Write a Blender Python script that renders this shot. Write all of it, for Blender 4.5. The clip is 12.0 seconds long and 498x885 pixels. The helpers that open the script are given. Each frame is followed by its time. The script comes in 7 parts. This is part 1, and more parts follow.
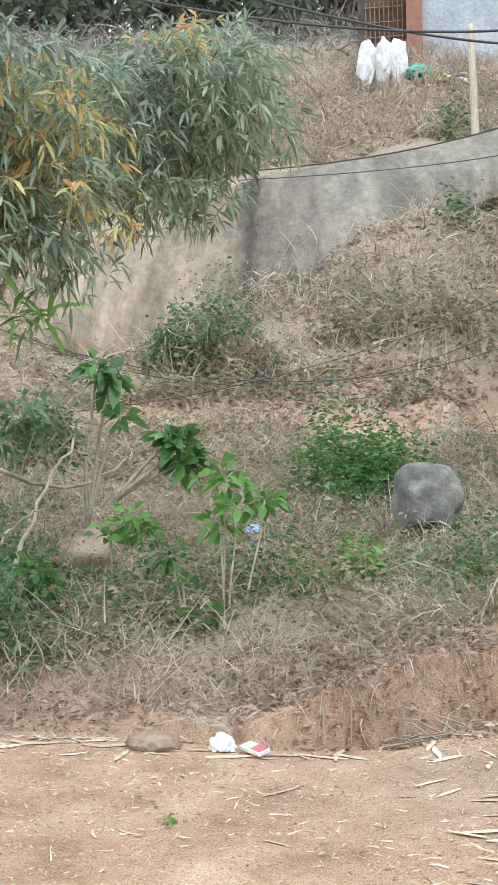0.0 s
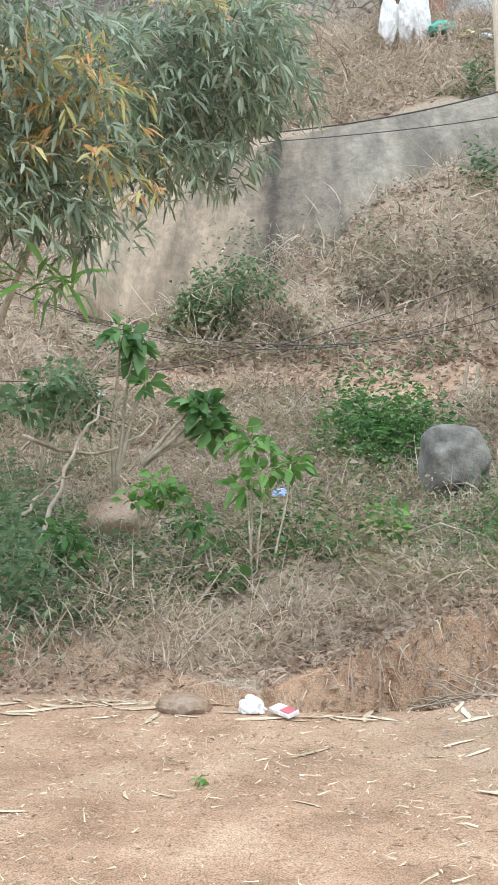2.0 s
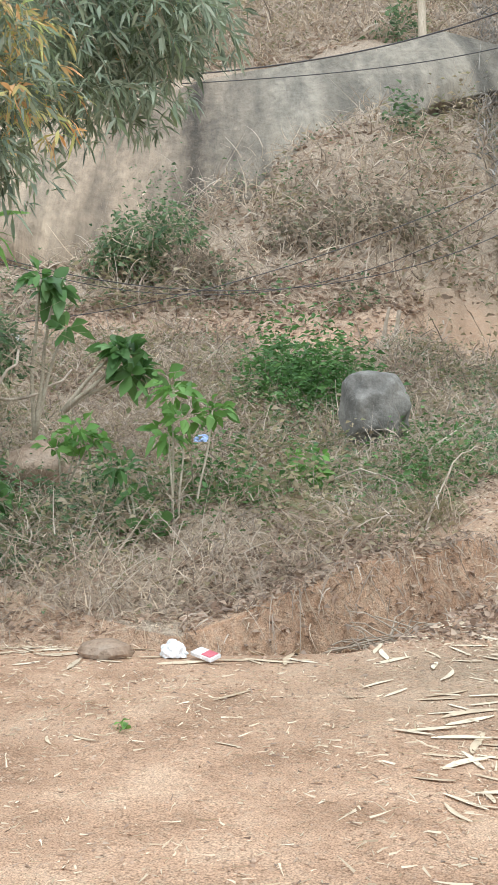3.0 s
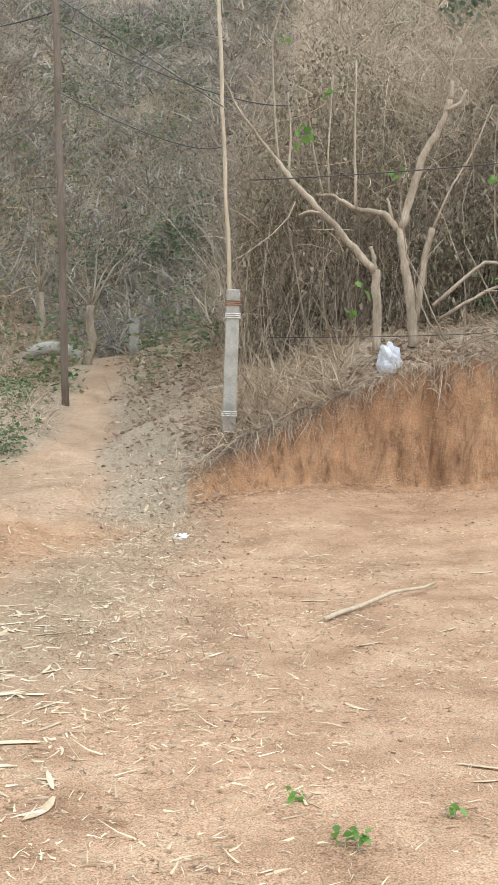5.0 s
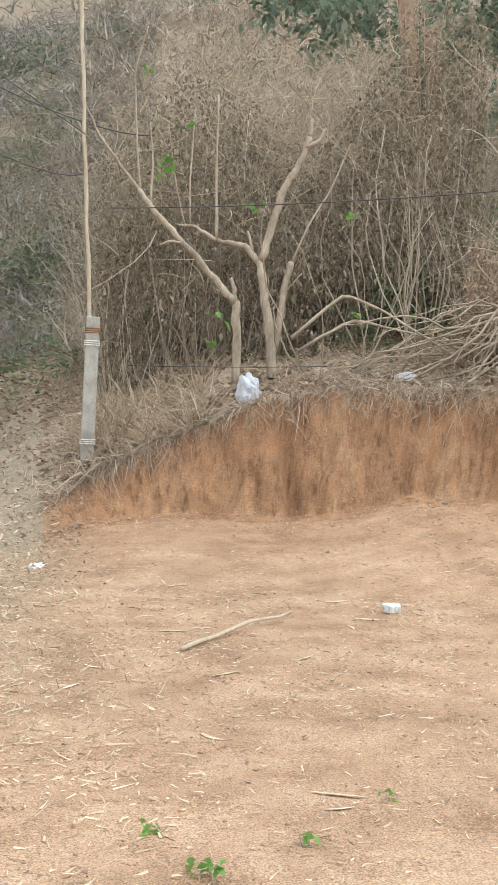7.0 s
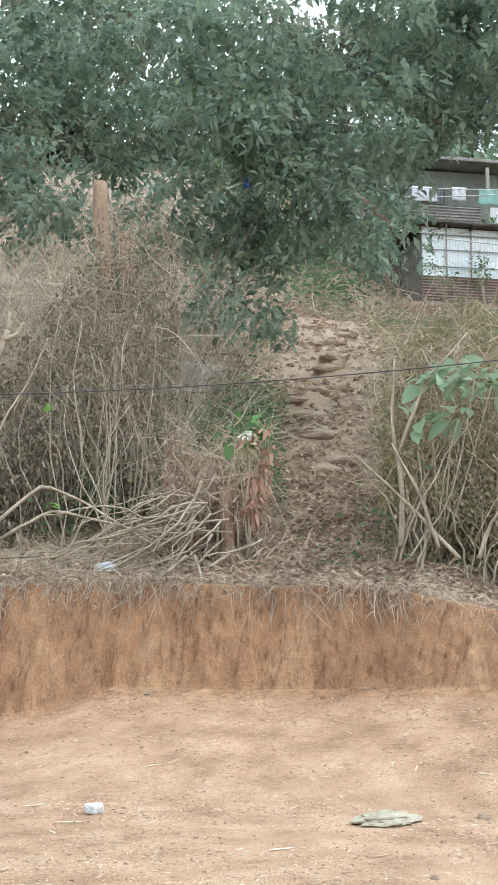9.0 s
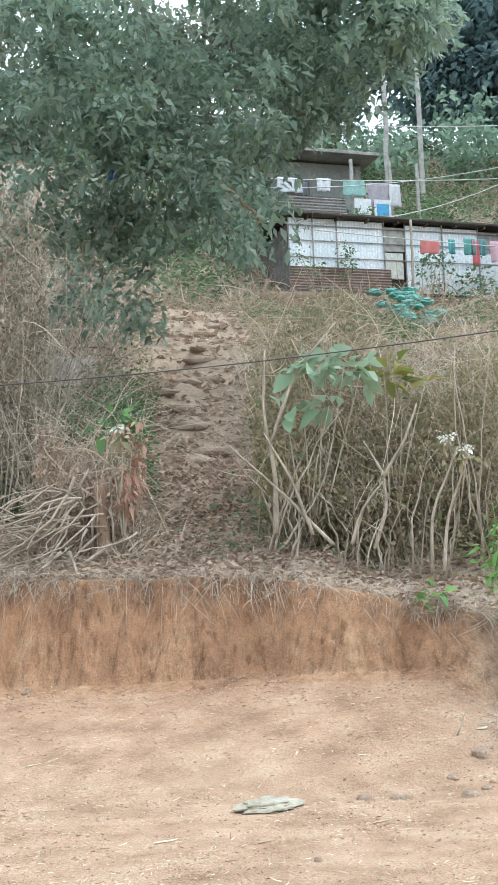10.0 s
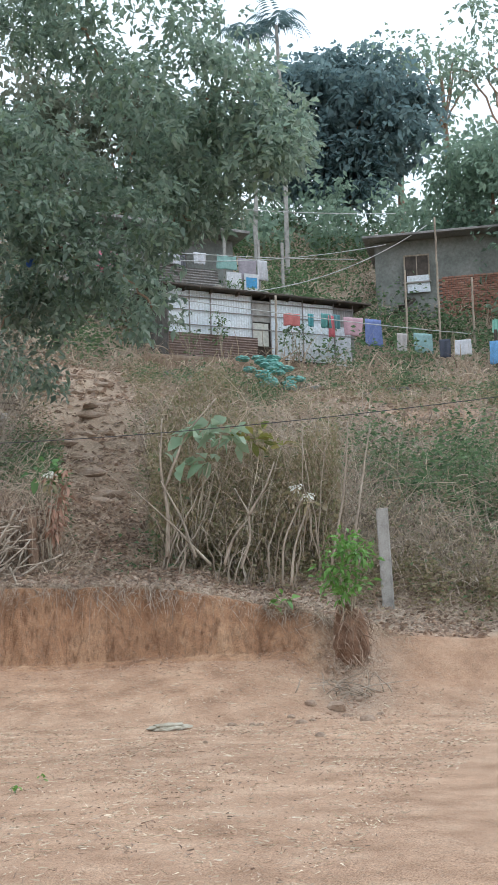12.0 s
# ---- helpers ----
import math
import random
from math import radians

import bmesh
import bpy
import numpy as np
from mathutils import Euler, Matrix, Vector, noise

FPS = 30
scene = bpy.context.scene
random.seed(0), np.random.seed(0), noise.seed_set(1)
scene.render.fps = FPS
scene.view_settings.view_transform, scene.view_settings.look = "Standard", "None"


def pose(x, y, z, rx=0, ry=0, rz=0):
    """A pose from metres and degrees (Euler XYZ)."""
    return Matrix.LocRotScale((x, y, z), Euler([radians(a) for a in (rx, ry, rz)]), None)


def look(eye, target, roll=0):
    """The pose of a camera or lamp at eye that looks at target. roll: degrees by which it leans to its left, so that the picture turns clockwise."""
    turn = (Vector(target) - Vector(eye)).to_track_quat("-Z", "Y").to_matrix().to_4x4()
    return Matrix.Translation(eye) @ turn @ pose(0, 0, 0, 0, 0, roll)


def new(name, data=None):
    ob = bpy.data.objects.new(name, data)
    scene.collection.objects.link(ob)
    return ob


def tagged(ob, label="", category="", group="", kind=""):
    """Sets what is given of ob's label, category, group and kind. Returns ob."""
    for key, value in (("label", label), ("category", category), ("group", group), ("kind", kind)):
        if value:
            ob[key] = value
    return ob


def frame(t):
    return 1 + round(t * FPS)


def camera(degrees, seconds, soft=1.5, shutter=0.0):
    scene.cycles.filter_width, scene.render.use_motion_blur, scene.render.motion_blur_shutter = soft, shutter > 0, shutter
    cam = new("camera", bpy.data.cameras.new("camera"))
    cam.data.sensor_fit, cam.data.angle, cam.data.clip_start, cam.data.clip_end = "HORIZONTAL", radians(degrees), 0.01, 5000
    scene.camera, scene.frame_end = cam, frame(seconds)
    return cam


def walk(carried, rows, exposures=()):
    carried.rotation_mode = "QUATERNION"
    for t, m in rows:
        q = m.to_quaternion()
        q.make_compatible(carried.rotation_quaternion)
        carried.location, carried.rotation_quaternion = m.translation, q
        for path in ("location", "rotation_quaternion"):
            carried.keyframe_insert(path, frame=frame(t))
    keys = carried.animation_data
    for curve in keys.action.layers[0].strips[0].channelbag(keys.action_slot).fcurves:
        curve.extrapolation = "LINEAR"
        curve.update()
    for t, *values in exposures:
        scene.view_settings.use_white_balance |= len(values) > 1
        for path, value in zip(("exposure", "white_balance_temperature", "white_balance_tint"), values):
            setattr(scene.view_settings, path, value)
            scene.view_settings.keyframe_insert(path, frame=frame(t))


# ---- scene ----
# The camera: a phone held at eye height on a dirt road, panning right and stepping back at the end.
cam = camera(24.20, 12.0, soft=1.0)


def aim(x, y, z, yaw, pitch, roll):
    return pose(x, y, z, 0, 0, yaw) @ pose(0, 0, 0, 90 + pitch) @ pose(0, 0, 0, 0, 0, -roll)


walk(cam, [
    (0.0, aim(0.000, 0.000, 1.500, 23.91, 1.27, 1.08)),
    (0.5, aim(0.000, 0.000, 1.500, 23.57, 0.47, 1.89)),
    (1.0, aim(0.000, 0.000, 1.500, 24.69, 0.29, 2.15)),
    (1.5, aim(0.000, 0.000, 1.500, 26.24, 0.61, 2.09)),
    (2.0, aim(0.000, 0.000, 1.500, 25.22, -0.46, 1.81)),
    (2.5, aim(0.000, 0.000, 1.500, 22.42, -1.99, 1.29)),
    (2.7, aim(0.000, 0.000, 1.500, 22.79, -2.48, 1.49)),
    (4.3, aim(0.000, 0.000, 1.500, 0.26, -6.04, 0.81)),
    (4.5, aim(0.000, 0.000, 1.500, -2.62, -5.48, 0.30)),
    (5.0, aim(0.000, 0.000, 1.500, -7.14, -3.59, -0.70)),
    (5.5, aim(0.000, 0.000, 1.500, -9.56, -3.12, -0.67)),
    (6.0, aim(0.000, 0.000, 1.500, -10.32, -3.13, -0.84)),
    (6.5, aim(0.000, 0.000, 1.500, -12.11, -2.34, -1.29)),
    (6.7, aim(0.000, 0.000, 1.500, -12.72, -2.16, -1.49)),
    (8.3, aim(0.000, 0.000, 1.500, -21.75, 1.31, -2.10)),
    (8.5, aim(0.000, 0.000, 1.500, -22.39, 3.90, -1.94)),
    (8.7, aim(0.000, 0.000, 1.500, -24.03, 5.32, -1.52)),
    (9.0, aim(0.000, 0.000, 1.500, -28.64, 7.58, -0.22)),
    (9.5, aim(0.000, 0.000, 1.500, -32.39, 5.83, 1.49)),
    (10.0, aim(0.000, 0.000, 1.500, -34.94, 7.07, 2.12)),
    (10.5, aim(0.000, 0.000, 1.500, -36.28, 7.36, 2.39)),
    (11.0, aim(0.000, 0.000, 1.500, -40.14, 7.69, 2.35)),
    (11.5, aim(-0.711, -0.933, 1.330, -41.557, 8.045, 2.088)),
    (12.0, aim(-2.814, -3.095, 1.000, -41.813, 9.128, 1.566)),
], exposures=[(0.0, 0.2, 5550, 5), (2.7, 0.16, 5650, 5), (4.3, 0.1, 5900, 5), (6.7, 0.1, 6000, 5), (8.5, 0.2, 5800, 3), (9.5, 0.3, 5450, 2), (11.2, 0.28, 5350, 2), (11.5, -0.14, 5500, 4), (12.0, -0.28, 5500, 7)])

# ---- light: hazy overcast daylight, weak broad sun high on the right, set to light the fronts ----
world = bpy.data.worlds.new("sky")
scene.world = world
world.use_nodes = True
wn, wl = world.node_tree.nodes, world.node_tree.links
sky = wn.new("ShaderNodeTexSky")
sky.sky_type = "NISHITA"
sky.sun_disc = False
sky.sun_elevation, sky.sun_rotation = radians(58), radians(115)
sky.dust_density, sky.air_density, sky.ozone_density = 6.0, 1.0, 1.0
veil = wn.new("ShaderNodeMixRGB")
veil.inputs[0].default_value = 0.88
veil.inputs[2].default_value = (9.2, 9.2, 9.1, 1)
wl.new(sky.outputs[0], veil.inputs[1])
wl.new(veil.outputs[0], wn["Background"].inputs[0])
wn["Background"].inputs[1].default_value = 0.19
sun = new("sun", bpy.data.lights.new("sun", "SUN"))
sun.data.energy, sun.data.angle, sun.data.color = 1.4, radians(30), (1.0, 0.97, 0.92)
sun.matrix_world = look((0, 0, 0), (-math.sin(radians(115)) * math.cos(radians(58)), -math.cos(radians(115)) * math.cos(radians(58)), -math.sin(radians(58))))


# ---- materials ----
def material(name, rough=0.9, metal=0.0, spec=0.3):
    m = bpy.data.materials.new(name)
    m.use_nodes = True
    b = m.node_tree.nodes["Principled BSDF"]
    b.inputs["Roughness"].default_value, b.inputs["Metallic"].default_value = rough, metal
    b.inputs["Specular IOR Level"].default_value = spec
    return m, m.node_tree.nodes, m.node_tree.links, b


def noise_node(n, l, scale, detail=4.0, stretch=None, rough=0.6):
    tc = n.new("ShaderNodeTexCoord")
    tex = n.new("ShaderNodeTexNoise")
    tex.inputs["Scale"].default_value, tex.inputs["Detail"].default_value, tex.inputs["Roughness"].default_value = scale, detail, rough
    if stretch:
        mp = n.new("ShaderNodeMapping")
        mp.inputs["Scale"].default_value = stretch
        l.new(tc.outputs["Object"], mp.inputs[0])
        l.new(mp.outputs[0], tex.inputs["Vector"])
    else:
        l.new(tc.outputs["Object"], tex.inputs["Vector"])
    return tex.outputs["Fac"]


def ramp(n, l, fac, stops):
    r = n.new("ShaderNodeValToRGB")
    while len(r.color_ramp.elements) < len(stops):
        r.color_ramp.elements.new(0.5)
    for e, (p, c) in zip(r.color_ramp.elements, stops):
        e.position, e.color = p, (*c, 1)
    l.new(fac, r.inputs[0])
    return r.outputs[0]


def mix(n, l, a, b, fac, how="MIX"):
    m = n.new("ShaderNodeMixRGB")
    m.blend_type = how
    for sock, v in ((0, fac), (1, a), (2, b)):
        if isinstance(v, (int, float)):
            m.inputs[sock].default_value = v
        elif isinstance(v, tuple):
            m.inputs[sock].default_value = (*v, 1)
        else:
            l.new(v, m.inputs[sock])
    return m.outputs[0]


def bump(n, l, b, fac, strength, dist):
    k = n.new("ShaderNodeBump")
    k.inputs["Strength"].default_value, k.inputs["Distance"].default_value = strength, dist
    l.new(fac, k.inputs["Height"])
    l.new(k.outputs[0], b.inputs["Normal"])


def mottled(name, colours, scale=6.0, fine=60.0, rough=0.9, metal=0.0, relief=0.4, dist=0.01, stretch=None, spec=0.3):
    """Two scales of noise between three colours, with fine relief."""
    m, n, l, b = material(name, rough, metal, spec)
    big, small = noise_node(n, l, scale, 5, stretch), noise_node(n, l, fine, 3, stretch)
    c1 = ramp(n, l, big, [(0.3, colours[0]), (0.5, colours[1]), (0.72, colours[2])])
    c2 = mix(n, l, c1, ramp(n, l, small, [(0.3, (0.72, 0.7, 0.68)), (0.7, (1.15, 1.15, 1.15))]), 0.8, "MULTIPLY")
    l.new(c2, b.inputs["Base Color"])
    bump(n, l, b, small, relief, dist)
    return m


def leafy(name, colours, rough=0.6, through_light=0.25, spec=0.3):
    """Foliage: every leaf or stem takes its own tone from the given colours."""
    m, n, l, b = material(name, rough, 0.0, spec)
    geo = n.new("ShaderNodeNewGeometry")
    step = 1.0 / max(1, len(colours) - 1)
    c = ramp(n, l, geo.outputs["Random Per Island"], [(i * step, k) for i, k in enumerate(colours)])
    c = mix(n, l, c, ramp(n, l, noise_node(n, l, 1.3, 3), [(0.3, (0.75, 0.75, 0.75)), (0.7, (1.2, 1.2, 1.2))]), 0.9, "MULTIPLY")
    l.new(c, b.inputs["Base Color"])
    if through_light:
        t = n.new("ShaderNodeBsdfTranslucent")
        l.new(c, t.inputs[0])
        s = n.new("ShaderNodeMixShader")
        s.inputs[0].default_value = through_light
        l.new(b.outputs[0], s.inputs[1])
        l.new(t.outputs[0], s.inputs[2])
        l.new(s.outputs[0], n["Material Output"].inputs[0])
    return m


def plain(name, colour, rough=0.6, metal=0.0, var=0.2, scale=9.0):
    lo, hi = tuple(c * (1 - var) for c in colour), tuple(min(1, c * (1 + var)) for c in colour)
    return mottled(name, (lo, colour, hi), scale, scale * 8, rough, metal, 0.15, 0.004)


# ---- mesh helpers ----
def mesh_from(name, verts, faces, mat, smooth=False):
    me = bpy.data.meshes.new(name)
    if isinstance(faces, np.ndarray):
        k, nf = faces.shape[1], len(faces)
        me.vertices.add(len(verts))
        me.vertices.foreach_set("co", np.asarray(verts, np.float32).ravel())
        me.loops.add(nf * k)
        me.loops.foreach_set("vertex_index", faces.astype(np.int32).ravel())
        me.polygons.add(nf)
        me.polygons.foreach_set("loop_start", np.arange(0, nf * k, k, dtype=np.int32))
        me.update(calc_edges=True)
        me.validate()
    else:
        me.from_pydata([tuple(v) for v in verts], [], faces)
        me.update()
    if mat:
        me.materials.append(mat)
    if smooth:
        me.polygons.foreach_set("use_smooth", np.ones(len(me.polygons), bool))
    return me


def thing(name, data, label, category, group="", kind="", at=None):
    ob = new(name, data)
    if at is not None:
        ob.matrix_basis = at
    return tagged(ob, label, category, group, kind)


def part(name, data, parent, label="", mat=None):
    """One mesh object under a thing; takes a mesh or a bmesh."""
    if isinstance(data, bmesh.types.BMesh):
        me = bpy.data.meshes.new(name)
        data.to_mesh(me)
        data.free()
        data = me
    if mat:
        data.materials.append(mat)
    ob = new(name, data)
    ob.parent = parent
    return tagged(ob, label)


def box(bm, lo, hi, bev=0.0, m=None):
    r = bmesh.ops.create_cube(bm, size=1.0)
    c, s = [(a + b) / 2 for a, b in zip(lo, hi)], [b - a for a, b in zip(lo, hi)]
    vs = r["verts"]
    for v in vs:
        v.co = Vector((v.co.x * s[0] + c[0], v.co.y * s[1] + c[1], v.co.z * s[2] + c[2]))
        if m:
            v.co = m @ v.co
    if bev:
        es = list({e for v in vs for e in v.link_edges})
        bmesh.ops.bevel(bm, geom=es, offset=bev, segments=2, affect="EDGES", profile=0.5)
    return bm


def boxed(lo, hi, bev=0.0, m=None):
    return box(bmesh.new(), lo, hi, bev, m)


def tube_arrays(path, radii, sides=6):
    """A tapered tube along a path of points, closed at its ends."""
    path = np.asarray(path, float)
    radii = np.broadcast_to(np.asarray(radii, float), (len(path),))
    tang = np.gradient(path, axis=0)
    tang /= np.linalg.norm(tang, axis=1)[:, None] + 1e-9
    ref = np.array([0.31, 0.17, 0.93]) if abs(tang[0][2]) < 0.8 else np.array([0.9, 0.3, 0.1])
    u = np.cross(tang, ref)
    u /= np.linalg.norm(u, axis=1)[:, None] + 1e-9
    w = np.cross(tang, u)
    a = np.linspace(0, 2 * np.pi, sides, endpoint=False)
    v = path[:, None] + radii[:, None, None] * (np.cos(a)[None, :, None] * u[:, None] + np.sin(a)[None, :, None] * w[:, None])
    f = []
    for i in range(len(path) - 1):
        for j in range(sides):
            k = (j + 1) % sides
            f.append((i * sides + j, i * sides + k, (i + 1) * sides + k, (i + 1) * sides + j))
    f.append(tuple(range(sides))[::-1])
    f.append(tuple((len(path) - 1) * sides + j for j in range(sides)))
    return v.reshape(-1, 3), f


def tubes(name, list_of, mat, sides=6, smooth=True):
    vs, fs, n = [], [], 0
    for path, radii in list_of:
        v, f = tube_arrays(path, radii, sides)
        vs.append(v)
        fs += [tuple(i + n for i in q) for q in f]
        n += len(v)
    return mesh_from(name, np.concatenate(vs), fs, mat, smooth)


rng = np.random.default_rng(7)


def unit(v):
    return v / (np.linalg.norm(v, axis=-1, keepdims=True) + 1e-9)


def ribbons(base, direction, length, width, droop=0.3, segs=2, curl=0.25):
    """Curved tapering blades or twigs as ribbons: arrays of bases, directions, lengths and widths to vertices and quads."""
    n = len(base)
    d = unit(direction)
    side = unit(np.cross(d, rng.normal(size=(n, 3))))
    bend = rng.normal(size=(n, 3)) * curl
    bend[:, 2] -= droop
    t = np.linspace(0, 1, segs + 1)
    mid = base[:, None] + d[:, None] * (length[:, None] * t)[..., None] + bend[:, None] * (length[:, None] * t**2)[..., None]
    w = width[:, None] * (1 - 0.85 * t**1.5) * 0.5
    v = np.stack([mid - side[:, None] * w[..., None], mid + side[:, None] * w[..., None]], 2)
    v = v.reshape(n, -1, 3)
    k = 2 * (segs + 1)
    q = np.array([[2 * i, 2 * i + 1, 2 * i + 3, 2 * i + 2] for i in range(segs)])
    f = (np.arange(n)[:, None, None] * k + q[None]).reshape(-1, 4)
    return v.reshape(-1, 3), f


def leaves(base, direction, length, width, fold=0.25, droop=0.25, simple=False):
    """Folded pointed leaves as triangles: two each if simple, six else."""
    n = len(base)
    d = unit(direction)
    side = unit(np.cross(d, np.array([0, 0, 1.0]) + 0.6 * rng.normal(size=(n, 3))))
    up = np.cross(side, d)
    L, W = length[:, None], width[:, None]
    down = np.array([0, 0, 1.0]) * L * droop
    tip = base + d * L - down
    mid = base + d * L * 0.45 + up * L * 0.04 - down * 0.2
    a, b = (mid + k * side * W * 0.5 + up * W * fold for k in (1, -1))
    if simple:
        v, q = np.stack([base, a, tip, b], 1), np.array([[0, 1, 2], [0, 2, 3]])
    else:
        a2, b2 = (base + d * L * 0.75 + k * side * W * 0.36 + up * W * fold * 0.5 - down * 0.55 for k in (1, -1))
        v, q = np.stack([base, a, a2, tip, b2, b, mid], 1), np.array([[0, 1, 6], [1, 2, 6], [2, 3, 6], [3, 4, 6], [4, 5, 6], [5, 0, 6]])
    k = v.shape[1]
    return v.reshape(-1, 3), (np.arange(n)[:, None, None] * k + q[None]).reshape(-1, 3)


def merge(*pairs):
    vs, fs, n = [], [], 0
    for v, f in pairs:
        vs.append(np.asarray(v))
        fs.append(np.asarray(f) + n)
        n += len(v)
    return np.concatenate(vs), np.concatenate(fs)


# ---- the lie of the land: breaklines of bearing (degrees right of the y axis), distance and height ----
def breakline(*knots):
    """Knots of bearing, distance and height to a function of the bearing."""
    a, r, z = (np.array(c, float) for c in zip(*knots))
    return lambda az: (np.interp(az, a, r), np.interp(az, a, z))


road_edge = breakline((-60, 8, 0), (-36, 6.75, 0), (-28, 6.45, 0), (-24, 6.2, 0), (-17, 6.2, 0), (-14.3, 6.5, 0), (-12, 6.85, 0), (-11, 7.3, 0), (-8, 8.1, 0), (-5, 8.6, 0), (4, 9.5, 0), (14, 9.4, 0), (28, 8.6, 0), (37, 8.4, 0), (51, 9.6, 0))
cut_foot = breakline((-60, 8.5, 0), (-35, 7.4, -0.1), (-26, 6.9, -0.2), (-24, 6.75, -0.38), (-21, 6.9, -0.45), (-13, 7.55, -0.45), (-11, 7.9, -0.3), (-8, 8.4, 0.0), (0, 10, 0.03), (4, 11.6, 0.12), (6, 12, 0.22), (10, 12.15, 0.32), (16, 12.05, 0.32), (19, 11.95, 0.42), (22, 11.85, 0.58), (28, 11.55, 0.62), (44, 10.9, 0.72), (47, 10.6, 0.35), (58, 10.9, 0.3))
cut_top = breakline((-60, 9, 0.1), (-35, 8.2, 0.1), (-27, 7.1, 0.0), (-25, 7.0, -0.02), (-22, 7.1, 0.03), (-19.7, 7.2, 0.13), (-17, 7.35, 0.17), (-13, 7.8, 0.22), (-11, 8.2, 0.3), (-9, 8.6, 0.2), (0, 11, 0.12), (4, 12.2, 0.35), (6, 12.5, 0.66), (10, 12.5, 1.05), (14, 12.45, 1.42), (17, 12.4, 1.62), (20, 12.35, 1.64), (28, 11.9, 1.61), (33, 11.7, 1.6), (37, 11.5, 1.52), (44, 11.2, 1.28), (51, 11.4, 0.85), (58, 11.6, 0.8))
shelf = breakline((-60, 12, 0.6), (-14, 11.5, 0.55), (-5, 14, 0.55), (0, 15, 0.55), (6, 14.5, 1.3), (14, 14, 1.75), (28, 14, 2.3), (37, 14, 2.35), (47, 14, 1.8), (58, 14, 1.4))
terrace = breakline((-60, 17, 2), (-28, 17, 1.98), (-14, 17, 1.7), (-10.8, 19, 1.45), (-5, 20, 1.57), (0, 22, 1.66), (3.4, 21.5, 1.85), (6, 21, 2.05), (14, 18, 2.8), (28, 18, 3.6), (37, 18, 3.9), (58, 18, 2.8))
lower_hill = breakline((-60, 22, 4), (-35, 21.5, 3.8), (-27, 21, 3.7), (-21, 21.8, 5.0), (-18, 22.5, 5.75), (-14, 23.6, 6.5), (-10, 24, 6.4), (-6, 24, 3.6), (0, 25, 1.6), (6, 25, 2.6), (14, 25, 5.1), (28, 25, 6.7), (37, 25, 6.5), (58, 25, 5.7))
brow = breakline((-60, 28, 8.5), (-35, 26, 7), (-21, 28, 8.7), (-14, 28, 9.2), (0, 33, 7), (6, 32, 7.8), (20, 32, 9.5), (30, 32, 9.5), (37, 32.5, 9.3), (48, 35.5, 9.8), (58, 35, 9.5))
upper_hill = breakline((-60, 38, 13), (-21, 36, 13.4), (-14, 36, 13.8), (0, 40, 12.6), (14, 40, 14.5), (28, 40, 15), (37, 39, 13.2), (48, 42, 13.8), (58, 42, 13))
ridge = breakline((-60, 60, 23), (-21, 60, 25), (28, 60, 26), (44, 58, 24), (58, 58, 20), (80, 58, 18))
LINES = [road_edge, cut_foot, cut_top, shelf, terrace, lower_hill, brow, upper_hill, ridge]


def line_at(k, az):
    return LINES[k](np.clip(az, -60, 80))


def land(x, y, rough=True):
    """Height of the ground at arrays x, y."""
    x, y = np.atleast_1d(np.asarray(x, float)), np.atleast_1d(np.asarray(y, float))
    az, r = np.degrees(np.arctan2(x, y)), np.hypot(x, y)
    kr = np.stack([np.zeros_like(r)] + [line_at(k, az)[0] for k in range(9)] + [np.full_like(r, 110.0)], -1)
    kz = np.stack([np.zeros_like(r)] + [line_at(k, az)[1] for k in range(9)] + [line_at(8, az)[1] * 0.8], -1)
    i = np.clip((kr < r[..., None]).sum(-1) - 1, 0, 9)
    take = lambda a, j: np.take_along_axis(a, j[..., None], -1)[..., 0]
    r0, r1, z0, z1 = take(kr, i), take(kr, i + 1), take(kz, i), take(kz, i + 1)
    t = np.clip((r - r0) / (r1 - r0 + 1e-6), 0, 1)
    z = z0 + (z1 - z0) * t
    behind = np.clip((np.abs(az - 10) - 70) / 20, 0, 1)
    slab = np.clip((az + 34) / 2, 0, 1) * np.clip((-10.5 - az) / 2, 0, 1) * np.clip((r - 21.8 - 0.15 * (az + 30)) / 1.0, 0, 1) * np.clip((27.6 - r) / 1.0, 0, 1)
    z = z - 0.7 * slab
    z = z * (1 - behind)
    if rough:
        wild = np.clip((r - kr[..., 1]) / 1.5, 0, 1) * (1 - behind)
        wild = wild * np.where(az > 4, np.clip((r - kr[..., 3] - 0.1) / 1.2, 0.2, 1), 1)
        z = z + wild * 0.10 * (np.sin(x * 1.9 + 0.7 * y) * np.cos(y * 1.6 - 0.5 * x) + 0.5 * np.sin(x * 4.3 - y * 2.2) * np.sin(y * 4.9 + x))
        swell = np.clip((r - kr[..., 3] - 0.3) / 1.5, 0, 1) * np.clip((30 - r) / 3, 0, 1) * (1 - behind)
        swell = swell * (1 - 0.85 * np.exp(-((az - 0.5) / 6) ** 2) * (r < 23.5))
        z = z + swell * 0.17 * (np.sin(x * 0.9 + 1.7 * np.sin(y * 0.53)) * np.sin(y * 1.15 + 0.4 * x) + 0.55 * np.sin(x * 2.3 - y * 1.1 + 2) * np.cos(y * 2.0))
        z = z + 0.005 * (np.sin(x * 5.1 + 1) * np.sin(y * 4.3) + np.sin(x * 11 + y * 7) * 0.5) * (1 - wild)
    return z


def on_land(x, y):
    return float(land(x, y)[0])


def polar(az, r):
    a = np.radians(az)
    return r * np.sin(a), r * np.cos(a)


def spot(az, r, dz=0.0):
    x, y = polar(az, r)
    return Vector((float(x), float(y), on_land(x, y) + dz))


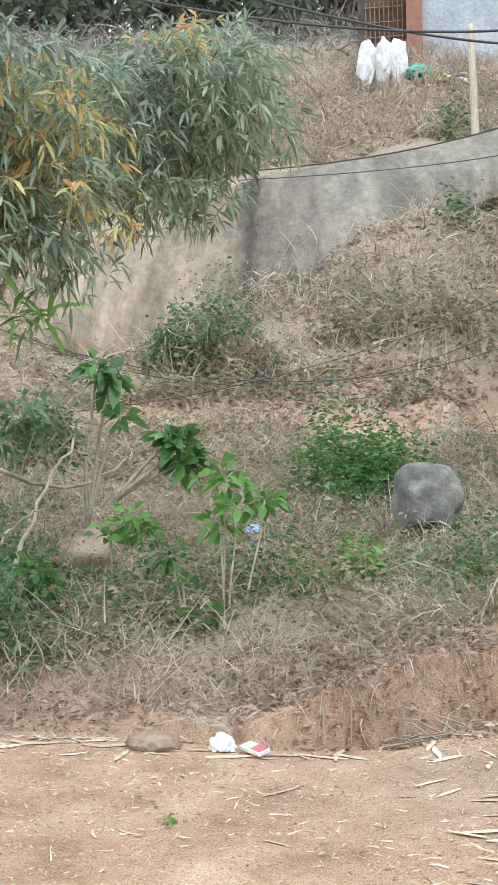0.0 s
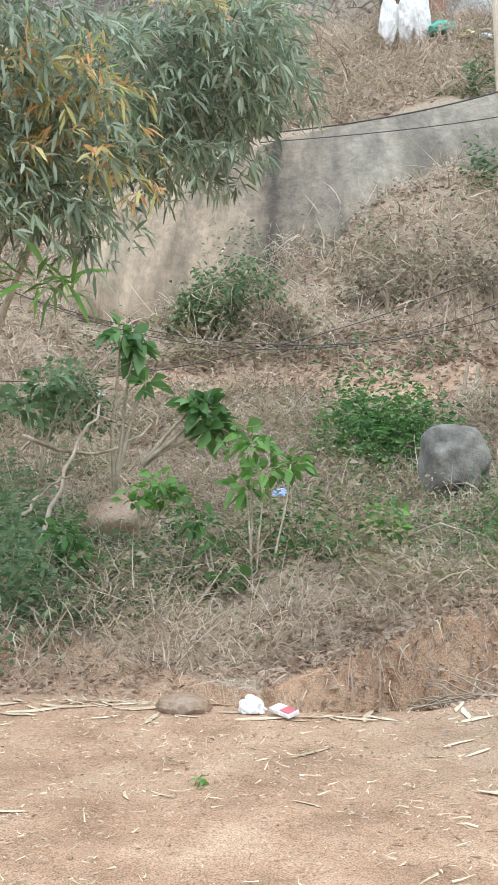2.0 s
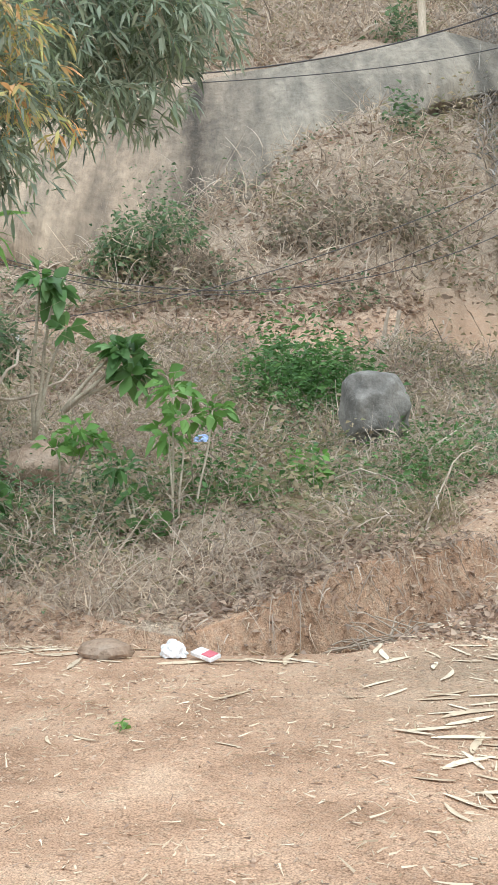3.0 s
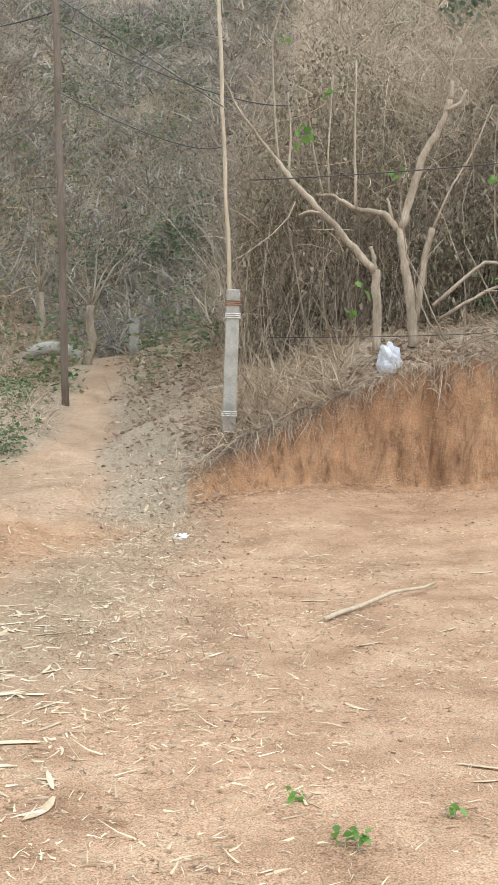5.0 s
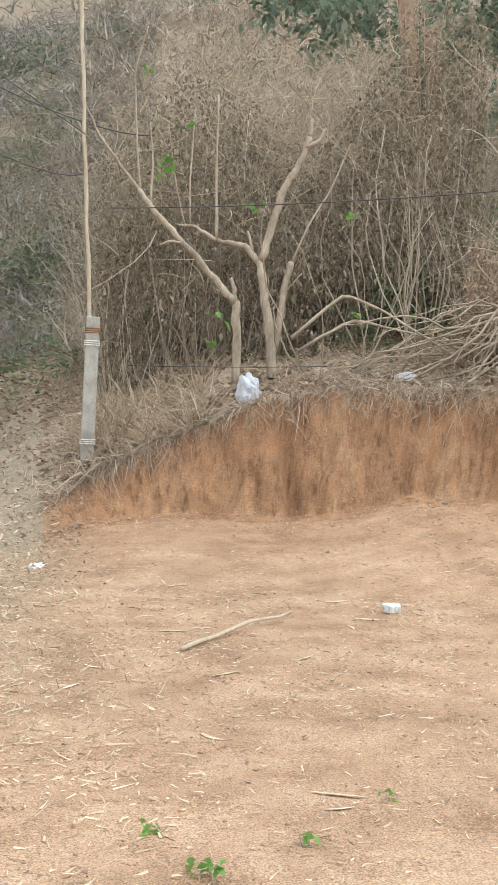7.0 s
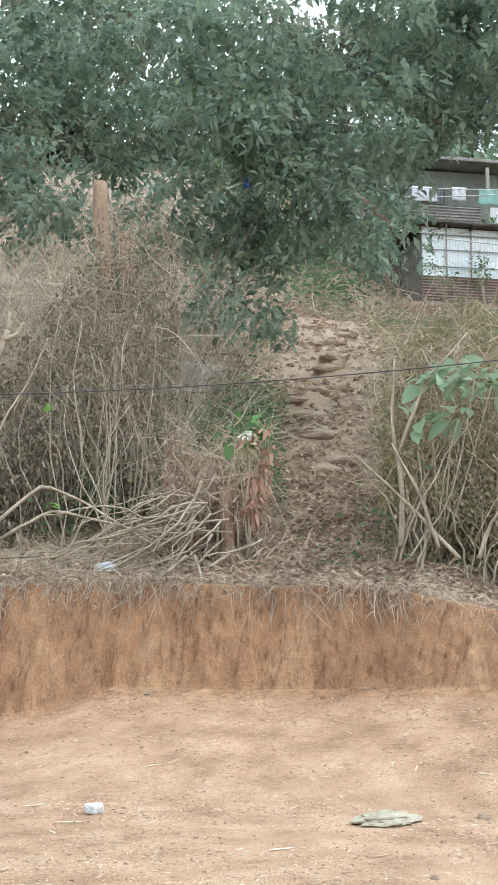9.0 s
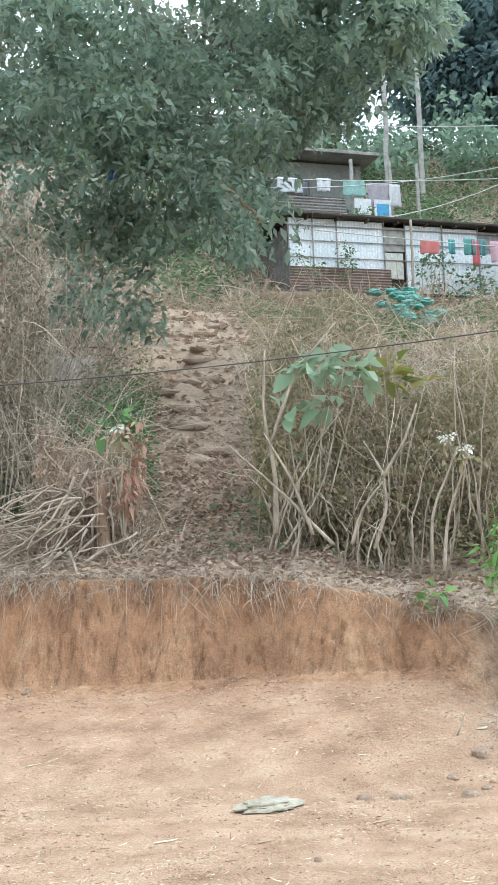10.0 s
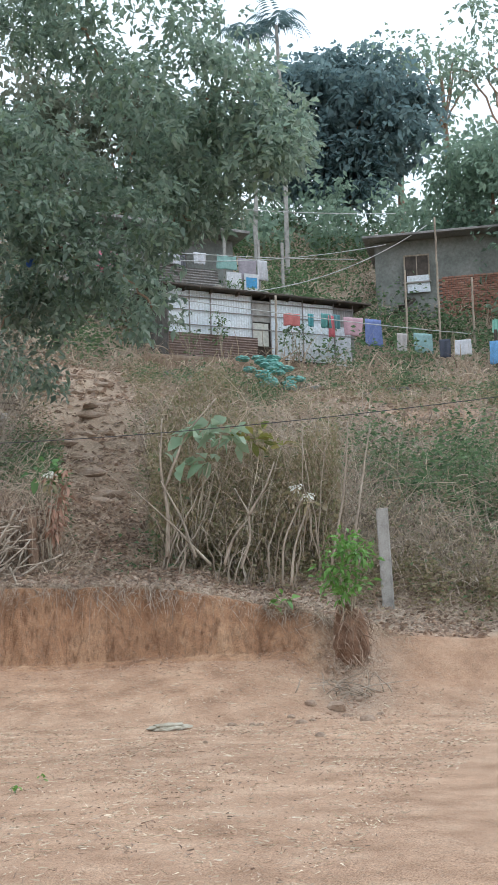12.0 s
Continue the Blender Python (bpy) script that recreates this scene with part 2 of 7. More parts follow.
# ---- ground ----
def ground_material():
    m, n, l, b = material("laterite_soil", 0.95, 0, 0.15)
    big, mid, fine, grit = noise_node(n, l, 0.35, 4), noise_node(n, l, 2.2, 5), noise_node(n, l, 24, 4), noise_node(n, l, 140, 2)
    sand = ramp(n, l, mid, [(0.28, (0.30, 0.190, 0.122)), (0.5, (0.46, 0.308, 0.208)), (0.72, (0.58, 0.425, 0.305))])
    red = ramp(n, l, mid, [(0.25, (0.25, 0.138, 0.080)), (0.5, (0.37, 0.215, 0.125)), (0.75, (0.48, 0.315, 0.195))])
    litter = ramp(n, l, fine, [(0.25, (0.20, 0.16, 0.12)), (0.5, (0.38, 0.31, 0.24)), (0.72, (0.52, 0.45, 0.36))])
    col = n.new("ShaderNodeVertexColor")
    col.layer_name = "cover"
    sep = n.new("ShaderNodeSeparateColor")
    l.new(col.outputs[0], sep.inputs[0])

    def ragged(channel, noise_fac, width=0.35):
        a = n.new("ShaderNodeMath")
        a.operation = "MULTIPLY_ADD"
        l.new(noise_fac, a.inputs[0])
        a.inputs[1].default_value = width * 2
        a.inputs[2].default_value = -width
        c = n.new("ShaderNodeMath")
        l.new(channel, c.inputs[0])
        l.new(a.outputs[0], c.inputs[1])
        c.use_clamp = True
        return c.outputs[0]

    c = mix(n, l, sand, red, ragged(sep.outputs[0], mid))
    c = mix(n, l, c, litter, ragged(sep.outputs[1], fine))
    c = mix(n, l, c, ramp(n, l, grit, [(0.3, (0.20, 0.175, 0.125)), (0.7, (0.36, 0.325, 0.25))]), ragged(sep.outputs[2], fine, 0.5))
    c = mix(n, l, c, ramp(n, l, grit, [(0.32, (0.5, 0.48, 0.46)), (0.5, (1, 1, 1)), (0.7, (1.4, 1.4, 1.38))]), 0.95, "MULTIPLY")
    c = mix(n, l, c, ramp(n, l, big, [(0.3, (0.84, 0.81, 0.78)), (0.7, (1.1, 1.08, 1.05))]), 1.0, "MULTIPLY")
    l.new(c, b.inputs["Base Color"])
    # upright streaks put the shade of rills into the cut soil's colour
    rill_streaks = noise_node(n, l, 5.5, 7, (2.2, 2.2, 0.22), 0.75)
    shade = mix(n, l, (1.0, 1.0, 1.0), ramp(n, l, rill_streaks, [(0.33, (0.50, 0.47, 0.45)), (0.49, (0.98, 0.98, 0.98)), (0.68, (1.22, 1.19, 1.14))]), sep.outputs[0])
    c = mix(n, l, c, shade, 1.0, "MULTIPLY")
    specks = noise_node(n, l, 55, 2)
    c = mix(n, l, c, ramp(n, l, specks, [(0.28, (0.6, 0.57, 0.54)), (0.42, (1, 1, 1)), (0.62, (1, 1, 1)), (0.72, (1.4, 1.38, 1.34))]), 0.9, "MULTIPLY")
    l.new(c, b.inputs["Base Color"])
    h = mix(n, l, mix(n, l, fine, specks, 0.5), noise_node(n, l, 11, 6, None, 0.75), 0.5)
    bump(n, l, b, h, 1.0, 0.04)
    return m


soil = ground_material()


def bare_path(x, y):
    """How far the trodden footpath lies open, from 0 to 1."""
    left = -0.75 - 0.26 * np.clip(15 - y, 0, 8) + 0.07 * np.clip(y - 15, 0, 8)
    right = 0.15 + 0.07 * np.clip(y - 15, 0, 8) + 0.10 * np.sin(y * 1.7)
    return np.clip((x - left) / 0.25, 0, 1) * np.clip((right - x) / 0.3, 0, 1) * (y > 8.3) * (y < 22.6)


def build_ground():
    az = np.concatenate([np.linspace(-180, -42, 34)[:-1], np.arange(-42, 62, 0.22), np.linspace(62, 180, 30)[:-1]])
    foot, top = cut_foot(az)[0], cut_top(az)[0]
    # rings lie closest together on the cut faces
    knots = [np.full_like(az, 0.002), np.full_like(az, 5.0), foot - 0.6, foot - 0.05, top + 0.03, top + 0.5, np.full_like(az, 16.0), np.full_like(az, 42.0)]
    rings = []
    for k, count in enumerate((12, 46, 12, 26, 10, 50, 80)):
        u = np.linspace(0, 1, count + 1)[:-1]
        rings.append(knots[k][:, None] * (1 - u) + knots[k + 1][:, None] * u)
    rings.append(np.repeat(np.geomspace(42, 2500, 30)[None], len(az), 0))
    Rr = np.concatenate(rings, 1)
    A = np.repeat(az[:, None], Rr.shape[1], 1)
    x, y = polar(A, Rr)
    z = land(x.ravel(), y.ravel()).reshape(x.shape)
    # the cut face stands uneven, with rain rills, spade marks and lumps
    foot_r, foot_z = cut_foot(A)
    top_r, top_z = cut_top(A)
    dice = np.random.default_rng(5)

    def wave(step, size):
        return np.interp(A + 0.25 * np.sin(z * 5 + A), np.arange(-60, 90, step), dice.normal(size=int(150 / step) + 1)[: len(np.arange(-60, 90, step))]) * size

    on_face = np.clip((Rr - foot_r + 0.35) / 0.3, 0, 1) * np.clip((top_r + 0.16 - Rr) / 0.12, 0, 1) * (((A > 4) & (A < 48)) | ((A > -26) & (A < -9)))
    high = np.clip((z - foot_z) / np.maximum(top_z - foot_z, 0.1), 0, 1)
    rill = wave(0.45, 0.028) + wave(1.1, 0.035) + wave(3.1, 0.06)
    lumps = 0.018 * np.sin(A * 9.1 + z * 14) * np.sin(z * 23 - A * 3.3) + 0.012 * np.sin(A * 17 - z * 31) * np.sin(z * 41 + A * 7)
    push = on_face * (rill * (1.15 - 0.6 * high) + lumps)
    x, y = x + push * np.sin(np.radians(A)), y + push * np.cos(np.radians(A))
    z = np.where(Rr > 110, np.minimum(z, 20 * np.exp(-(Rr - 110) / 150)), z)
    na, nr = x.shape
    v = np.stack([x, y, z], -1).reshape(-1, 3)
    i, j = np.meshgrid(np.arange(na), np.arange(nr - 1), indexing="ij")
    i2 = (i + 1) % na
    f = np.stack([i * nr + j, i * nr + j + 1, i2 * nr + j + 1, i2 * nr + j], -1).reshape(-1, 4)
    me = mesh_from("ground", v, f, soil, True)
    bm = bmesh.new()
    bm.from_mesh(me)
    bm.verts.ensure_lookup_table()
    bm.faces.new([bm.verts[k * nr] for k in range(na)][::-1]).smooth = True
    bm.to_mesh(me)
    bm.free()
    # cover: red for freshly cut soil, green for dead litter and ditch-wall shade, blue for thin grass
    er = road_edge(A)[0]
    cutness = ((Rr > foot_r - 0.3) & (Rr < top_r + 0.03)) * 1.0
    cutness = np.where(A > 4, np.clip((Rr - er) / (foot_r - er) * 0.55, 0, 0.5) * (Rr < top_r) + cutness * 0.75, cutness * 0.5 * (A > -26))
    cutness = np.where(A > 49.5, cutness * 0.25, cutness)
    on_path = 0.65 * bare_path(x, y)
    trail = np.exp(-((A - 32.6 - 0.4 * np.sin(Rr)) / 3.2) ** 2) * (Rr > 13.5) * (Rr < 31) * 0.42
    bench = np.exp(-((Rr - terrace(A)[0] - 0.5) / 0.8) ** 2) * (A < -8) * (A > -32) * 0.75
    mound = np.exp(-((A - 52) / 5) ** 2 - ((Rr - 25.5) / 2.5) ** 2) * 0.85
    dead = np.clip((Rr - np.where(A > 4, top_r, np.where(A < -25, er + 0.1, np.where(A < -8, top_r, er + 1.2)))) / 0.4, 0, 1) * (1 - np.clip(on_path + trail + bench + mound, 0, 1))
    strip = np.exp(-((x - 0.6 + 0.30 * np.clip(10.5 - y, 0, 9)) / (0.4 + 0.13 * np.clip(10.5 - y, 0, 9))) ** 2) * np.clip((y - 4.2) / 1.5, 0, 1) * (y < 22) * 0.5
    # litter tone over the whole ditch wall also paints in its shade
    dead = np.where((A < -9) & (Rr > er + 0.1) & (Rr < top_r), 0.3, dead)
    gully = np.exp(-((A - 48.3) / 2.6) ** 2) * np.clip((Rr - 9.0) / 0.8, 0, 1) * (Rr < 12) * 0.75
    dead = np.maximum(dead, gully)
    dead = np.where(np.abs(A) > 120, 0, dead)
    rgba = np.stack([np.clip(cutness, 0, 1), dead, np.clip(strip + trail * 0.5, 0, 1), np.ones_like(x)], -1).reshape(-1, 4)
    rgba = rgba.astype(np.float32)
    ca = me.color_attributes.new("cover", "FLOAT_COLOR", "POINT")
    ca.data.foreach_set("color", rgba.ravel())
    thing("ground", me, "dirt road of orange laterite running into littered hillside", "ground", kind="structure")


build_ground()


def sight(az, el, r):
    """A point by bearing, elevation seen from eye height, and ground distance."""
    x, y = polar(az, r)
    return Vector((float(x), float(y), 1.5 + r * math.tan(radians(el))))


def scatter(n, az0, az1, r0, r1, keep=None):
    """Points on the land, even by area, as rows x, y, z and their bearing and distance."""
    az = rng.uniform(az0, az1, n)
    r = np.sqrt(rng.uniform(r0**2, r1**2, n))
    if keep is not None:
        k = rng.random(n) < keep(az, r)
        az, r = az[k], r[k]
    x, y = polar(az, r)
    return np.stack([x, y, land(x, y)], -1), az, r


def stuff(name, arrays, mat, label, category):
    return thing(name, mesh_from(name, *arrays, mat), label, category, kind="stuff")


def uni(n, a, b):
    return rng.uniform(a, b, n)


def upward(n, spread):
    d = rng.normal(size=(n, 3)) * spread
    d[:, 2] = np.abs(d[:, 2]) * 0.6 + 0.5
    return d


straw_mat = leafy("dry_straw", [(0.42, 0.325, 0.235), (0.60, 0.485, 0.36), (0.27, 0.205, 0.15), (0.70, 0.59, 0.455), (0.46, 0.36, 0.265)], 0.9, 0.3, 0.1)
twig_mat = leafy("dead_twigs", [(0.33, 0.27, 0.215), (0.54, 0.455, 0.365), (0.20, 0.16, 0.125), (0.62, 0.54, 0.44), (0.40, 0.32, 0.25)], 0.9, 0.2, 0.1)
# darker, greyer copy of dead_twigs: the hill's shade is in its colour
shade_twig_mat = leafy("shaded_dead_twigs", [(0.26, 0.24, 0.215), (0.42, 0.39, 0.35), (0.15, 0.14, 0.125), (0.52, 0.48, 0.43), (0.31, 0.28, 0.24)], 0.9, 0.15, 0.1)
withered_mat = leafy("withered_leaves", [(0.25, 0.20, 0.15), (0.36, 0.30, 0.23), (0.46, 0.39, 0.30), (0.16, 0.13, 0.10), (0.30, 0.27, 0.19), (0.22, 0.23, 0.14)], 0.85, 0.3, 0.15)
dead_leaf_mat = leafy("dead_leaves", [(0.299, 0.207, 0.149), (0.460, 0.333, 0.247), (0.598, 0.471, 0.356), (0.230, 0.167, 0.127), (0.414, 0.328, 0.259)], 0.85, 0.3, 0.15)
green_mat = leafy("green_leaves", [(0.10, 0.21, 0.06), (0.155, 0.29, 0.085), (0.07, 0.145, 0.045), (0.21, 0.36, 0.12)], 0.45, 0.4, 0.35)
dull_green_mat = leafy("dull_leaves", [(0.105, 0.18, 0.085), (0.16, 0.25, 0.115), (0.23, 0.31, 0.16), (0.07, 0.12, 0.06)], 0.5, 0.45, 0.3)
# glare and bluish light on the crown are mixed into these pale colours
canopy_mat = leafy("hazed_canopy_leaves", [(0.22, 0.30, 0.23), (0.31, 0.40, 0.30), (0.42, 0.49, 0.38), (0.15, 0.21, 0.16), (0.32, 0.40, 0.25)], 0.36, 0.62, 0.7)
fresh_mat = leafy("fresh_leaves", [(0.15, 0.31, 0.065), (0.23, 0.41, 0.10), (0.11, 0.23, 0.05)], 0.45, 0.4, 0.35)
bamboo_mat = leafy("bamboo_leaves", [(0.213, 0.269, 0.188), (0.325, 0.388, 0.275), (0.438, 0.488, 0.362), (0.125, 0.163, 0.112), (0.275, 0.350, 0.200)], 0.5, 0.4, 0.4)
bamboo_dry_mat = leafy("bamboo_turned_leaves", [(0.775, 0.375, 0.163), (0.625, 0.550, 0.225), (0.450, 0.525, 0.188), (0.825, 0.475, 0.250), (0.425, 0.475, 0.225)], 0.6, 0.4, 0.2)
sheath_mat = leafy("bamboo_sheaths", [(0.575, 0.460, 0.322), (0.713, 0.598, 0.437), (0.460, 0.356, 0.241), (0.782, 0.690, 0.529)], 0.7, 0.05, 0.2)
bark_mat = mottled("pale_bark", ((0.20, 0.165, 0.125), (0.39, 0.325, 0.25), (0.55, 0.48, 0.385)), 5, 50, 0.9, 0, 0.6, 0.01, (1, 1, 0.3))
brown_bark_mat = mottled("brown_bark", ((0.20, 0.13, 0.085), (0.33, 0.23, 0.16), (0.44, 0.33, 0.24)), 4, 40, 0.9, 0, 0.6, 0.012, (1, 1, 0.3))
stem_mat = mottled("green_brown_stem", ((0.28, 0.24, 0.175), (0.41, 0.36, 0.27), (0.52, 0.47, 0.37)), 6, 60, 0.8, 0, 0.3, 0.004)
granite_mat = mottled("granite", ((0.11, 0.105, 0.095), (0.20, 0.19, 0.17), (0.31, 0.295, 0.26)), 2.6, 26, 0.9, 0, 0.7, 0.02)
concrete_mat = mottled("weathered_concrete", ((0.26, 0.25, 0.23), (0.40, 0.385, 0.35), (0.50, 0.485, 0.45)), 5, 70, 0.9, 0, 0.5, 0.006)


# ---- rock face ----
def rock_face_material():
    m, n, l, b = material("streaked_rock", 0.85, 0, 0.25)
    tc, turn = n.new("ShaderNodeTexCoord"), n.new("ShaderNodeMapping")
    turn.inputs["Rotation"].default_value = (0, 0, radians(-22))
    l.new(tc.outputs["Object"], turn.inputs[0])

    def turned(scale, detail, stretch, rough=0.6):
        mp, tex = n.new("ShaderNodeMapping"), n.new("ShaderNodeTexNoise")
        mp.inputs["Scale"].default_value = stretch
        tex.inputs["Scale"].default_value, tex.inputs["Detail"].default_value, tex.inputs["Roughness"].default_value = scale, detail, rough
        l.new(turn.outputs[0], mp.inputs[0])
        l.new(mp.outputs[0], tex.inputs["Vector"])
        return tex.outputs["Fac"]

    sep = n.new("ShaderNodeSeparateXYZ")
    l.new(turn.outputs[0], sep.inputs[0])
    side = n.new("ShaderNodeMath")
    side.operation = "MULTIPLY_ADD"
    l.new(sep.outputs[0], side.inputs[0])
    side.inputs[1].default_value, side.inputs[2].default_value = 0.16, 0.42
    tan = ramp(n, l, turned(0.5, 4, (1, 0.5, 0.5)), [(0.32, (0.25, 0.198, 0.145)), (0.5, (0.345, 0.272, 0.198)), (0.68, (0.42, 0.34, 0.25))])
    grey = ramp(n, l, turned(0.5, 4, (1, 0.5, 0.5)), [(0.32, (0.17, 0.153, 0.125)), (0.5, (0.25, 0.225, 0.182)), (0.68, (0.33, 0.295, 0.24))])
    base = mix(n, l, tan, grey, ramp(n, l, side.outputs[0], [(0.1, (0, 0, 0)), (0.6, (1, 1, 1))]))
    streak = turned(1.3, 6, (1.0, 0.10, 0.09), 0.7)
    c = mix(n, l, base, ramp(n, l, streak, [(0.36, (0.48, 0.485, 0.49)), (0.58, (1.08, 1.06, 1.03))]), 0.95, "MULTIPLY")
    fine = turned(6, 6, (1.0, 0.5, 0.4))
    c = mix(n, l, c, ramp(n, l, fine, [(0.3, (0.7, 0.69, 0.68)), (0.7, (1.15, 1.14, 1.12))]), 0.9, "MULTIPLY")
    seep_noise = turned(3.0, 7, (1.0, 0.25, 0.2), 0.8)
    # one broad dark seep below the brow and a second fainter one
    for centre, width, dark in ((-0.7, 0.8, 0.07), (2.4, 0.8, 0.4), (5.6, 0.9, 0.45)):
        d = n.new("ShaderNodeMath")
        d.operation = "SUBTRACT"
        l.new(sep.outputs[0], d.inputs[0])
        d.inputs[1].default_value = centre
        e = n.new("ShaderNodeMath")
        e.operation = "ABSOLUTE"
        l.new(d.outputs[0], e.inputs[0])
        g = n.new("ShaderNodeMath")
        g.operation = "MULTIPLY_ADD"
        l.new(seep_noise, g.inputs[0])
        g.inputs[1].default_value = 0.9 * width
        l.new(e.outputs[0], g.inputs[2])
        f = ramp(n, l, g.outputs[0], [(0.0, (dark, dark, dark * 1.02)), (0.5 * width, (dark * 1.4, dark * 1.4, dark * 1.4)), (0.72 * width, (0.55, 0.55, 0.55)), (min(1.0, width * 1.15), (1, 1, 1))])
        c = mix(n, l, c, f, 0.85, "MULTIPLY")
    l.new(c, b.inputs["Base Color"])
    bump(n, l, b, fine, 0.9, 0.12)
    return m


def build_rock_face():
    """A convex bare slab on the hillside, its rim sunk into the soil."""
    low = breakline((-35.5, 22, 6.9), (-34, 21, 6.4), (-32, 20.5, 5.6), (-27, 20.5, 5.6), (-24, 21, 6.6), (-21, 21.5, 8.6), (-18.5, 22.5, 10.4), (-15.5, 23.5, 11.0), (-12, 24.5, 12.6), (-9, 25, 13.0))
    high = breakline((-35.5, 22.6, 7.4), (-34, 23, 9.0), (-32, 24, 10.9), (-27.6, 26.5, 12.9), (-22.5, 27.5, 14.3), (-16.4, 27.6, 15.1), (-11.5, 27.6, 15.8), (-9, 26.5, 15.0))
    na, nv = 130, 60
    az = np.linspace(-35.5, -9, na)
    lr, le = low(az)
    hr, he = high(az)
    v = np.linspace(-0.12, 1.12, nv)
    r = lr[:, None] + (hr - lr)[:, None] * v[None]
    el = le[:, None] + (he - le)[:, None] * v[None]
    A = np.repeat(az[:, None], nv, 1)
    r = r - 0.9 * np.sin(np.pi * np.clip(v, 0, 1))[None] * np.clip((A + 35.5) / 3, 0, 1) * np.clip((-9 - A) / 3, 0, 1)
    edge = np.clip(-v, 0, 1) + np.clip(v - 1, 0, 1)
    r = r + edge[None] * 14
    r = r + 0.10 * np.sin(A * 0.9 + v * 3) + 0.05 * np.sin(A * 2.7 - v * 8) + 0.03 * np.sin(A * 6.1 + v * 14)
    x, y = polar(A, r)
    z = 1.5 + r * np.tan(np.radians(el)) - edge[None] * 4.5
    i, j = np.meshgrid(np.arange(na - 1), np.arange(nv - 1), indexing="ij")
    f = np.stack([i * nv + j, (i + 1) * nv + j, (i + 1) * nv + j + 1, i * nv + j + 1], -1).reshape(-1, 4)
    thing("rock_face", mesh_from("rock_face", np.stack([x, y, z], -1).reshape(-1, 3), f, rock_face_material(), True),
          "bare tan granite slab with dark seep streaks set in the hillside", "rock face", kind="structure")


build_rock_face()


def boulder(name, at, size, label, mat=None, seed=0, turn=0.0, cuts=4, cat="boulder", blocky=False):
    bm = bmesh.new()
    bmesh.ops.create_icosphere(bm, subdivisions=cuts, radius=0.5)
    for v in bm.verts:
        p = v.co + Vector((seed * 3.1, seed * 1.7, 0))
        k = 1 + 0.26 * noise.noise(p * 1.9) + 0.2 * noise.noise(p * 4.6) + 0.06 * noise.noise(p * 11)
        q = v.co * k
        if blocky:
            q = Vector(tuple(math.copysign(min(abs(c), 0.40 + 0.25 * (abs(c) - 0.40)), c) for c in q))
        v.co = Vector((q.x * size[0], q.y * size[1], q.z * size[2])) * 1.12
    me = bpy.data.meshes.new(name)
    bm.to_mesh(me)
    bm.free()
    me.polygons.foreach_set("use_smooth", np.full(len(me.polygons), cuts > 2))
    me.materials.append(mat or granite_mat)
    return thing(name, me, label, cat, at=pose(*at, 0, 0, turn))


soil_rock_mat = mottled("earthy_rock", ((0.20, 0.145, 0.10), (0.33, 0.24, 0.17), (0.40, 0.33, 0.26)), 3, 40, 0.95, 0, 0.7, 0.02)
boulder("boulder", sight(-15.2, -1.75, 12.3), (0.68, 0.75, 0.80), "large grey granite boulder half sunk in green weeds", seed=1, turn=35, cuts=5, blocky=True)
boulder("boulder", sight(-31.9, -4.3, 11.2), (0.6, 0.6, 0.5), "low earthy boulder under dry creepers", soil_rock_mat, seed=2)
boulder("boulder", sight(-23.9, -5.0, 10.6), (0.5, 0.5, 0.45), "small grey-brown boulder in dry grass", soil_rock_mat, seed=3)
boulder("stone", spot(-28.9, 6.3, 0.03), (0.26, 0.18, 0.13), "flat brown stone at the edge of the dirt road", soil_rock_mat, seed=4, cuts=2, cat="stone")

# ---- dry brush, grass and litter ----
def not_on_paths(az, r):
    tr = terrace(az)[0]
    bench = (az < -9) & (np.abs(r - tr - 0.5) < 0.55)
    px = np.sin(np.radians(az)) * r
    path = bare_path(px + 0.12 * np.sin(az * 37 + r * 23), r * np.cos(np.radians(az))) > 0.3
    trail = (np.abs(az - 32.6 - 0.4 * np.sin(r)) < 2.3) & (r > 13) & (r < 31)
    mound = (np.abs(az - 52) < 4) & (np.abs(r - 25.5) < 1.6)
    bare_rock = (az > -33.5) & (az < -11) & (r > 20 + 0.2 * (az + 33)) & (r < 28.2)
    before = (r < cut_top(az)[0] + np.where(az < 0, 0.14, 0.04)) & (r > road_edge(az)[0] + 0.1)
    earth = (az > -33) & (az < -19) & (np.abs(r - 11.0 - 0.3 * np.sin(az * 1.9)) < 0.75)
    return np.where(bench | path | trail | mound | bare_rock, 0.05, np.where(before & ((az > 5) | ((az < -9) & (az > -27))), 0.0, np.where(earth, 0.22, 1.0)))


def clumpy(x, y, k=1.7):
    return 0.5 + 0.5 * np.sin(x * k + 1.3 * np.sin(y * k * 0.7)) * np.cos(y * k * 1.1 + np.sin(x * k * 0.6))


def brush(name, n, az0, az1, r0, r1, size, width, mat, label, category="dry brush", droop=0.5, spread=0.6, keep=None, segs=3, lift=0.0):
    p, az, r = scatter(n, az0, az1, r0, r1, lambda a, q: not_on_paths(a, q) * (keep(a, q) if keep else 1))
    c = 0.6 * clumpy(p[:, 0], p[:, 1]) + 0.4 * clumpy(p[:, 0] + 3, p[:, 1], 4.1)
    kept = rng.random(len(p)) < 0.30 + 1.1 * c
    p, r, c = p[kept], r[kept], c[kept]
    k = len(p)
    p[:, 2] += uni(k, -0.03, 0.03 + lift) * (0.4 + c)
    far = np.clip(r / 11, 0.8, 2.6)
    v = ribbons(p, upward(k, spread), uni(k, 0.35, 1.0) * size * (0.45 + 0.9 * c), uni(k, 0.4, 1.6) * width * far * 1.15, droop, segs, 0.45)
    return stuff(name, v, mat, label, category)


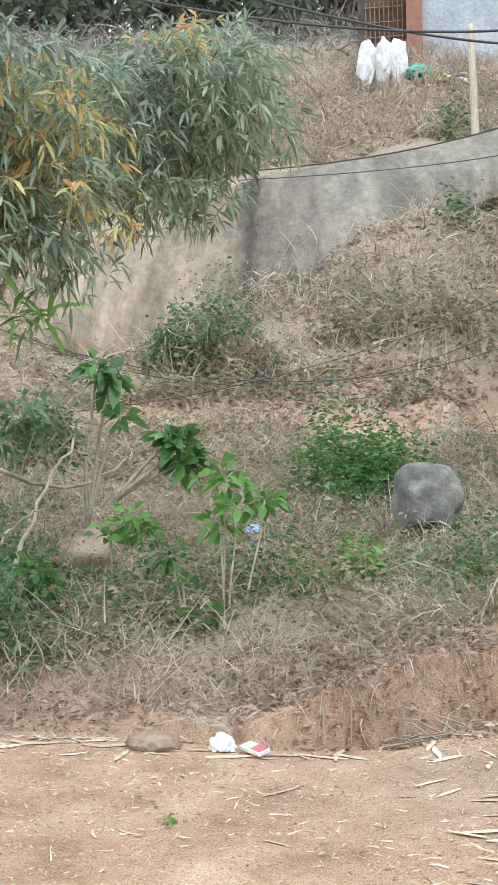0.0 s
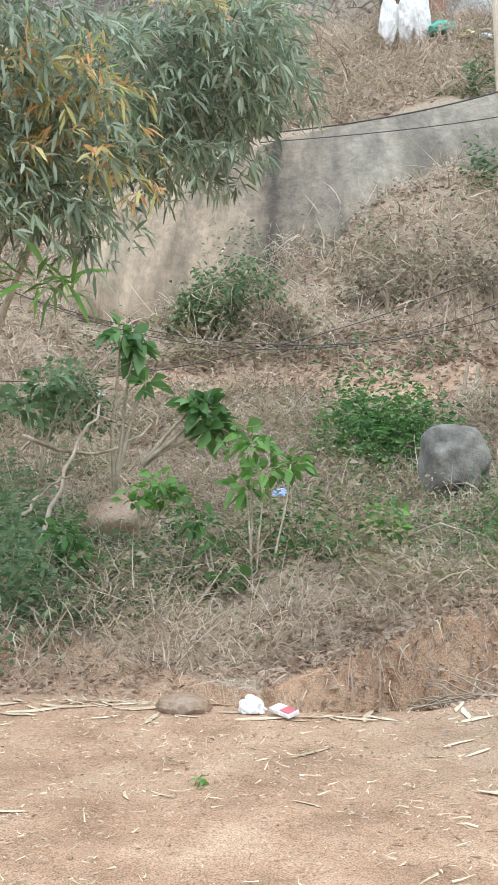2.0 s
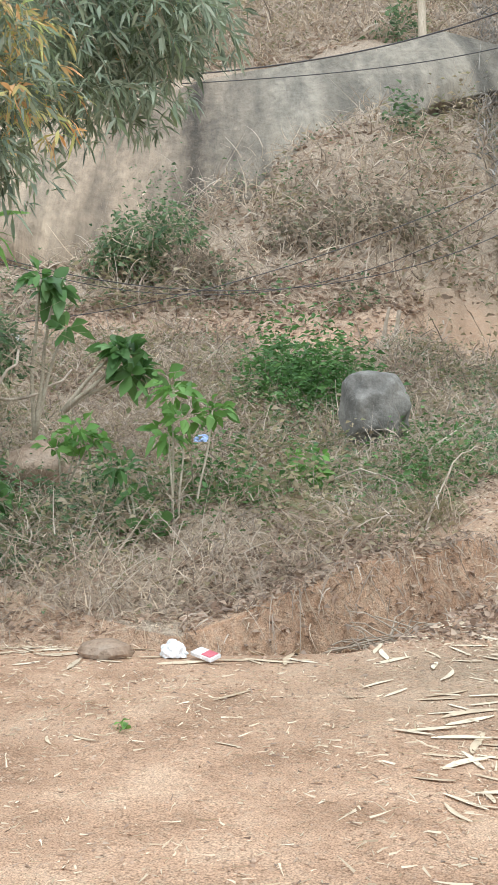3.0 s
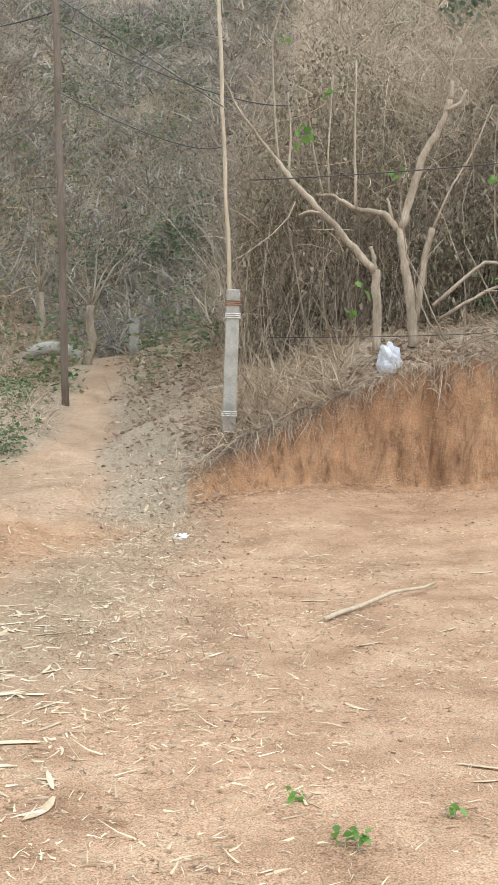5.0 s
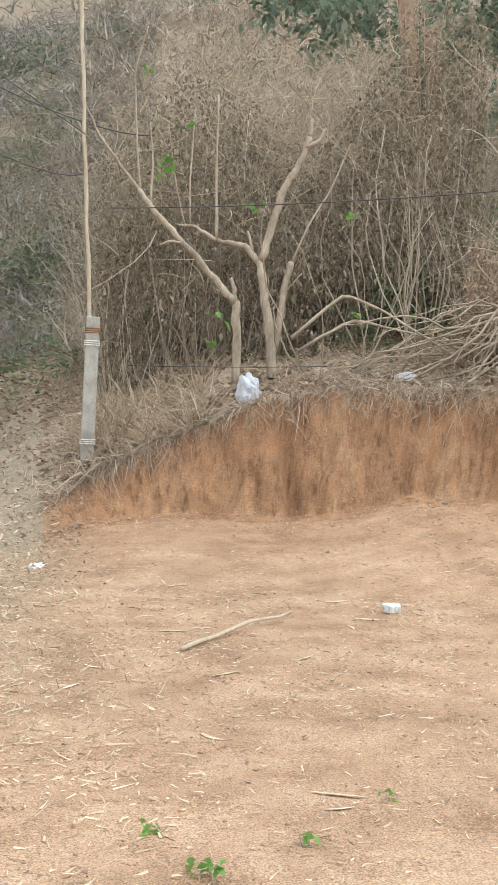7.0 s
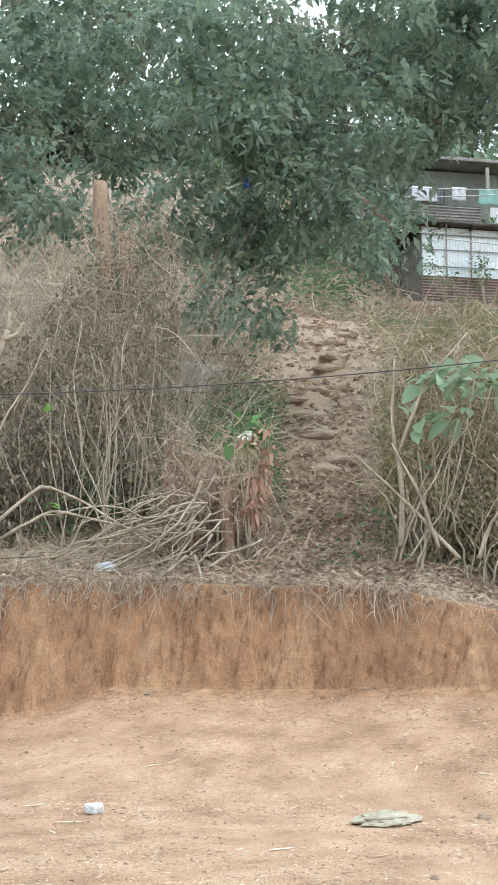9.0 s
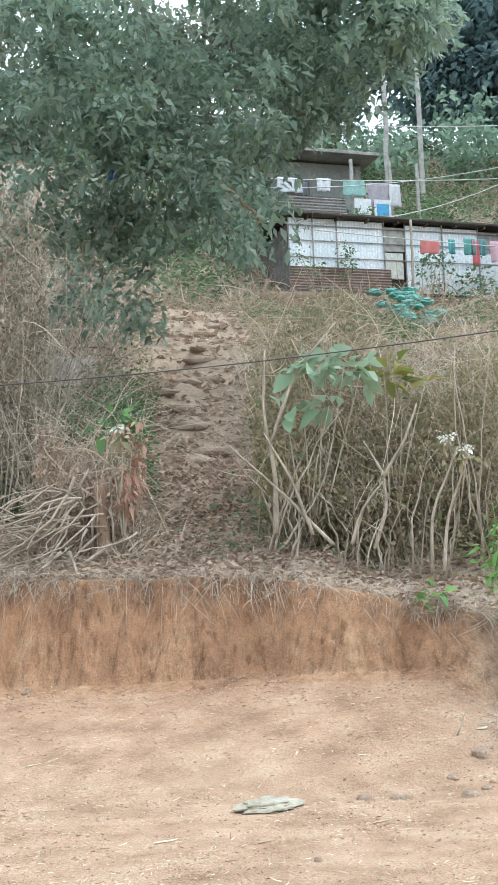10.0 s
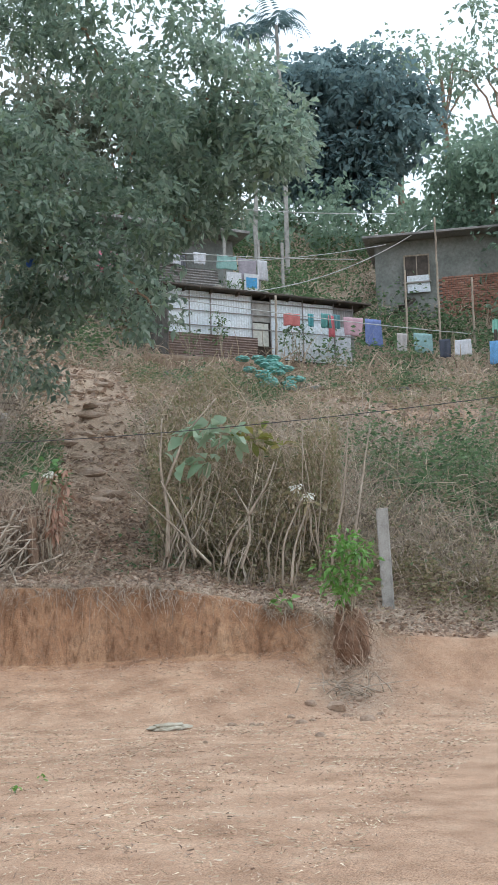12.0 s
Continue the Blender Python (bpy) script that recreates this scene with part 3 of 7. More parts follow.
# lower slope across the ditch
brush("dry_brush", 40000, -41.5, -8.5, 7.2, 17, 0.24, 0.007, straw_mat, "tangled straw-coloured dry grass and creepers on the slope", lift=0.25)
brush("dry_brush", 17000, -41.5, -8.5, 7.3, 17, 0.38, 0.008, twig_mat, "tangle of dead grey-brown stems over the slope", lift=0.3, droop=0.3)
# slope beside and above the rock
brush("dry_brush", 34000, -41.5, -4, 17.5, 37, 0.55, 0.009, straw_mat, "straw-coloured dry undergrowth on the upper hillside", lift=0.4)
brush("dry_brush", 24000, -41.5, -4, 17.5, 40, 0.75, 0.010, twig_mat, "dead brown undergrowth on the upper hillside", lift=0.4)
# left of the path and the far dark hollow
brush("dry_brush", 14000, -9, 5.5, 9.6, 23, 0.26, 0.008, straw_mat, "short dry grass beside the footpath", lift=0.1, keep=lambda a, r: np.where((a < -2.5) & (r < 18), 1.0, 0.10))
brush("dry_brush", 18000, -41.5, 12, 40, 60, 1.3, 0.016, shade_twig_mat, "grey dead brush on the hilltop", lift=0.9)
litter_grey = lambda a, r: np.clip((r - 9.8) / 1.5, 0, 1) * 0.55 * (1 - bare_path(r * np.sin(np.radians(a)), r * np.cos(np.radians(a)))) * (a > -0.5)
brush("dry_brush", 34000, -10, 9, 22.6, 42, 0.8, 0.011, shade_twig_mat, "grey dead brush on the shaded hillside", lift=0.6)
# above the cut bank
brush("dry_brush", 26000, 4.5, 58, 12.3, 19, 0.3, 0.008, straw_mat, "short dry grass and straw above the cut bank", lift=0.08)
brush("dry_brush", 16000, 35.5, 58, 12.6, 24, 0.45, 0.009, twig_mat, "grey-brown dead shrubs above the bank", lift=0.5, droop=0.2, keep=lambda a, r: 0.4 + 0.6 * (r > 13))
brush("dry_brush", 26000, 5, 29, 17, 42, 0.8, 0.013, twig_mat, "dead brown undergrowth climbing the hill", lift=0.8, droop=0.25)
brush("dry_brush", 26000, 22, 60, 17, 33, 0.28, 0.010, straw_mat, "dry grass on the slope below the houses", lift=0.2)


def litter(name, n, az0, az1, r0, r1, size, mat, label, keep=None, lift=0.03):
    p, az, r = scatter(n, az0, az1, r0, r1, keep)
    k = len(p)
    p[:, 2] += uni(k, 0.004, lift)
    d = rng.normal(size=(k, 3))
    d[:, 2] *= 0.25
    far = np.clip(r / 11, 0.8, 1.8)
    L = uni(k, 0.5, 1.3) * size * far
    return stuff(name, leaves(p, d, L, L * uni(k, 0.35, 0.7), 0.2, 0.05, True), mat, label, "leaf litter")


litter("leaf_litter", 48000, -41.5, -8, 7.2, 19, 0.065, dead_leaf_mat, "brown fallen leaves among dry grass", lambda a, r: 0.3 + 0.7 * not_on_paths(a, r))
litter("leaf_litter", 4500, -2, 6.5, 9.6, 21.5, 0.055, dead_leaf_mat, "brown fallen leaves on the slope beside the footpath", litter_grey)
litter("leaf_litter", 26000, -41.5, -2, 19, 37, 0.09, dead_leaf_mat, "brown fallen leaves on the upper hillside", not_on_paths)
litter("leaf_litter", 26000, 4, 58, 11.9, 20, 0.07, dead_leaf_mat, "brown fallen leaves on the shelf above the bank", lambda a, r: (r > cut_top(a)[0] + 0.05) * 1.0)
litter("leaf_litter", 14000, 5, 57, 11.0, 13.6, 0.075, dead_leaf_mat, "brown leaves and straw along the bank top", lambda a, r: (r > cut_top(a)[0] + 0.03) * np.exp(-((r - cut_top(a)[0]) / 1.0) ** 2))
litter("leaf_litter", 6000, 28, 42, 12.2, 17, 0.07, dead_leaf_mat, "drift of brown fallen leaves at the foot of the trail")
litter("leaf_litter", 14000, 5, 58, 20, 33, 0.10, dead_leaf_mat, "brown fallen leaves on the slope below the houses")
straw_bits = lambda a, r: np.clip(0.15 + 0.85 * clumpy(r * np.sin(np.radians(a)), r * np.cos(np.radians(a)), 2.3), 0, 1)


def bits(n, az0, az1, r0, r1, long, wide, mat, label, keep):
    p, az, r = scatter(n, az0, az1, r0, r1, keep)
    k = len(p)
    p[:, 2] += uni(k, 0.003, 0.012)
    d = rng.normal(size=(k, 3))
    d[:, 2] *= 0.12
    stuff("straw_bits", ribbons(p, d, uni(k, 0.3, 1.4) * long, uni(k, 0.5, 1.5) * wide, 0.0, 2, 0.2), mat, label, "straw")


bits(36000, -40, 60, 0.3, 10.5, 0.045, 0.006, sheath_mat, "small pale bits of straw on the dirt", straw_bits)
bits(20000, -40, 60, 0.3, 11.0, 0.03, 0.008, dead_leaf_mat, "dark crumbs and bark bits on the dirt", straw_bits)
bits(7000, -18, 12, 3.2, 12.5, 0.09, 0.008, sheath_mat, "chopped straw strewn along the path edge", lambda a, r: np.exp(-((r * np.sin(np.radians(a)) - 0.1) / 0.8) ** 2))
brush("thin_grass", 9000, -10, 9, 5.5, 11.5, 0.09, 0.007, straw_mat, "thin trampled grass on the path edge", "grass", 0.6, 0.9, lambda a, r: np.exp(-((r * np.sin(np.radians(a)) - 0.25) / 0.55) ** 2), 2)
brush("dry_brush", 16000, 4, 50, 11.0, 12.9, 0.26, 0.007, twig_mat, "dry roots and grass hanging over the cut edge", "dry grass", 1.1, 0.9, lambda a, r: np.exp(-((r - cut_top(a)[0] - 0.12) / 0.16) ** 2), 3)
brush("dry_brush", 1500, -41.5, -9, 6.3, 8.3, 0.2, 0.009, straw_mat, "dry straw hanging over the ditch edge", "dry grass", 0.9, 0.9, lambda a, r: np.exp(-((r - cut_top(a)[0] - 0.1) / 0.2) ** 2), 3)
brush("dry_brush", 4200, 5.6, 12, 12.5, 14.5, 0.62, 0.012, straw_mat, "tall dry straw grass behind the concrete post", "dry grass", 0.5, 0.75, None, 3)


def clods(n, az0, az1, r0, r1, size, keep, label):
    """Small lumps of soil, eight faces each, half sunk in the dirt."""
    p, az, r = scatter(n, az0, az1, r0, r1, keep)
    k = len(p)
    corner = np.array([(1, 0, 0), (0, 1, 0), (-1, 0, 0), (0, -1, 0), (0, 0, 0.8), (0, 0, -0.5)], float)
    face = np.array([(0, 1, 4), (1, 2, 4), (2, 3, 4), (3, 0, 4), (1, 0, 5), (2, 1, 5), (3, 2, 5), (0, 3, 5)])
    big = size * uni(k, 0.25, 1.0) ** 2.2 + 0.003
    v = p[:, None] + corner[None] * (big[:, None] * uni(k, 0.7, 1.3)[:, None])[..., None] * (1 + 0.35 * rng.normal(size=(k, 6, 1)))
    f = (np.arange(k)[:, None, None] * 6 + face[None]).reshape(-1, 3)
    stuff("soil_clods", (v.reshape(-1, 3), f), clod_mat, label, "soil")


clod_mat = leafy("soil_clods", [(0.38, 0.25, 0.165), (0.48, 0.33, 0.23), (0.33, 0.21, 0.14), (0.56, 0.41, 0.30), (0.43, 0.30, 0.21)], 0.95, 0.0, 0.1)
clods(18000, -38, 58, 3.2, 9.5, 0.008, straw_bits, "small clods of dry soil on the dirt road")
clods(16000, 3, 52, 9.0, 12.3, 0.014, lambda a, r: np.exp(-((r - cut_foot(a)[0] + 0.3) / 0.5) ** 2) * (r < cut_foot(a)[0] + 0.02), "crumbled soil along the foot of the cut bank")
clods(2200, 44, 53, 8.8, 11.0, 0.022, lambda a, r: np.exp(-((a - 48.3) / 2.2) ** 2), "broken soil and stones below the undercut shrub")
clods(1800, -26, -9, 6.3, 7.6, 0.018, lambda a, r: (r < cut_foot(a)[0]) * 1.0, "crumbled soil in the ditch")


# ---- green weeds, patch by patch ----
def weeds(name, patches, mat, label, leaf=0.08, per=90, tall=0.35, category="weeds"):
    """Patches of bearing, distance, radius and density."""
    vs = []
    for az, r, rad, dens in patches:
        n = int(per * dens)
        x, y = polar(az, r)
        q = rng.normal(size=(n, 2)) * rad * 0.5
        px, py = x + q[:, 0], y + q[:, 1]
        ok = not_on_paths(np.degrees(np.arctan2(px, py)), np.hypot(px, py)) > 0.5
        px, py, q = px[ok], py[ok], q[ok]
        n = len(px)
        if not n:
            continue
        h = np.abs(rng.normal(size=n)) * tall * 0.5 * np.exp(-(q**2).sum(1) / rad**2)
        p = np.stack([px, py, land(px, py) + h + 0.03], -1)
        d = rng.normal(size=(n, 3))
        d[:, 2] = np.abs(d[:, 2]) * 0.5
        L = uni(n, 0.6, 1.3) * leaf
        vs.append(leaves(p, d, L, L * uni(n, 0.4, 0.6), 0.2, 0.25, True))
    return stuff(name, merge(*vs), mat, label, category)


def random_patches(n, az0, az1, r0, r1, rad, dens):
    return [(rng.uniform(az0, az1), math.sqrt(rng.uniform(r0**2, r1**2)), rng.uniform(0.5, 1.2) * rad, dens * rng.uniform(0.4, 1.3)) for _ in range(n)]


weeds("green_weeds", [(-18.4, 14.3, 0.9, 16), (-17, 14.6, 0.7, 10), (-19.6, 14.5, 0.6, 6), (-20, 13.6, 0.5, 4)], green_mat, "bright green leafy weeds beside the boulder", 0.10, 120, 1.0)
weeds("green_weeds", [(-18.7, 10, 0.5, 5), (-14, 10.2, 0.8, 7), (-12, 10.6, 0.8, 7), (-13, 11.8, 0.7, 5), (-11, 12, 0.8, 6), (-13, 9.4, 0.6, 4), (-24, 9.2, 0.7, 4), (-22, 9.0, 0.5, 3), (-29, 10, 0.7, 5), (-34, 9, 0.7, 4), (-35, 11, 0.8, 6)],
      green_mat, "green weeds growing through dry grass", 0.07, 120, 0.5)
weeds("green_weeds", random_patches(70, -41.5, -9, 8.2, 17, 0.6, 1.6), dull_green_mat, "dull green undergrowth among dead stems", 0.06, 110, 0.35)
weeds("green_weeds", random_patches(40, -35, -6, 17.5, 27, 0.9, 1.8), dull_green_mat, "scattered dull green growth on the dry hillside", 0.10, 70, 0.5)
weeds("green_weeds", [(-26.0, 20.3, 0.8, 5), (-25, 20.6, 0.6, 4), (-22, 18, 0.7, 3)], dull_green_mat, "leafy shrub at the foot of the rock", 0.09, 120, 1.4)
weeds("green_creeper", [(-13.6 + 0.35 * math.sin(i * 1.7), 23.5 + i * 0.52, 0.45, 1.5) for i in range(13)], dull_green_mat, "green creeper running down the dry slope", 0.17, 60, 0.9, "creeper")
weeds("green_weeds", random_patches(30, -8, 7, 26, 40, 1.2, 2.0) + [(-1, 27.5, 1.1, 5), (2.6, 27.5, 1.1, 5), (3.8, 28, 0.9, 5), (-6, 26, 1.2, 4)], dull_green_mat, "green shoots in the shaded brush", 0.15, 70, 1.0)
weeds("green_weeds", [(-38, 9.4, 0.6, 6), (-37.2, 11, 0.8, 8), (-39.2, 10.2, 0.8, 8), (-38.6, 12.4, 0.9, 8), (-36.6, 8.2, 0.4, 4)], dull_green_mat, "leafy vines and shrubs at the end of the ditch", 0.085, 120, 0.9)
weeds("green_weeds", [(-8, 11.5, 0.7, 6), (-6, 12.5, 0.7, 3), (-10, 12.5, 0.8, 5), (-5, 14, 0.6, 2)], dull_green_mat, "green weeds below the footpath", 0.09, 100, 0.5)
weeds("green_weeds", [(a, rng.uniform(15, 17.5), 0.9, 5) for a in (19.5, 21, 22.5, 24, 25.5, 27, 28, 29)], dull_green_mat, "green shrubs between the trunks and the trail", 0.08, 130, 1.0)
weeds("green_weeds", [(28.2, 17.5, 0.8, 9), (29.2, 18.2, 0.7, 7), (27, 17.4, 0.7, 6), (28.5, 20, 0.8, 6)], dull_green_mat, "dense dark green shrub beside the trail", 0.08, 140, 1.1)
weeds("green_weeds", random_patches(60, 22, 58, 17, 33, 0.8, 1.5), dull_green_mat, "scattered green growth below the houses", 0.10, 80, 0.5)
weeds("green_weeds", [(a, r, 1.1, 6) for a, r in ((52, 17), (54.5, 18), (57, 17), (55, 20), (58, 21), (49.5, 19), (60, 16))], dull_green_mat, "green thicket on the slope below the far fence", 0.12, 260, 1.6)


# ---- plants with broad leaves ----
def leaf_ball(c, n, rad, leaf, wide=0.5, droop=0.3, flat=0.6, simple=False):
    d = unit(rng.normal(size=(n, 3)))
    d[:, 2] = d[:, 2] * flat + 0.15
    p = np.array(c) + d * uni(n, 0.1, 1.0)[:, None] * rad
    L = uni(n, 0.65, 1.2) * leaf
    return leaves(p, d + 0.5 * rng.normal(size=(n, 3)), L, L * wide, 0.15, droop, simple)


def curve(a, b, sag=(0, 0, 0), n=7, wob=0.0):
    t = np.linspace(0, 1, n)[:, None]
    a, b = np.array(a, float), np.array(b, float)
    w = rng.normal(size=(n, 3)) * wob
    w[0] = w[-1] = 0
    return a + (b - a) * t + np.array(sag, float) * (4 * t * (1 - t)) + w


def sapling(base, tufts, label, leaf=0.13, mat=None, stem_r=0.014, wide=0.5, name="sapling", per=34, rad=0.15):
    """A thin-stemmed plant: stems from the base to each tuft of leaves."""
    e = thing(name, None, label, "plant", at=Matrix.Translation(base))
    b = np.array(base)
    for tuft in tufts:
        t = np.array(tuft[:3])
        k = tuft[3] if len(tuft) > 3 else 1.0
        part("stem", tubes("stem", [(curve((0, 0, -0.05), t - b, (rng.normal() * 0.03, 0, 0.02), 6, 0.006), np.linspace(stem_r, stem_r * 0.45, 6))], stem_mat, 6), e)
        v, f = leaf_ball(t - b, int(per * k), rad * k, leaf, wide)
        part("foliage", mesh_from("foliage", v, f, mat or green_mat), e)
    return e


def P(az, el, r):
    return tuple(sight(az, el, r))


sapling(P(-25.3, -11.0, 8.6), [P(-25.1, -0.6, 8.9) + (1.5,), P(-24.6, -2.0, 8.8) + (1.0,), P(-23.2, -1.6, 8.9) + (0.9,), P(-25.4, -2.8, 8.8) + (0.9,)], "tall thin sapling with bright green leaf tuft", 0.13, fresh_mat)
sapling(P(-26.8, -11.0, 8.6), [P(-27.9, -4.2, 8.9) + (1.2,), P(-27.3, -5.6, 8.8) + (0.7,)], "leaning pale sapling with green top", 0.12, green_mat, 0.016)
sapling(P(-26.0, -11.0, 8.7), [P(-26.0, -7.9, 8.7) + (1.3,), P(-25.3, -7.4, 8.8) + (0.8,), P(-26.9, -7.6, 8.8) + (0.8,), P(-24.2, -6.5, 8.9) + (0.7,)], "young plant with broad green leaves", 0.2, green_mat, 0.012)
sapling(P(-31.0, -6.4, 9.6), [P(-29.8, -2.6, 9.5) + (1.2,), P(-30.9, -3.2, 9.5) + (0.9,), P(-29.2, -2.9, 9.5) + (0.9,)], "low sapling with fresh green leaves", 0.13, fresh_mat)
sapling(P(-31.9, -2.5, 11), [P(-31.3, 5.0, 11) + (0.9,), P(-30.6, 4.4, 11) + (0.6,), P(-30.2, 2.6, 11) + (0.35,)], "bare-stemmed sapling with a few large leaves", 0.22, green_mat, 0.025)
sapling(P(-30.5, -1.2, 12), [P(-27.4, 1.2, 12) + (1.1,), P(-27.0, 0.3, 12) + (1.0,), P(-27.8, 1.4, 12) + (0.7,)], "plant with drooping broad dark green leaves on a pale stem", 0.24, green_mat, 0.03, 0.5)
sapling(P(-24.4, -10.5, 8.8), [P(-23.2, -6.0, 9.0) + (0.8,), P(-22.3, -7.2, 9.0) + (0.6,), P(-21.5, -7.6, 9.0) + (0.6,)], "thin shoots with sparse green leaves", 0.11, green_mat)
sapling(P(-18.8, -7.2, 10), [P(-18.6, -4.6, 10) + (1.6,), P(-19.4, -5.2, 10) + (1.2,), P(-18.0, -5.6, 10) + (1.2,)], "bushy green plant in dry grass", 0.13, fresh_mat)
sapling(P(-35.4, -1.5, 10), [P(-35.2, 2.8, 10) + (1.8,), P(-34.2, 2.2, 10) + (1.3,), P(-36, 1.5, 10) + (1.6,)], "dark leafy shrub among branches", 0.14, dull_green_mat)
sapling(P(-34.2, -8, 8.9), [P(-34.6, -4.6, 9) + (1.2,), P(-34.0, -5.6, 9) + (1.0,), P(-35, -6, 9) + (1.0,)], "green shrub at the ditch edge", 0.13, green_mat)
for a, r, k in ((-28.1, 4.95, 0.4), (12.6, 3.6, 0.65), (9.6, 3.95, 0.28), (17.6, 3.9, 0.25), (21.5, 4.4, 0.22)):
    b = spot(a, r)
    sapling(tuple(b), [(b.x, b.y, b.z + 0.05 * k, 0.5 * k), (b.x + 0.06 * k, b.y, b.z + 0.035, 0.4 * k), (b.x - 0.07 * k, b.y + 0.02, b.z + 0.03, 0.4 * k)], "tiny green seedling on bare dirt", 0.045, fresh_mat, 0.003, 0.6, "seedling", 20, 0.1)


# scattered half-dry leafy growth through the brush
half_dry_mat = leafy("half_dry_leaves", [(0.30, 0.27, 0.15), (0.40, 0.33, 0.20), (0.22, 0.24, 0.12), (0.48, 0.40, 0.28), (0.26, 0.20, 0.13)], 0.8, 0.4, 0.15)
weeds("green_weeds", random_patches(44, -41.5, -27, 8.3, 11, 0.5, 2.4), dull_green_mat, "dark green vines over the dry bank", 0.055, 120, 0.5)
weeds("half_dry_growth", random_patches(150, -41.5, -8, 8.0, 17, 0.7, 1.6), half_dry_mat, "half-dry leaves among the dead creepers", 0.075, 100, 0.5, "undergrowth")
weeds("half_dry_growth", random_patches(110, -41.5, -4, 17.5, 36, 1.1, 1.8), half_dry_mat, "half-dry leaves on the upper hillside", 0.12, 80, 0.9, "undergrowth")
weeds("half_dry_growth", random_patches(170, 22, 60, 12.6, 31, 0.9, 1.8), half_dry_mat, "half-dry leaves on the slope below the houses", 0.095, 100, 0.9, "undergrowth")
weeds("half_dry_growth", random_patches(90, -8, 24, 17, 38, 1.2, 1.7), half_dry_mat, "half-dry leaves on the shaded hillside", 0.12, 80, 1.3, "undergrowth")
weeds("green_weeds", random_patches(80, -9, 24, 18, 40, 1.0, 1.4), dull_green_mat, "green leaves scattered through the dead brush", 0.13, 70, 1.2)
weeds("green_weeds", random_patches(34, 20, 31, 14.5, 20, 0.8, 3.0), dull_green_mat, "green shrubs beside the trail", 0.09, 110, 1.0)
weeds("green_weeds", random_patches(26, 33, 58, 12.5, 24, 0.8, 2.2), dull_green_mat, "green leaves among the dead shrubs", 0.09, 90, 1.2)
weeds("green_weeds", random_patches(24, -9, -3, 10.5, 20, 0.6, 2.2), dull_green_mat, "green weeds along the footpath", 0.07, 90, 0.3)
weeds("green_weeds", random_patches(30, 35, 58, 27, 31.5, 0.8, 2.5), dull_green_mat, "green weeds on the terrace bank", 0.10, 90, 0.6)
brush("dry_brush", 26000, 27, 62, 31, 56, 0.8, 0.012, straw_mat, "dry grass on the hill behind the houses", lift=0.5)
weeds("green_weeds", random_patches(230, 26, 62, 33, 56, 1.6, 2.6), dull_green_mat, "green growth on the hill behind the houses", 0.2, 90, 1.5)
weeds("half_dry_growth", random_patches(60, 44, 60, 12.2, 17, 0.6, 1.8), half_dry_mat, "half-dry leaves beside the fence post", 0.08, 100, 0.7, "undergrowth")
litter("leaf_litter", 2600, -2, 8, 8, 22, 0.05, dead_leaf_mat, "brown leaves strewn along the footpath", lambda a, r: np.exp(-((r * np.sin(np.radians(a)) - 0.7) / 0.4) ** 2))


def fringe(n, az0, az1, long, mat, label):
    """Roots and grass that hang over a cut edge, towards the road."""
    az = rng.uniform(az0, az1, n)
    r = cut_top(az)[0] + rng.normal(0.02, 0.05, n)
    x, y = polar(az, r)
    p = np.stack([x, y, land(x, y) + uni(n, -0.02, 0.06)], -1)
    d = np.stack([-x / r, -y / r, np.zeros(n)], -1) * uni(n, 0.1, 0.7)[:, None] + rng.normal(size=(n, 3)) * 0.45
    d[:, 2] += uni(n, -0.6, 0.5)
    stuff("hanging_roots", ribbons(p, d, uni(n, 0.2, 1.0) ** 1.5 * long, uni(n, 0.004, 0.011), 0.7, 4, 0.4), mat, label, "roots")


fringe(4500, 4.5, 47, 0.32, twig_mat, "dry roots and grass hanging over the cut bank")
fringe(3000, 4.5, 52, 0.25, straw_mat, "straw fringe along the top of the bank")
fringe(420, -25, -8.5, 0.26, twig_mat, "dry roots hanging over the ditch wall")
fringe(500, -41.5, -8.5, 0.22, straw_mat, "straw fringe over the ditch wall")
litter("leaf_litter", 2500, -25, -9, 6.5, 8.2, 0.08, dead_leaf_mat, "brown leaves fallen in the ditch")


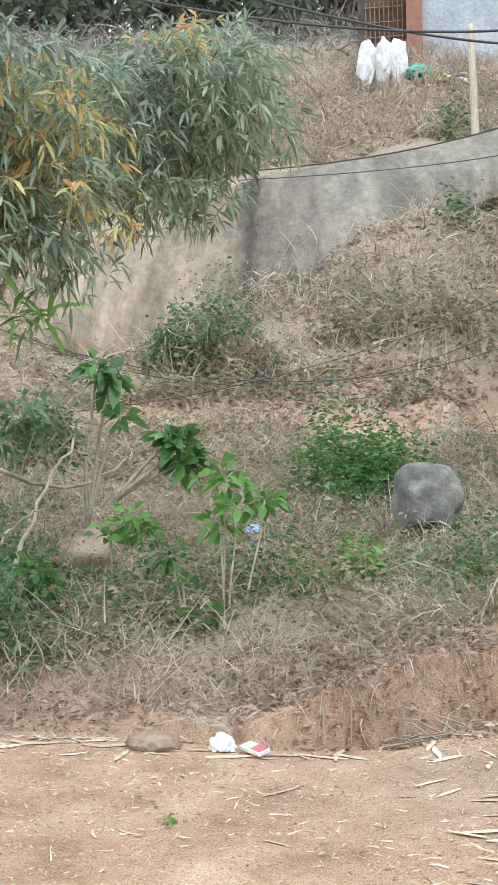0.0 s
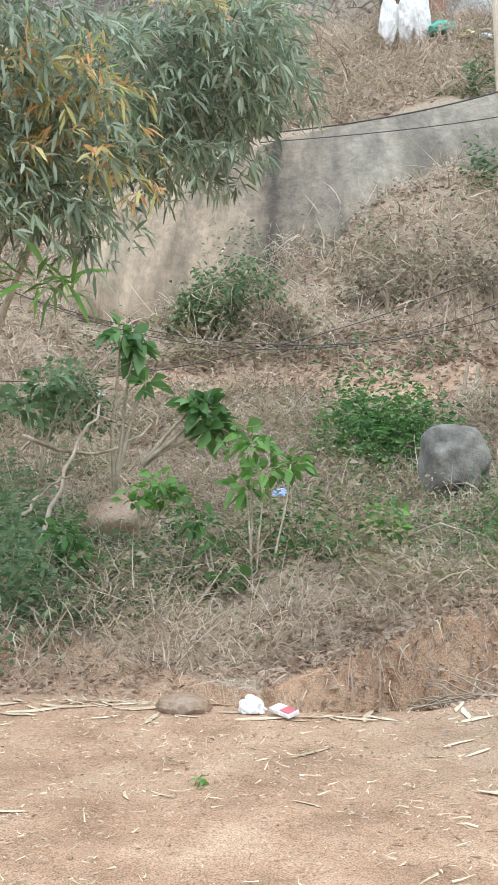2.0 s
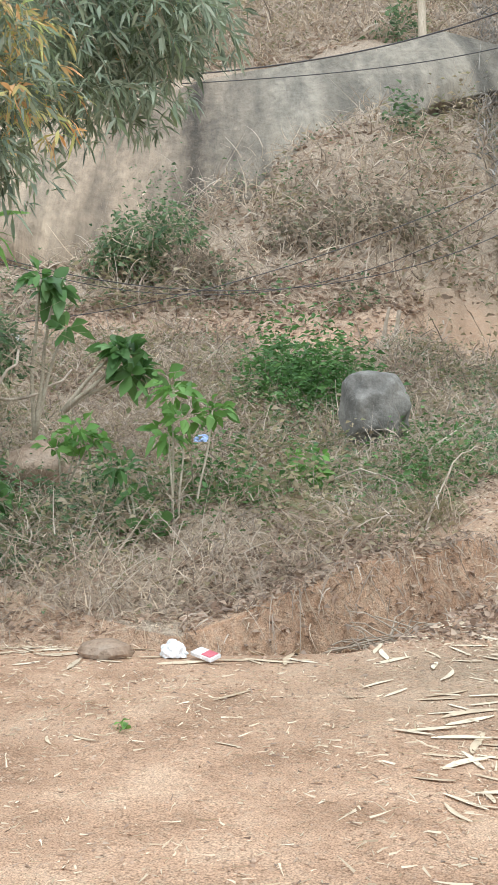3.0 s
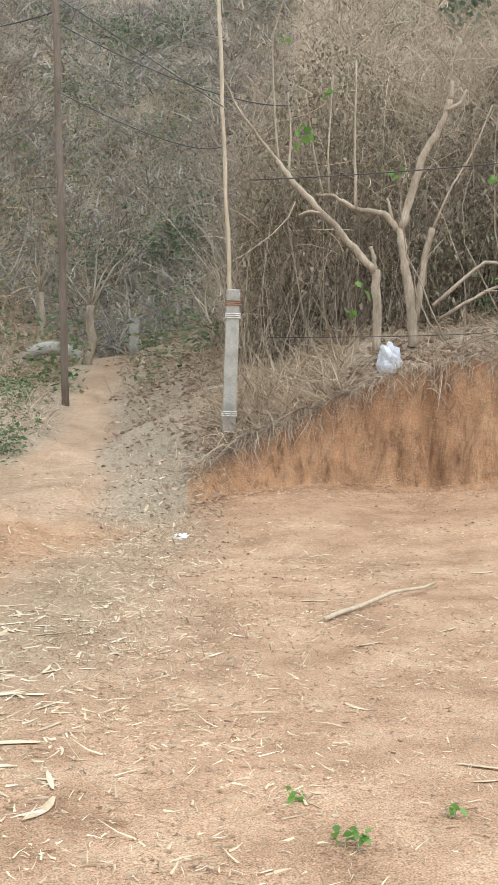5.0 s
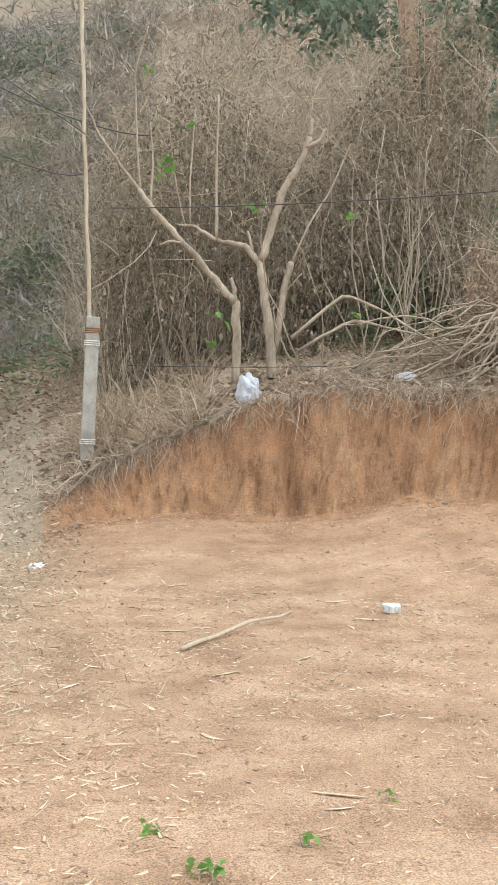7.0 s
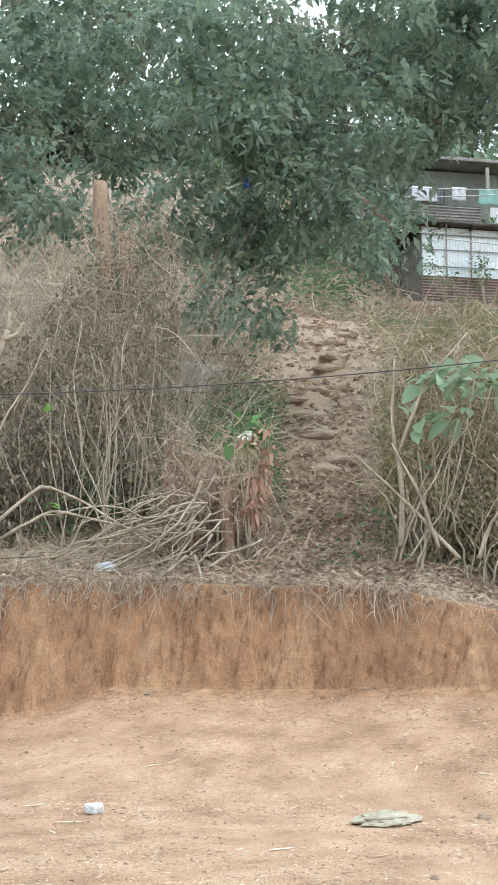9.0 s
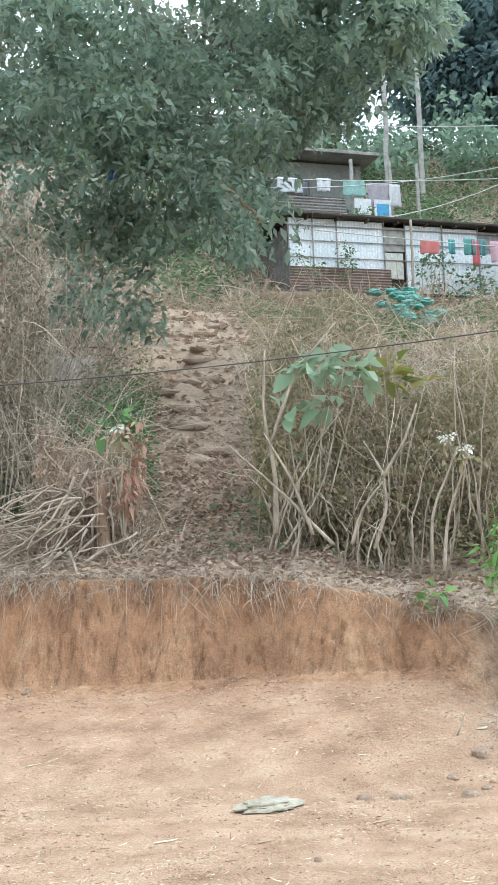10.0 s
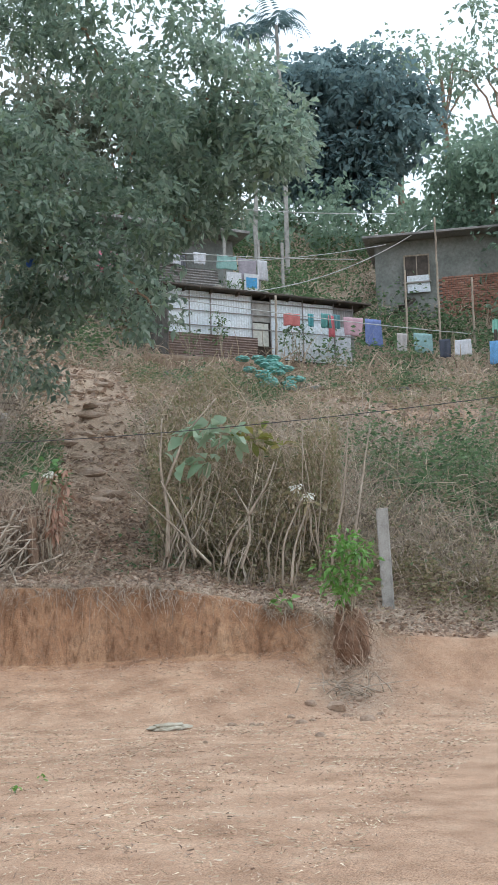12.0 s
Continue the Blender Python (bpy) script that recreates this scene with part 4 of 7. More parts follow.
# ---- bamboo hanging over the road edge ----
def build_bamboo():
    low = breakline((-42, 8, 8), (-35.9, 6.5, 10.4), (-32.4, 7, 9.2), (-31.2, 7, 11.9), (-26.5, 8, 12.6), (-24, 8, 15), (-21.4, 8, 18.8))
    top = breakline((-42, 7, 22), (-35.7, 7, 20.6), (-31, 7, 20.0), (-26.6, 7.5, 21.2), (-23, 8, 20.6), (-21.4, 8, 19.4))
    clump = thing("bamboo_clump", None, "overhanging bamboo with grey-green and orange-tinged leaves", "bamboo", at=Matrix.Translation(spot(-52, 6.5)))
    o = np.array(clump.location)
    for i in range(9):
        tipaz = -39 + i * 2.05
        lo, hi = float(low(tipaz)[1]), float(top(tipaz)[1])
        tip = np.array(sight(tipaz, lo * 0.45 + hi * 0.55, 6.6 + 0.15 * i))
        base = np.array(spot(-52 + 1.2 * i, 6.0 + 0.1 * i)) - o
        path = curve(base, tip - o, (-0.2, 0, 1.2), 14, 0.0)
        part("culm", tubes("culm", [(path, np.linspace(0.028, 0.006, 14))], stem_mat, 7), clump)
    green, dry = [], []
    for i in range(1500):
        az = rng.uniform(-42, -22.8)
        lo, hi = float(low(az)[1]) + 0.7, float(top(az)[1])
        el = lo + (hi - lo) * rng.beta(1.1, 1.15)
        # open gaps between the boughs
        if math.sin(az * 1.9 + 0.6 * el) * math.sin(el * 1.3 - 0.5 * az) > 0.45 and el < hi - 1:
            continue
        r = rng.uniform(6.2, 7.2) if az < -31.5 else rng.uniform(7.0, 8.4)
        p = np.array(sight(az, el, r)) - o
        bough = unit(np.array([rng.normal(0.3, 0.9), rng.normal(0, 0.7), rng.normal(-0.25, 0.45)]))
        turned = (az < -31 and 13.2 < el < 19.0 and rng.random() < 0.36) or (-29 < az < -26 and el > 20 and rng.random() < 0.4) or rng.random() < 0.02
        # whorls of leaves along a drooping twig, each opening like a fan
        for w in range(3):
            n = int(rng.integers(4, 8))
            at = p + bough * 0.13 * w - np.array([0, 0, 0.02 * w * w])
            fan = unit(bough + np.array([0, 0, -0.35]))
            d = fan[None] + rng.normal(size=(n, 3)) * 0.75
            L = uni(n, 0.07, 0.155)
            (dry if turned else green).append(leaves(at + rng.normal(size=(n, 3)) * 0.012, d, L, L * uni(n, 0.13, 0.19), 0.15, 0.25))
    part("foliage", mesh_from("foliage", *merge(*green), bamboo_mat), clump, "grey-green narrow bamboo leaves")
    part("foliage", mesh_from("foliage", *merge(*dry), bamboo_dry_mat), clump, "orange and yellow-green bamboo leaves")
    for i in range(60):
        az = rng.uniform(-41, -22)
        lo, hi = float(low(az)[1]), float(top(az)[1])
        a = np.array(sight(az - 1.5, lo + (hi - lo) * 0.8, 7.2)) - o
        b = np.array(sight(az + 1.5, lo + (hi - lo) * rng.uniform(0.05, 0.6), 7.1)) - o
        part("branch", tubes("branch", [(curve(a, b, (0, 0, 0.12), 6), np.linspace(0.006, 0.002, 6))], stem_mat, 4), clump)
    spray = [leaf_ball(np.array(sight(-35.3 + 0.7 * k, 7.6 - 0.2 * k, 6.4)) - o, 12, 0.12, 0.25, 0.13, 0.2) for k in range(3)]
    part("foliage", mesh_from("foliage", *merge(*spray), fresh_mat), clump, "fresh green low spray")


build_bamboo()


# ---- fallen bamboo sheaths ----
def sheath_mesh(k):
    n = 9
    t = np.linspace(0, 1, n)
    w = 0.5 * np.sin(np.pi * np.clip(t * 0.92 + 0.06, 0, 1)) ** 0.7
    bend = 0.10 * np.sin(t * 3 + k) * (k % 3 - 1)
    v = []
    for layer, dz in ((0, 0.0), (1, 0.03)):
        for i in range(n):
            for s in (-1, 0, 1):
                v.append((t[i] - 0.5, s * w[i] * 0.16 + bend[i], 0.03 * abs(s) + 0.05 * (t[i] - 0.5) ** 2 * (k % 4) + dz))
    f = []
    for i in range(n - 1):
        for s in range(2):
            a = i * 3 + s
            f.append((a, a + 3, a + 4, a + 1))
            f.append((27 + a, 27 + a + 1, 27 + a + 4, 27 + a + 3))
        for s, flip in ((0, 1), (2, 0)):
            a = i * 3 + s
            f.append((a, 27 + a, 27 + a + 3, a + 3) if flip else (a, a + 3, 27 + a + 3, 27 + a))
    return mesh_from("bamboo_sheath", v, f, sheath_obj_mat, True)


def varied(name, colours, rough=0.8):
    """Whole pieces that each take their own tone."""
    m, n, l, b = material(name, rough, 0, 0.2)
    info = n.new("ShaderNodeObjectInfo")
    step = 1.0 / (len(colours) - 1)
    c = ramp(n, l, info.outputs["Random"], [(i * step, k) for i, k in enumerate(colours)])
    c = mix(n, l, c, ramp(n, l, noise_node(n, l, 6, 4), [(0.3, (0.75, 0.74, 0.72)), (0.7, (1.12, 1.12, 1.1))]), 0.9, "MULTIPLY")
    l.new(c, b.inputs["Base Color"])
    return m


sheath_obj_mat = varied("sheath_straw", [(0.55, 0.44, 0.31), (0.70, 0.60, 0.45), (0.46, 0.35, 0.24), (0.76, 0.68, 0.54), (0.62, 0.51, 0.37)])
sheath_kinds = [sheath_mesh(k) for k in range(6)]


def lay_sheath(x, y, length, turn, tilt=0.0, wide=1.0):
    z = on_land(x, y)
    eps = 0.06
    nx, ny = (on_land(x + eps, y) - z) / eps, (on_land(x, y + eps) - z) / eps
    ob = new("bamboo_sheath", sheath_kinds[int(rng.integers(6))])
    up = Vector((-nx, -ny, 1)).normalized()
    q = up.to_track_quat("Z", "X").to_matrix().to_4x4() if up.z < 0.999 else Matrix.Identity(4)
    ob.matrix_basis = Matrix.Translation((x, y, z + 0.004)) @ q @ pose(0, 0, 0, tilt, 0, turn) @ Matrix.Diagonal((length, length * wide, length * 0.28, 1))
    tagged(ob, "dry straw-coloured bamboo sheath lying on dirt", "bamboo sheath", "fallen bamboo sheaths")


def strew(n, az0, az1, r0, r1, size, dens):
    made = 0
    while made < n:
        az, r = rng.uniform(az0, az1), math.sqrt(rng.uniform(r0**2, r1**2))
        if rng.random() > dens(az, r):
            continue
        x, y = polar(az, r)
        lay_sheath(float(x), float(y), size * rng.uniform(0.55, 1.5), rng.uniform(0, 360) if rng.random() < 0.5 else rng.normal(10, 25), rng.normal(0, 4), rng.uniform(0.6, 1.1))
        made += 1


strew(60, -41.5, -9, 6.0, 7.4, 0.2, lambda a, r: math.exp(-((r - float(road_edge(a)[0]) + 0.12) / 0.18) ** 2))
strew(95, -17, 1, 3.8, 7.0, 0.19, lambda a, r: math.exp(-((a + 8.5) / 4.5) ** 2) * (1.0 if r < 6 else 0.6))
strew(55, -12, 5, 3.6, 7.6, 0.15, lambda a, r: math.exp(-((a + 4 - 0.6 * (r - 5)) / 5) ** 2))
strew(34, -4, 22, 3.4, 9.5, 0.14, lambda a, r: 0.35)
strew(20, -3, 8, 8.0, 16.0, 0.15, lambda a, r: math.exp(-((r * math.sin(radians(a)) - 0.65) / 0.3) ** 2))
strew(12, -41.5, -16, 4.3, 6.4, 0.2, lambda a, r: 0.5)
strew(14, 38, 56, 8.6, 11.0, 0.13, lambda a, r: math.exp(-((a - 48) / 4) ** 2))
strew(10, 24, 44, 7.0, 10.8, 0.12, lambda a, r: 0.6)


# ---- poles, posts and cables ----
def concrete_post(name, base, top, wide, label, bands=()):
    e = thing(name, None, label, "post", at=Matrix.Translation(base))
    d = Vector(top) - Vector(base)
    m = d.to_track_quat("Z", "Y").to_matrix().to_4x4()
    part("shaft", boxed((-wide / 2, -wide / 2, -0.7), (wide / 2, wide / 2, d.length), 0.012, m), e, mat=concrete_mat)
    for h, col in bands:
        bm = bmesh.new()
        for k in range(3):
            box(bm, (-wide / 2 - 0.012, -wide / 2 - 0.012, h + k * 0.022), (wide / 2 + 0.012, wide / 2 + 0.012, h + k * 0.022 + 0.014), 0.005, m)
        part("binding", bm, e, "white cord binding" if col else "rusty wire binding", cord_mat if col else rust_mat)
    return e


cord_mat = plain("white_cord", (0.66, 0.65, 0.62), 0.7)
rust_mat = plain("rusty_iron", (0.33, 0.19, 0.11), 0.8, 0.2, 0.35)
cable_mat = plain("black_cable", (0.085, 0.08, 0.08), 0.6)
pale_pole_mat = mottled("pale_bamboo_pole", ((0.40, 0.33, 0.24), (0.52, 0.44, 0.33), (0.60, 0.53, 0.42)), 3, 40, 0.6, 0, 0.2, 0.004, (1, 1, 0.2))
dark_pole_mat = mottled("dark_wooden_pole", ((0.13, 0.10, 0.08), (0.20, 0.16, 0.13), (0.27, 0.22, 0.18)), 3, 40, 0.8, 0, 0.3, 0.006, (1, 1, 0.2))
concrete_post("concrete_post", P(6.13, -3.1, 12.9), P(6.29, 3.9, 12.9), 0.15, "grey concrete fence post lashed to a bamboo pole", ((0.18, 1), (1.26, 1), (1.40, 0)))
concrete_post("concrete_post", P(1.46, 0.2, 21.6), P(1.43, 2.41, 21.6), 0.17, "short grey concrete marker post at the path crest")
concrete_post("concrete_post", P(50.44, -2.0, 12.5), P(50.27, 5.2, 12.5), 0.145, "plain grey concrete fence post in dry scrub")


def pole(name, a, b, r0, r1, mat, label, cat="pole", nodes=0):
    path = curve(a, b, (0, 0, 0), 16, 0.006)
    rad = np.linspace(r0, r1, 16)
    if nodes:
        rad = rad * (1 + 0.10 * (np.arange(16) % 2))
    v = path - path[0]
    return thing(name, tubes(name, [(v, rad)], mat, 10), label, cat, at=Matrix.Translation(path[0]))


pole("bamboo_pole", P(6.2, 2.4, 13.02), P(5.1, 23.0, 12.9), 0.022, 0.018, pale_pole_mat, "tall pale bamboo pole tied to a concrete post", nodes=1)
pole("wooden_pole", P(-1.84, -2.2, 17), P(-2.6, 24.0, 17), 0.055, 0.045, dark_pole_mat, "tall dark wooden pole carrying cables beside the path")
pole("wooden_pole", P(-12.47, 13.3, 28), P(-12.66, 20.5, 28.6), 0.11, 0.08, pale_pole_mat, "pale wooden pole on the slope above the rock")
pole("dead_stump", P(-14.9, 0.8, 17), P(-14.4, 3.2, 17), 0.05, 0.02, bark_mat, "bare dead stump in dry grass", "stump")
pole("dead_stump", P(-14.3, 0.9, 17), P(-13.9, 3.0, 17), 0.045, 0.03, bark_mat, "bare dead stump in dry grass", "stump")


def cable(points, r, label="thin black cable strung across the slope", mat=None):
    pts = np.array(points, float)
    t = np.linspace(0, 1, 40)
    k = np.linspace(0, 1, len(pts))
    c = np.polyfit(k, pts, min(2, len(pts) - 1))
    path = np.stack([np.polyval(c[:, i], t) for i in range(3)], -1)
    return thing("cable", tubes("cable", [(path, r)], mat or cable_mat, 6), label, "cable", "overhead cables")


cable([P(-42, 24.0, 20), P(-28, 22.1, 20), P(-11.3, 19.7, 20), P(-4, 20.6, 20)], 0.022, "thick black overhead cable")
cable([P(-35, 25.0, 20.3), P(-21.8, 22.1, 20.3), P(-11.3, 19.3, 20.3), P(-4, 19.2, 20)], 0.022, "thick black overhead cable")
cable([P(-36, 14.0, 22), P(-24.2, 14.4, 22), P(-11.4, 15.6, 22), P(-2.5, 18.5, 17)], 0.014)
cable([P(-24.2, 14.0, 22.2), P(-11.4, 14.6, 22.2), P(-2.5, 16.4, 17)], 0.010)
cable([P(-40, 8.6, 13), P(-23.9, 4.6, 13), P(-11.7, 6.2, 13), P(-2.4, 13.5, 17)], 0.005)
cable([P(-40, 8.4, 13), P(-23.9, 4.5, 13.1), P(-11.7, 5.6, 13.1), P(-2.4, 10.5, 17)], 0.0055)
cable([P(-40, 3.2, 13), P(-29.2, 3.5, 13), P(-11.7, 7.2, 13), P(-2.4, 12.0, 17)], 0.0055)
cable([P(-2.4, 16.0, 17), P(4, 13.5, 15), P(9, 12.6, 14)], 0.008)
cable([P(-2.4, 13.0, 17), P(3, 10.9, 15), P(6, 10.9, 13)], 0.007)
cable([P(5.7, 12.5, 12.4), P(-6, 19, 14)], 0.006)
cable([P(8, 1.6, 12.2), P(14, 1.7, 12.3), P(18.5, 1.9, 12.4)], 0.004)
cable([P(8, 9.3, 9), P(20.2, 9.8, 9), P(44.8, 11.6, 9), P(62, 12.6, 9)], 0.005)


# ---- pruned trees above the bank ----
def limbs(list_of, e, mat, name="limb"):
    for path, r0, r1 in list_of:
        pts = np.array(path, float)
        t, k = np.linspace(0, 1, 5 * (len(pts) - 1) + 1), np.linspace(0, 1, len(pts))
        q = np.stack([np.interp(t, k, pts[:, i]) for i in range(3)], -1)
        q[1:-1] = (q[:-2] + 2 * q[1:-1] + q[2:]) / 4 + rng.normal(size=(len(q) - 2, 3)) * 0.13 * r0
        rr = np.linspace(r0, r1, len(q)) * (1 + rng.normal(size=len(q)) * 0.06)
        part(name, tubes(name, [(q, rr)], mat, 9), e)


def tree_at(base, label):
    return thing("pruned_tree", None, label, "tree", at=Matrix.Translation(base))


def rel(base, *pts):
    return [tuple(np.array(P(*p)) - np.array(base)) for p in pts]


b = P(13.35, 1.2, 13.2)
t1 = tree_at(b, "pruned small tree with a bent pale trunk")
limbs([(rel(b, (13.35, 1.0, 13.2), (13.3, 3.2, 13.2), (13.2, 4.9, 13.2)), 0.052, 0.048)], t1, bark_mat, "trunk")
limbs([(rel(b, (13.2, 4.8, 13.2), (12.2, 5.9, 13.2), (10.5, 7.7, 13.2), (9.2, 9.0, 13.1), (8.3, 10.1, 13.1)), 0.046, 0.028),
       (rel(b, (8.4, 10.0, 13.1), (7.4, 11.2, 13.1), (6.3, 12.6, 13.1), (5.6, 14.0, 13.1)), 0.022, 0.008),
       (rel(b, (10.6, 7.6, 13.2), (9.9, 7.7, 13.1), (9.4, 7.5, 13.1)), 0.02, 0.012),
       (rel(b, (8.9, 9.4, 13.1), (9.0, 11.5, 13.1), (8.8, 13.2, 13.2)), 0.014, 0.007),
       (rel(b, (8.4, 10.0, 13.1), (8.2, 12, 13.1), (8.0, 15.5, 13.1), (8.6, 17.5, 13.1)), 0.015, 0.006),
       (rel(b, (13.2, 4.9, 13.2), (13.1, 5.6, 13.2), (12.95, 6.0, 13.2)), 0.03, 0.02)], t1, bark_mat)
b = P(15.1, 1.4, 13.4)
t2 = tree_at(b, "pruned small tree with forked pale trunk and cut limbs")
limbs([(rel(b, (15.1, 1.2, 13.4), (14.9, 3.6, 13.4), (14.6, 5.4, 13.4), (14.3, 6.9, 13.4)), 0.062, 0.045)], t2, bark_mat, "trunk")
limbs([(rel(b, (14.3, 6.8, 13.4), (13.6, 7.6, 13.4), (12.2, 7.8, 13.4), (11.2, 8.4, 13.4), (10.2, 8.5, 13.4)), 0.04, 0.014),
       (rel(b, (14.4, 6.9, 13.4), (15.0, 8.9, 13.4), (15.4, 10.4, 13.4), (16.2, 11.6, 13.4), (16.6, 12.8, 13.4)), 0.048, 0.034),
       (rel(b, (16.4, 12.3, 13.4), (17.1, 12.6, 13.4), (17.4, 13.2, 13.4)), 0.026, 0.016),
       (rel(b, (16.6, 12.8, 13.4), (16.7, 13.6, 13.4)), 0.03, 0.02),
       (rel(b, (12.2, 7.8, 13.4), (12.1, 10.5, 13.4), (12.1, 14.6, 13.4)), 0.02, 0.011),
       (rel(b, (10.9, 8.4, 13.4), (10.8, 10.5, 13.4), (11.0, 14.0, 13.4)), 0.013, 0.008),
       (rel(b, (10.6, 8.5, 13.4), (10.1, 10.5, 13.4), (9.7, 13.2, 13.4)), 0.012, 0.006),
       (rel(b, (15.2, 2.4, 13.5), (15.5, 5.0, 13.5), (15.9, 6.9, 13.5)), 0.045, 0.038),
       (rel(b, (15.9, 6.8, 13.5), (16.6, 8.5, 13.5), (17.8, 10.5, 13.5), (18.6, 12.5, 13.5)), 0.016, 0.007),
       (rel(b, (14.0, 7.3, 13.4), (13.7, 8.3, 13.4)), 0.02, 0.012)], t2, bark_mat)
few = [leaf_ball(np.array(P(*p)) - np.array(b), 3, 0.06, 0.12, 0.7) for p in ((13.7, 9.3, 13.2), (14.4, 9.4, 13.2), (18.9, 9.0, 13.2), (11.1, 13.2, 13.2), (8.6, 15.4, 13.1), (10.0, 11.6, 13.2), (12.6, 4.0, 13.0), (12.1, 2.9, 13.0), (18.8, 4.4, 12.9), (9.4, 11.0, 13.2))]
part("foliage", mesh_from("foliage", *merge(*few), fresh_mat), t2, "few last yellow-green leaves")
for k in range(9):
    a = rng.uniform(15.5, 24)
    b = spot(a, rng.uniform(13.3, 14.4))
    e = tree_at(tuple(b), "thin bare shrub stems in the thicket")
    tips = [(b.x + rng.normal(0, 0.5), b.y + rng.normal(0, 0.3), b.z + rng.uniform(1.2, 3.0)) for _ in range(3)]
    for tp in tips:
        part("stem", tubes("stem", [(curve((0, 0, -0.1), np.array(tp) - np.array(b), (rng.normal() * 0.25, 0, 0.1), 9, 0.015), np.linspace(0.011, 0.004, 9))], bark_mat, 6), e)


# ---- thicket of tall dead stems ----
def thicket(n_stem, n_leaf, az0, az1, r0, r1, tall, label, leaf_mat=None):
    p, az, r = scatter(n_stem, az0, az1, r0, r1)
    k = len(p)
    d = rng.normal(size=(k, 3)) * 0.22
    d[:, 2] = 1
    c = 0.5 + 0.7 * clumpy(p[:, 0], p[:, 1], 1.2)
    stuff("dead_stems", ribbons(p, d, uni(k, 0.3, 1.0) * tall * c, uni(k, 0.006, 0.014), 0.12, 5, 0.28), twig_mat, label, "thicket")
    p, az, r = scatter(n_leaf, az0, az1, r0, r1)
    k = len(p)
    p[:, 2] += uni(k, 0.02, 1.0) * tall * (0.25 + 0.75 * clumpy(p[:, 0], p[:, 1], 1.2))
    d = rng.normal(size=(k, 3))
    d[:, 2] -= 0.7
    L = uni(k, 0.04, 0.10)
    stuff("dead_leaves", leaves(p, d, L, L * uni(k, 0.35, 0.7), 0.3, 0.2, True), leaf_mat or withered_mat, "withered brown leaves hanging in the thicket", "thicket")
    p, az, r = scatter(n_stem, az0, az1, r0, r1)
    k = len(p)
    p[:, 2] += uni(k, 0.2, 0.9) * tall
    stuff("dead_creepers", ribbons(p, rng.normal(size=(k, 3)), uni(k, 0.3, 1.1), uni(k, 0.006, 0.014), 0.35, 5, 0.6), straw_mat, "pale dead creepers tangled in the thicket", "thicket")


thicket(2500, 50000, 6.5, 25, 14.4, 18.5, 4.4, "tall thin dead stems of a dry thicket")
thicket(900, 9000, 5.0, 25, 18.5, 30, 3.2, "grey dead stems on the hillside behind")
thicket(1200, 30000, 35.2, 47.5, 12.7, 15.4, 2.9, "dense dry bush above the cut bank", half_dry_mat)
thicket(700, 6000, 24.5, 29.6, 12.9, 15.5, 1.5, "dry bush with curled brown leaves beside the trail", dead_leaf_mat)
thicket(800, 7000, 46, 58, 13, 19, 1.3, "dry scrub around the concrete fence post")
thicket(900, 9000, -9, 5, 24.5, 33, 2.2, "dark dead scrub beyond the path crest")


# bushes with broad leaves above the bank
def bush_stems(az, r, n, tall, label, spread=0.5):
    b = spot(az, r)
    e = thing("bare_shrub", None, label, "shrub", at=Matrix.Translation(b))
    for _ in range(n):
        tip = np.array([rng.normal(0, spread), rng.normal(0, spread * 0.6), rng.uniform(0.5, 1.0) * tall])
        part("stem", tubes("stem", [(curve((rng.normal(0, 0.08), rng.normal(0, 0.05), -0.1), tip, (rng.normal(0, 0.12), 0, 0.08), 8, 0.015), np.linspace(rng.uniform(0.008, 0.018), 0.004, 8))], bark_mat, 6), e)


for az, r, n, tall in ((35.9, 12.4, 4, 1.6), (37.0, 12.3, 5, 0.9), (39.7, 12.3, 5, 1.0), (41.2, 12.4, 5, 1.1), (43.0, 12.4, 3, 1.5), (44.2, 12.3, 3, 1.6), (28.4, 12.8, 4, 1.2), (46.2, 12.6, 3, 2.4), (47.5, 13.0, 3, 2.6)):
    bush_stems(az, r, n, tall, "bare pale shrub stems at the bank top")
for base_at, paths in (((36.1, 2.7, 12.4), (((36.1, 2.5, 12.4), (36.2, 5.5, 12.4), (35.7, 8.5, 12.4), (35.9, 11.6, 12.5)), ((35.9, 6.8, 12.4), (37.4, 10.5, 12.5), (39.5, 12.8, 12.6)))),
                       ((38.0, 2.2, 12.1), (((38.9, 1.9, 12.0), (36.6, 4.4, 12.1), (34.0, 6.9, 12.2)), ((37.9, 2.4, 12.0), (37.1, 4.9, 12.1), (35.7, 7.5, 12.2)))),
                       ((41.0, 1.8, 12.1), (((40.9, 1.6, 12.1), (41.6, 3.6, 12.1), (41.5, 5.3, 12.1), (40.6, 6.9, 12.2)), ((41.5, 5.1, 12.1), (42.6, 6.8, 12.1), (43.3, 8.6, 12.2)), ((39.8, 1.9, 12.1), (40.4, 3.6, 12.1), (41.5, 4.9, 12.1)))),
                       ((43.8, 0.6, 11.9), (((43.6, 0.4, 11.9), (43.8, 3.4, 11.9), (45.2, 6.4, 12.0)), ((44.2, 0.4, 11.9), (44.5, 3.1, 11.9), (45.7, 6.0, 12.0)))),
                       ((46.8, 1.4, 12.2), (((46.8, 1.2, 12.2), (47.9, 6.7, 12.3), (48.3, 11.0, 12.4)), ((48.2, 2.0, 12.6), (49.0, 7.0, 12.7), (49.7, 10.8, 12.8))))):
    b = P(*base_at)
    e = thing("bare_shrub", None, "bare pale forked stems at the bank top", "shrub", at=Matrix.Translation(b))
    limbs([(rel(b, *path), 0.034 if base_at[0] < 37 and k == 0 else 0.021, 0.009) for k, path in enumerate(paths)], e, bark_mat, "stem")
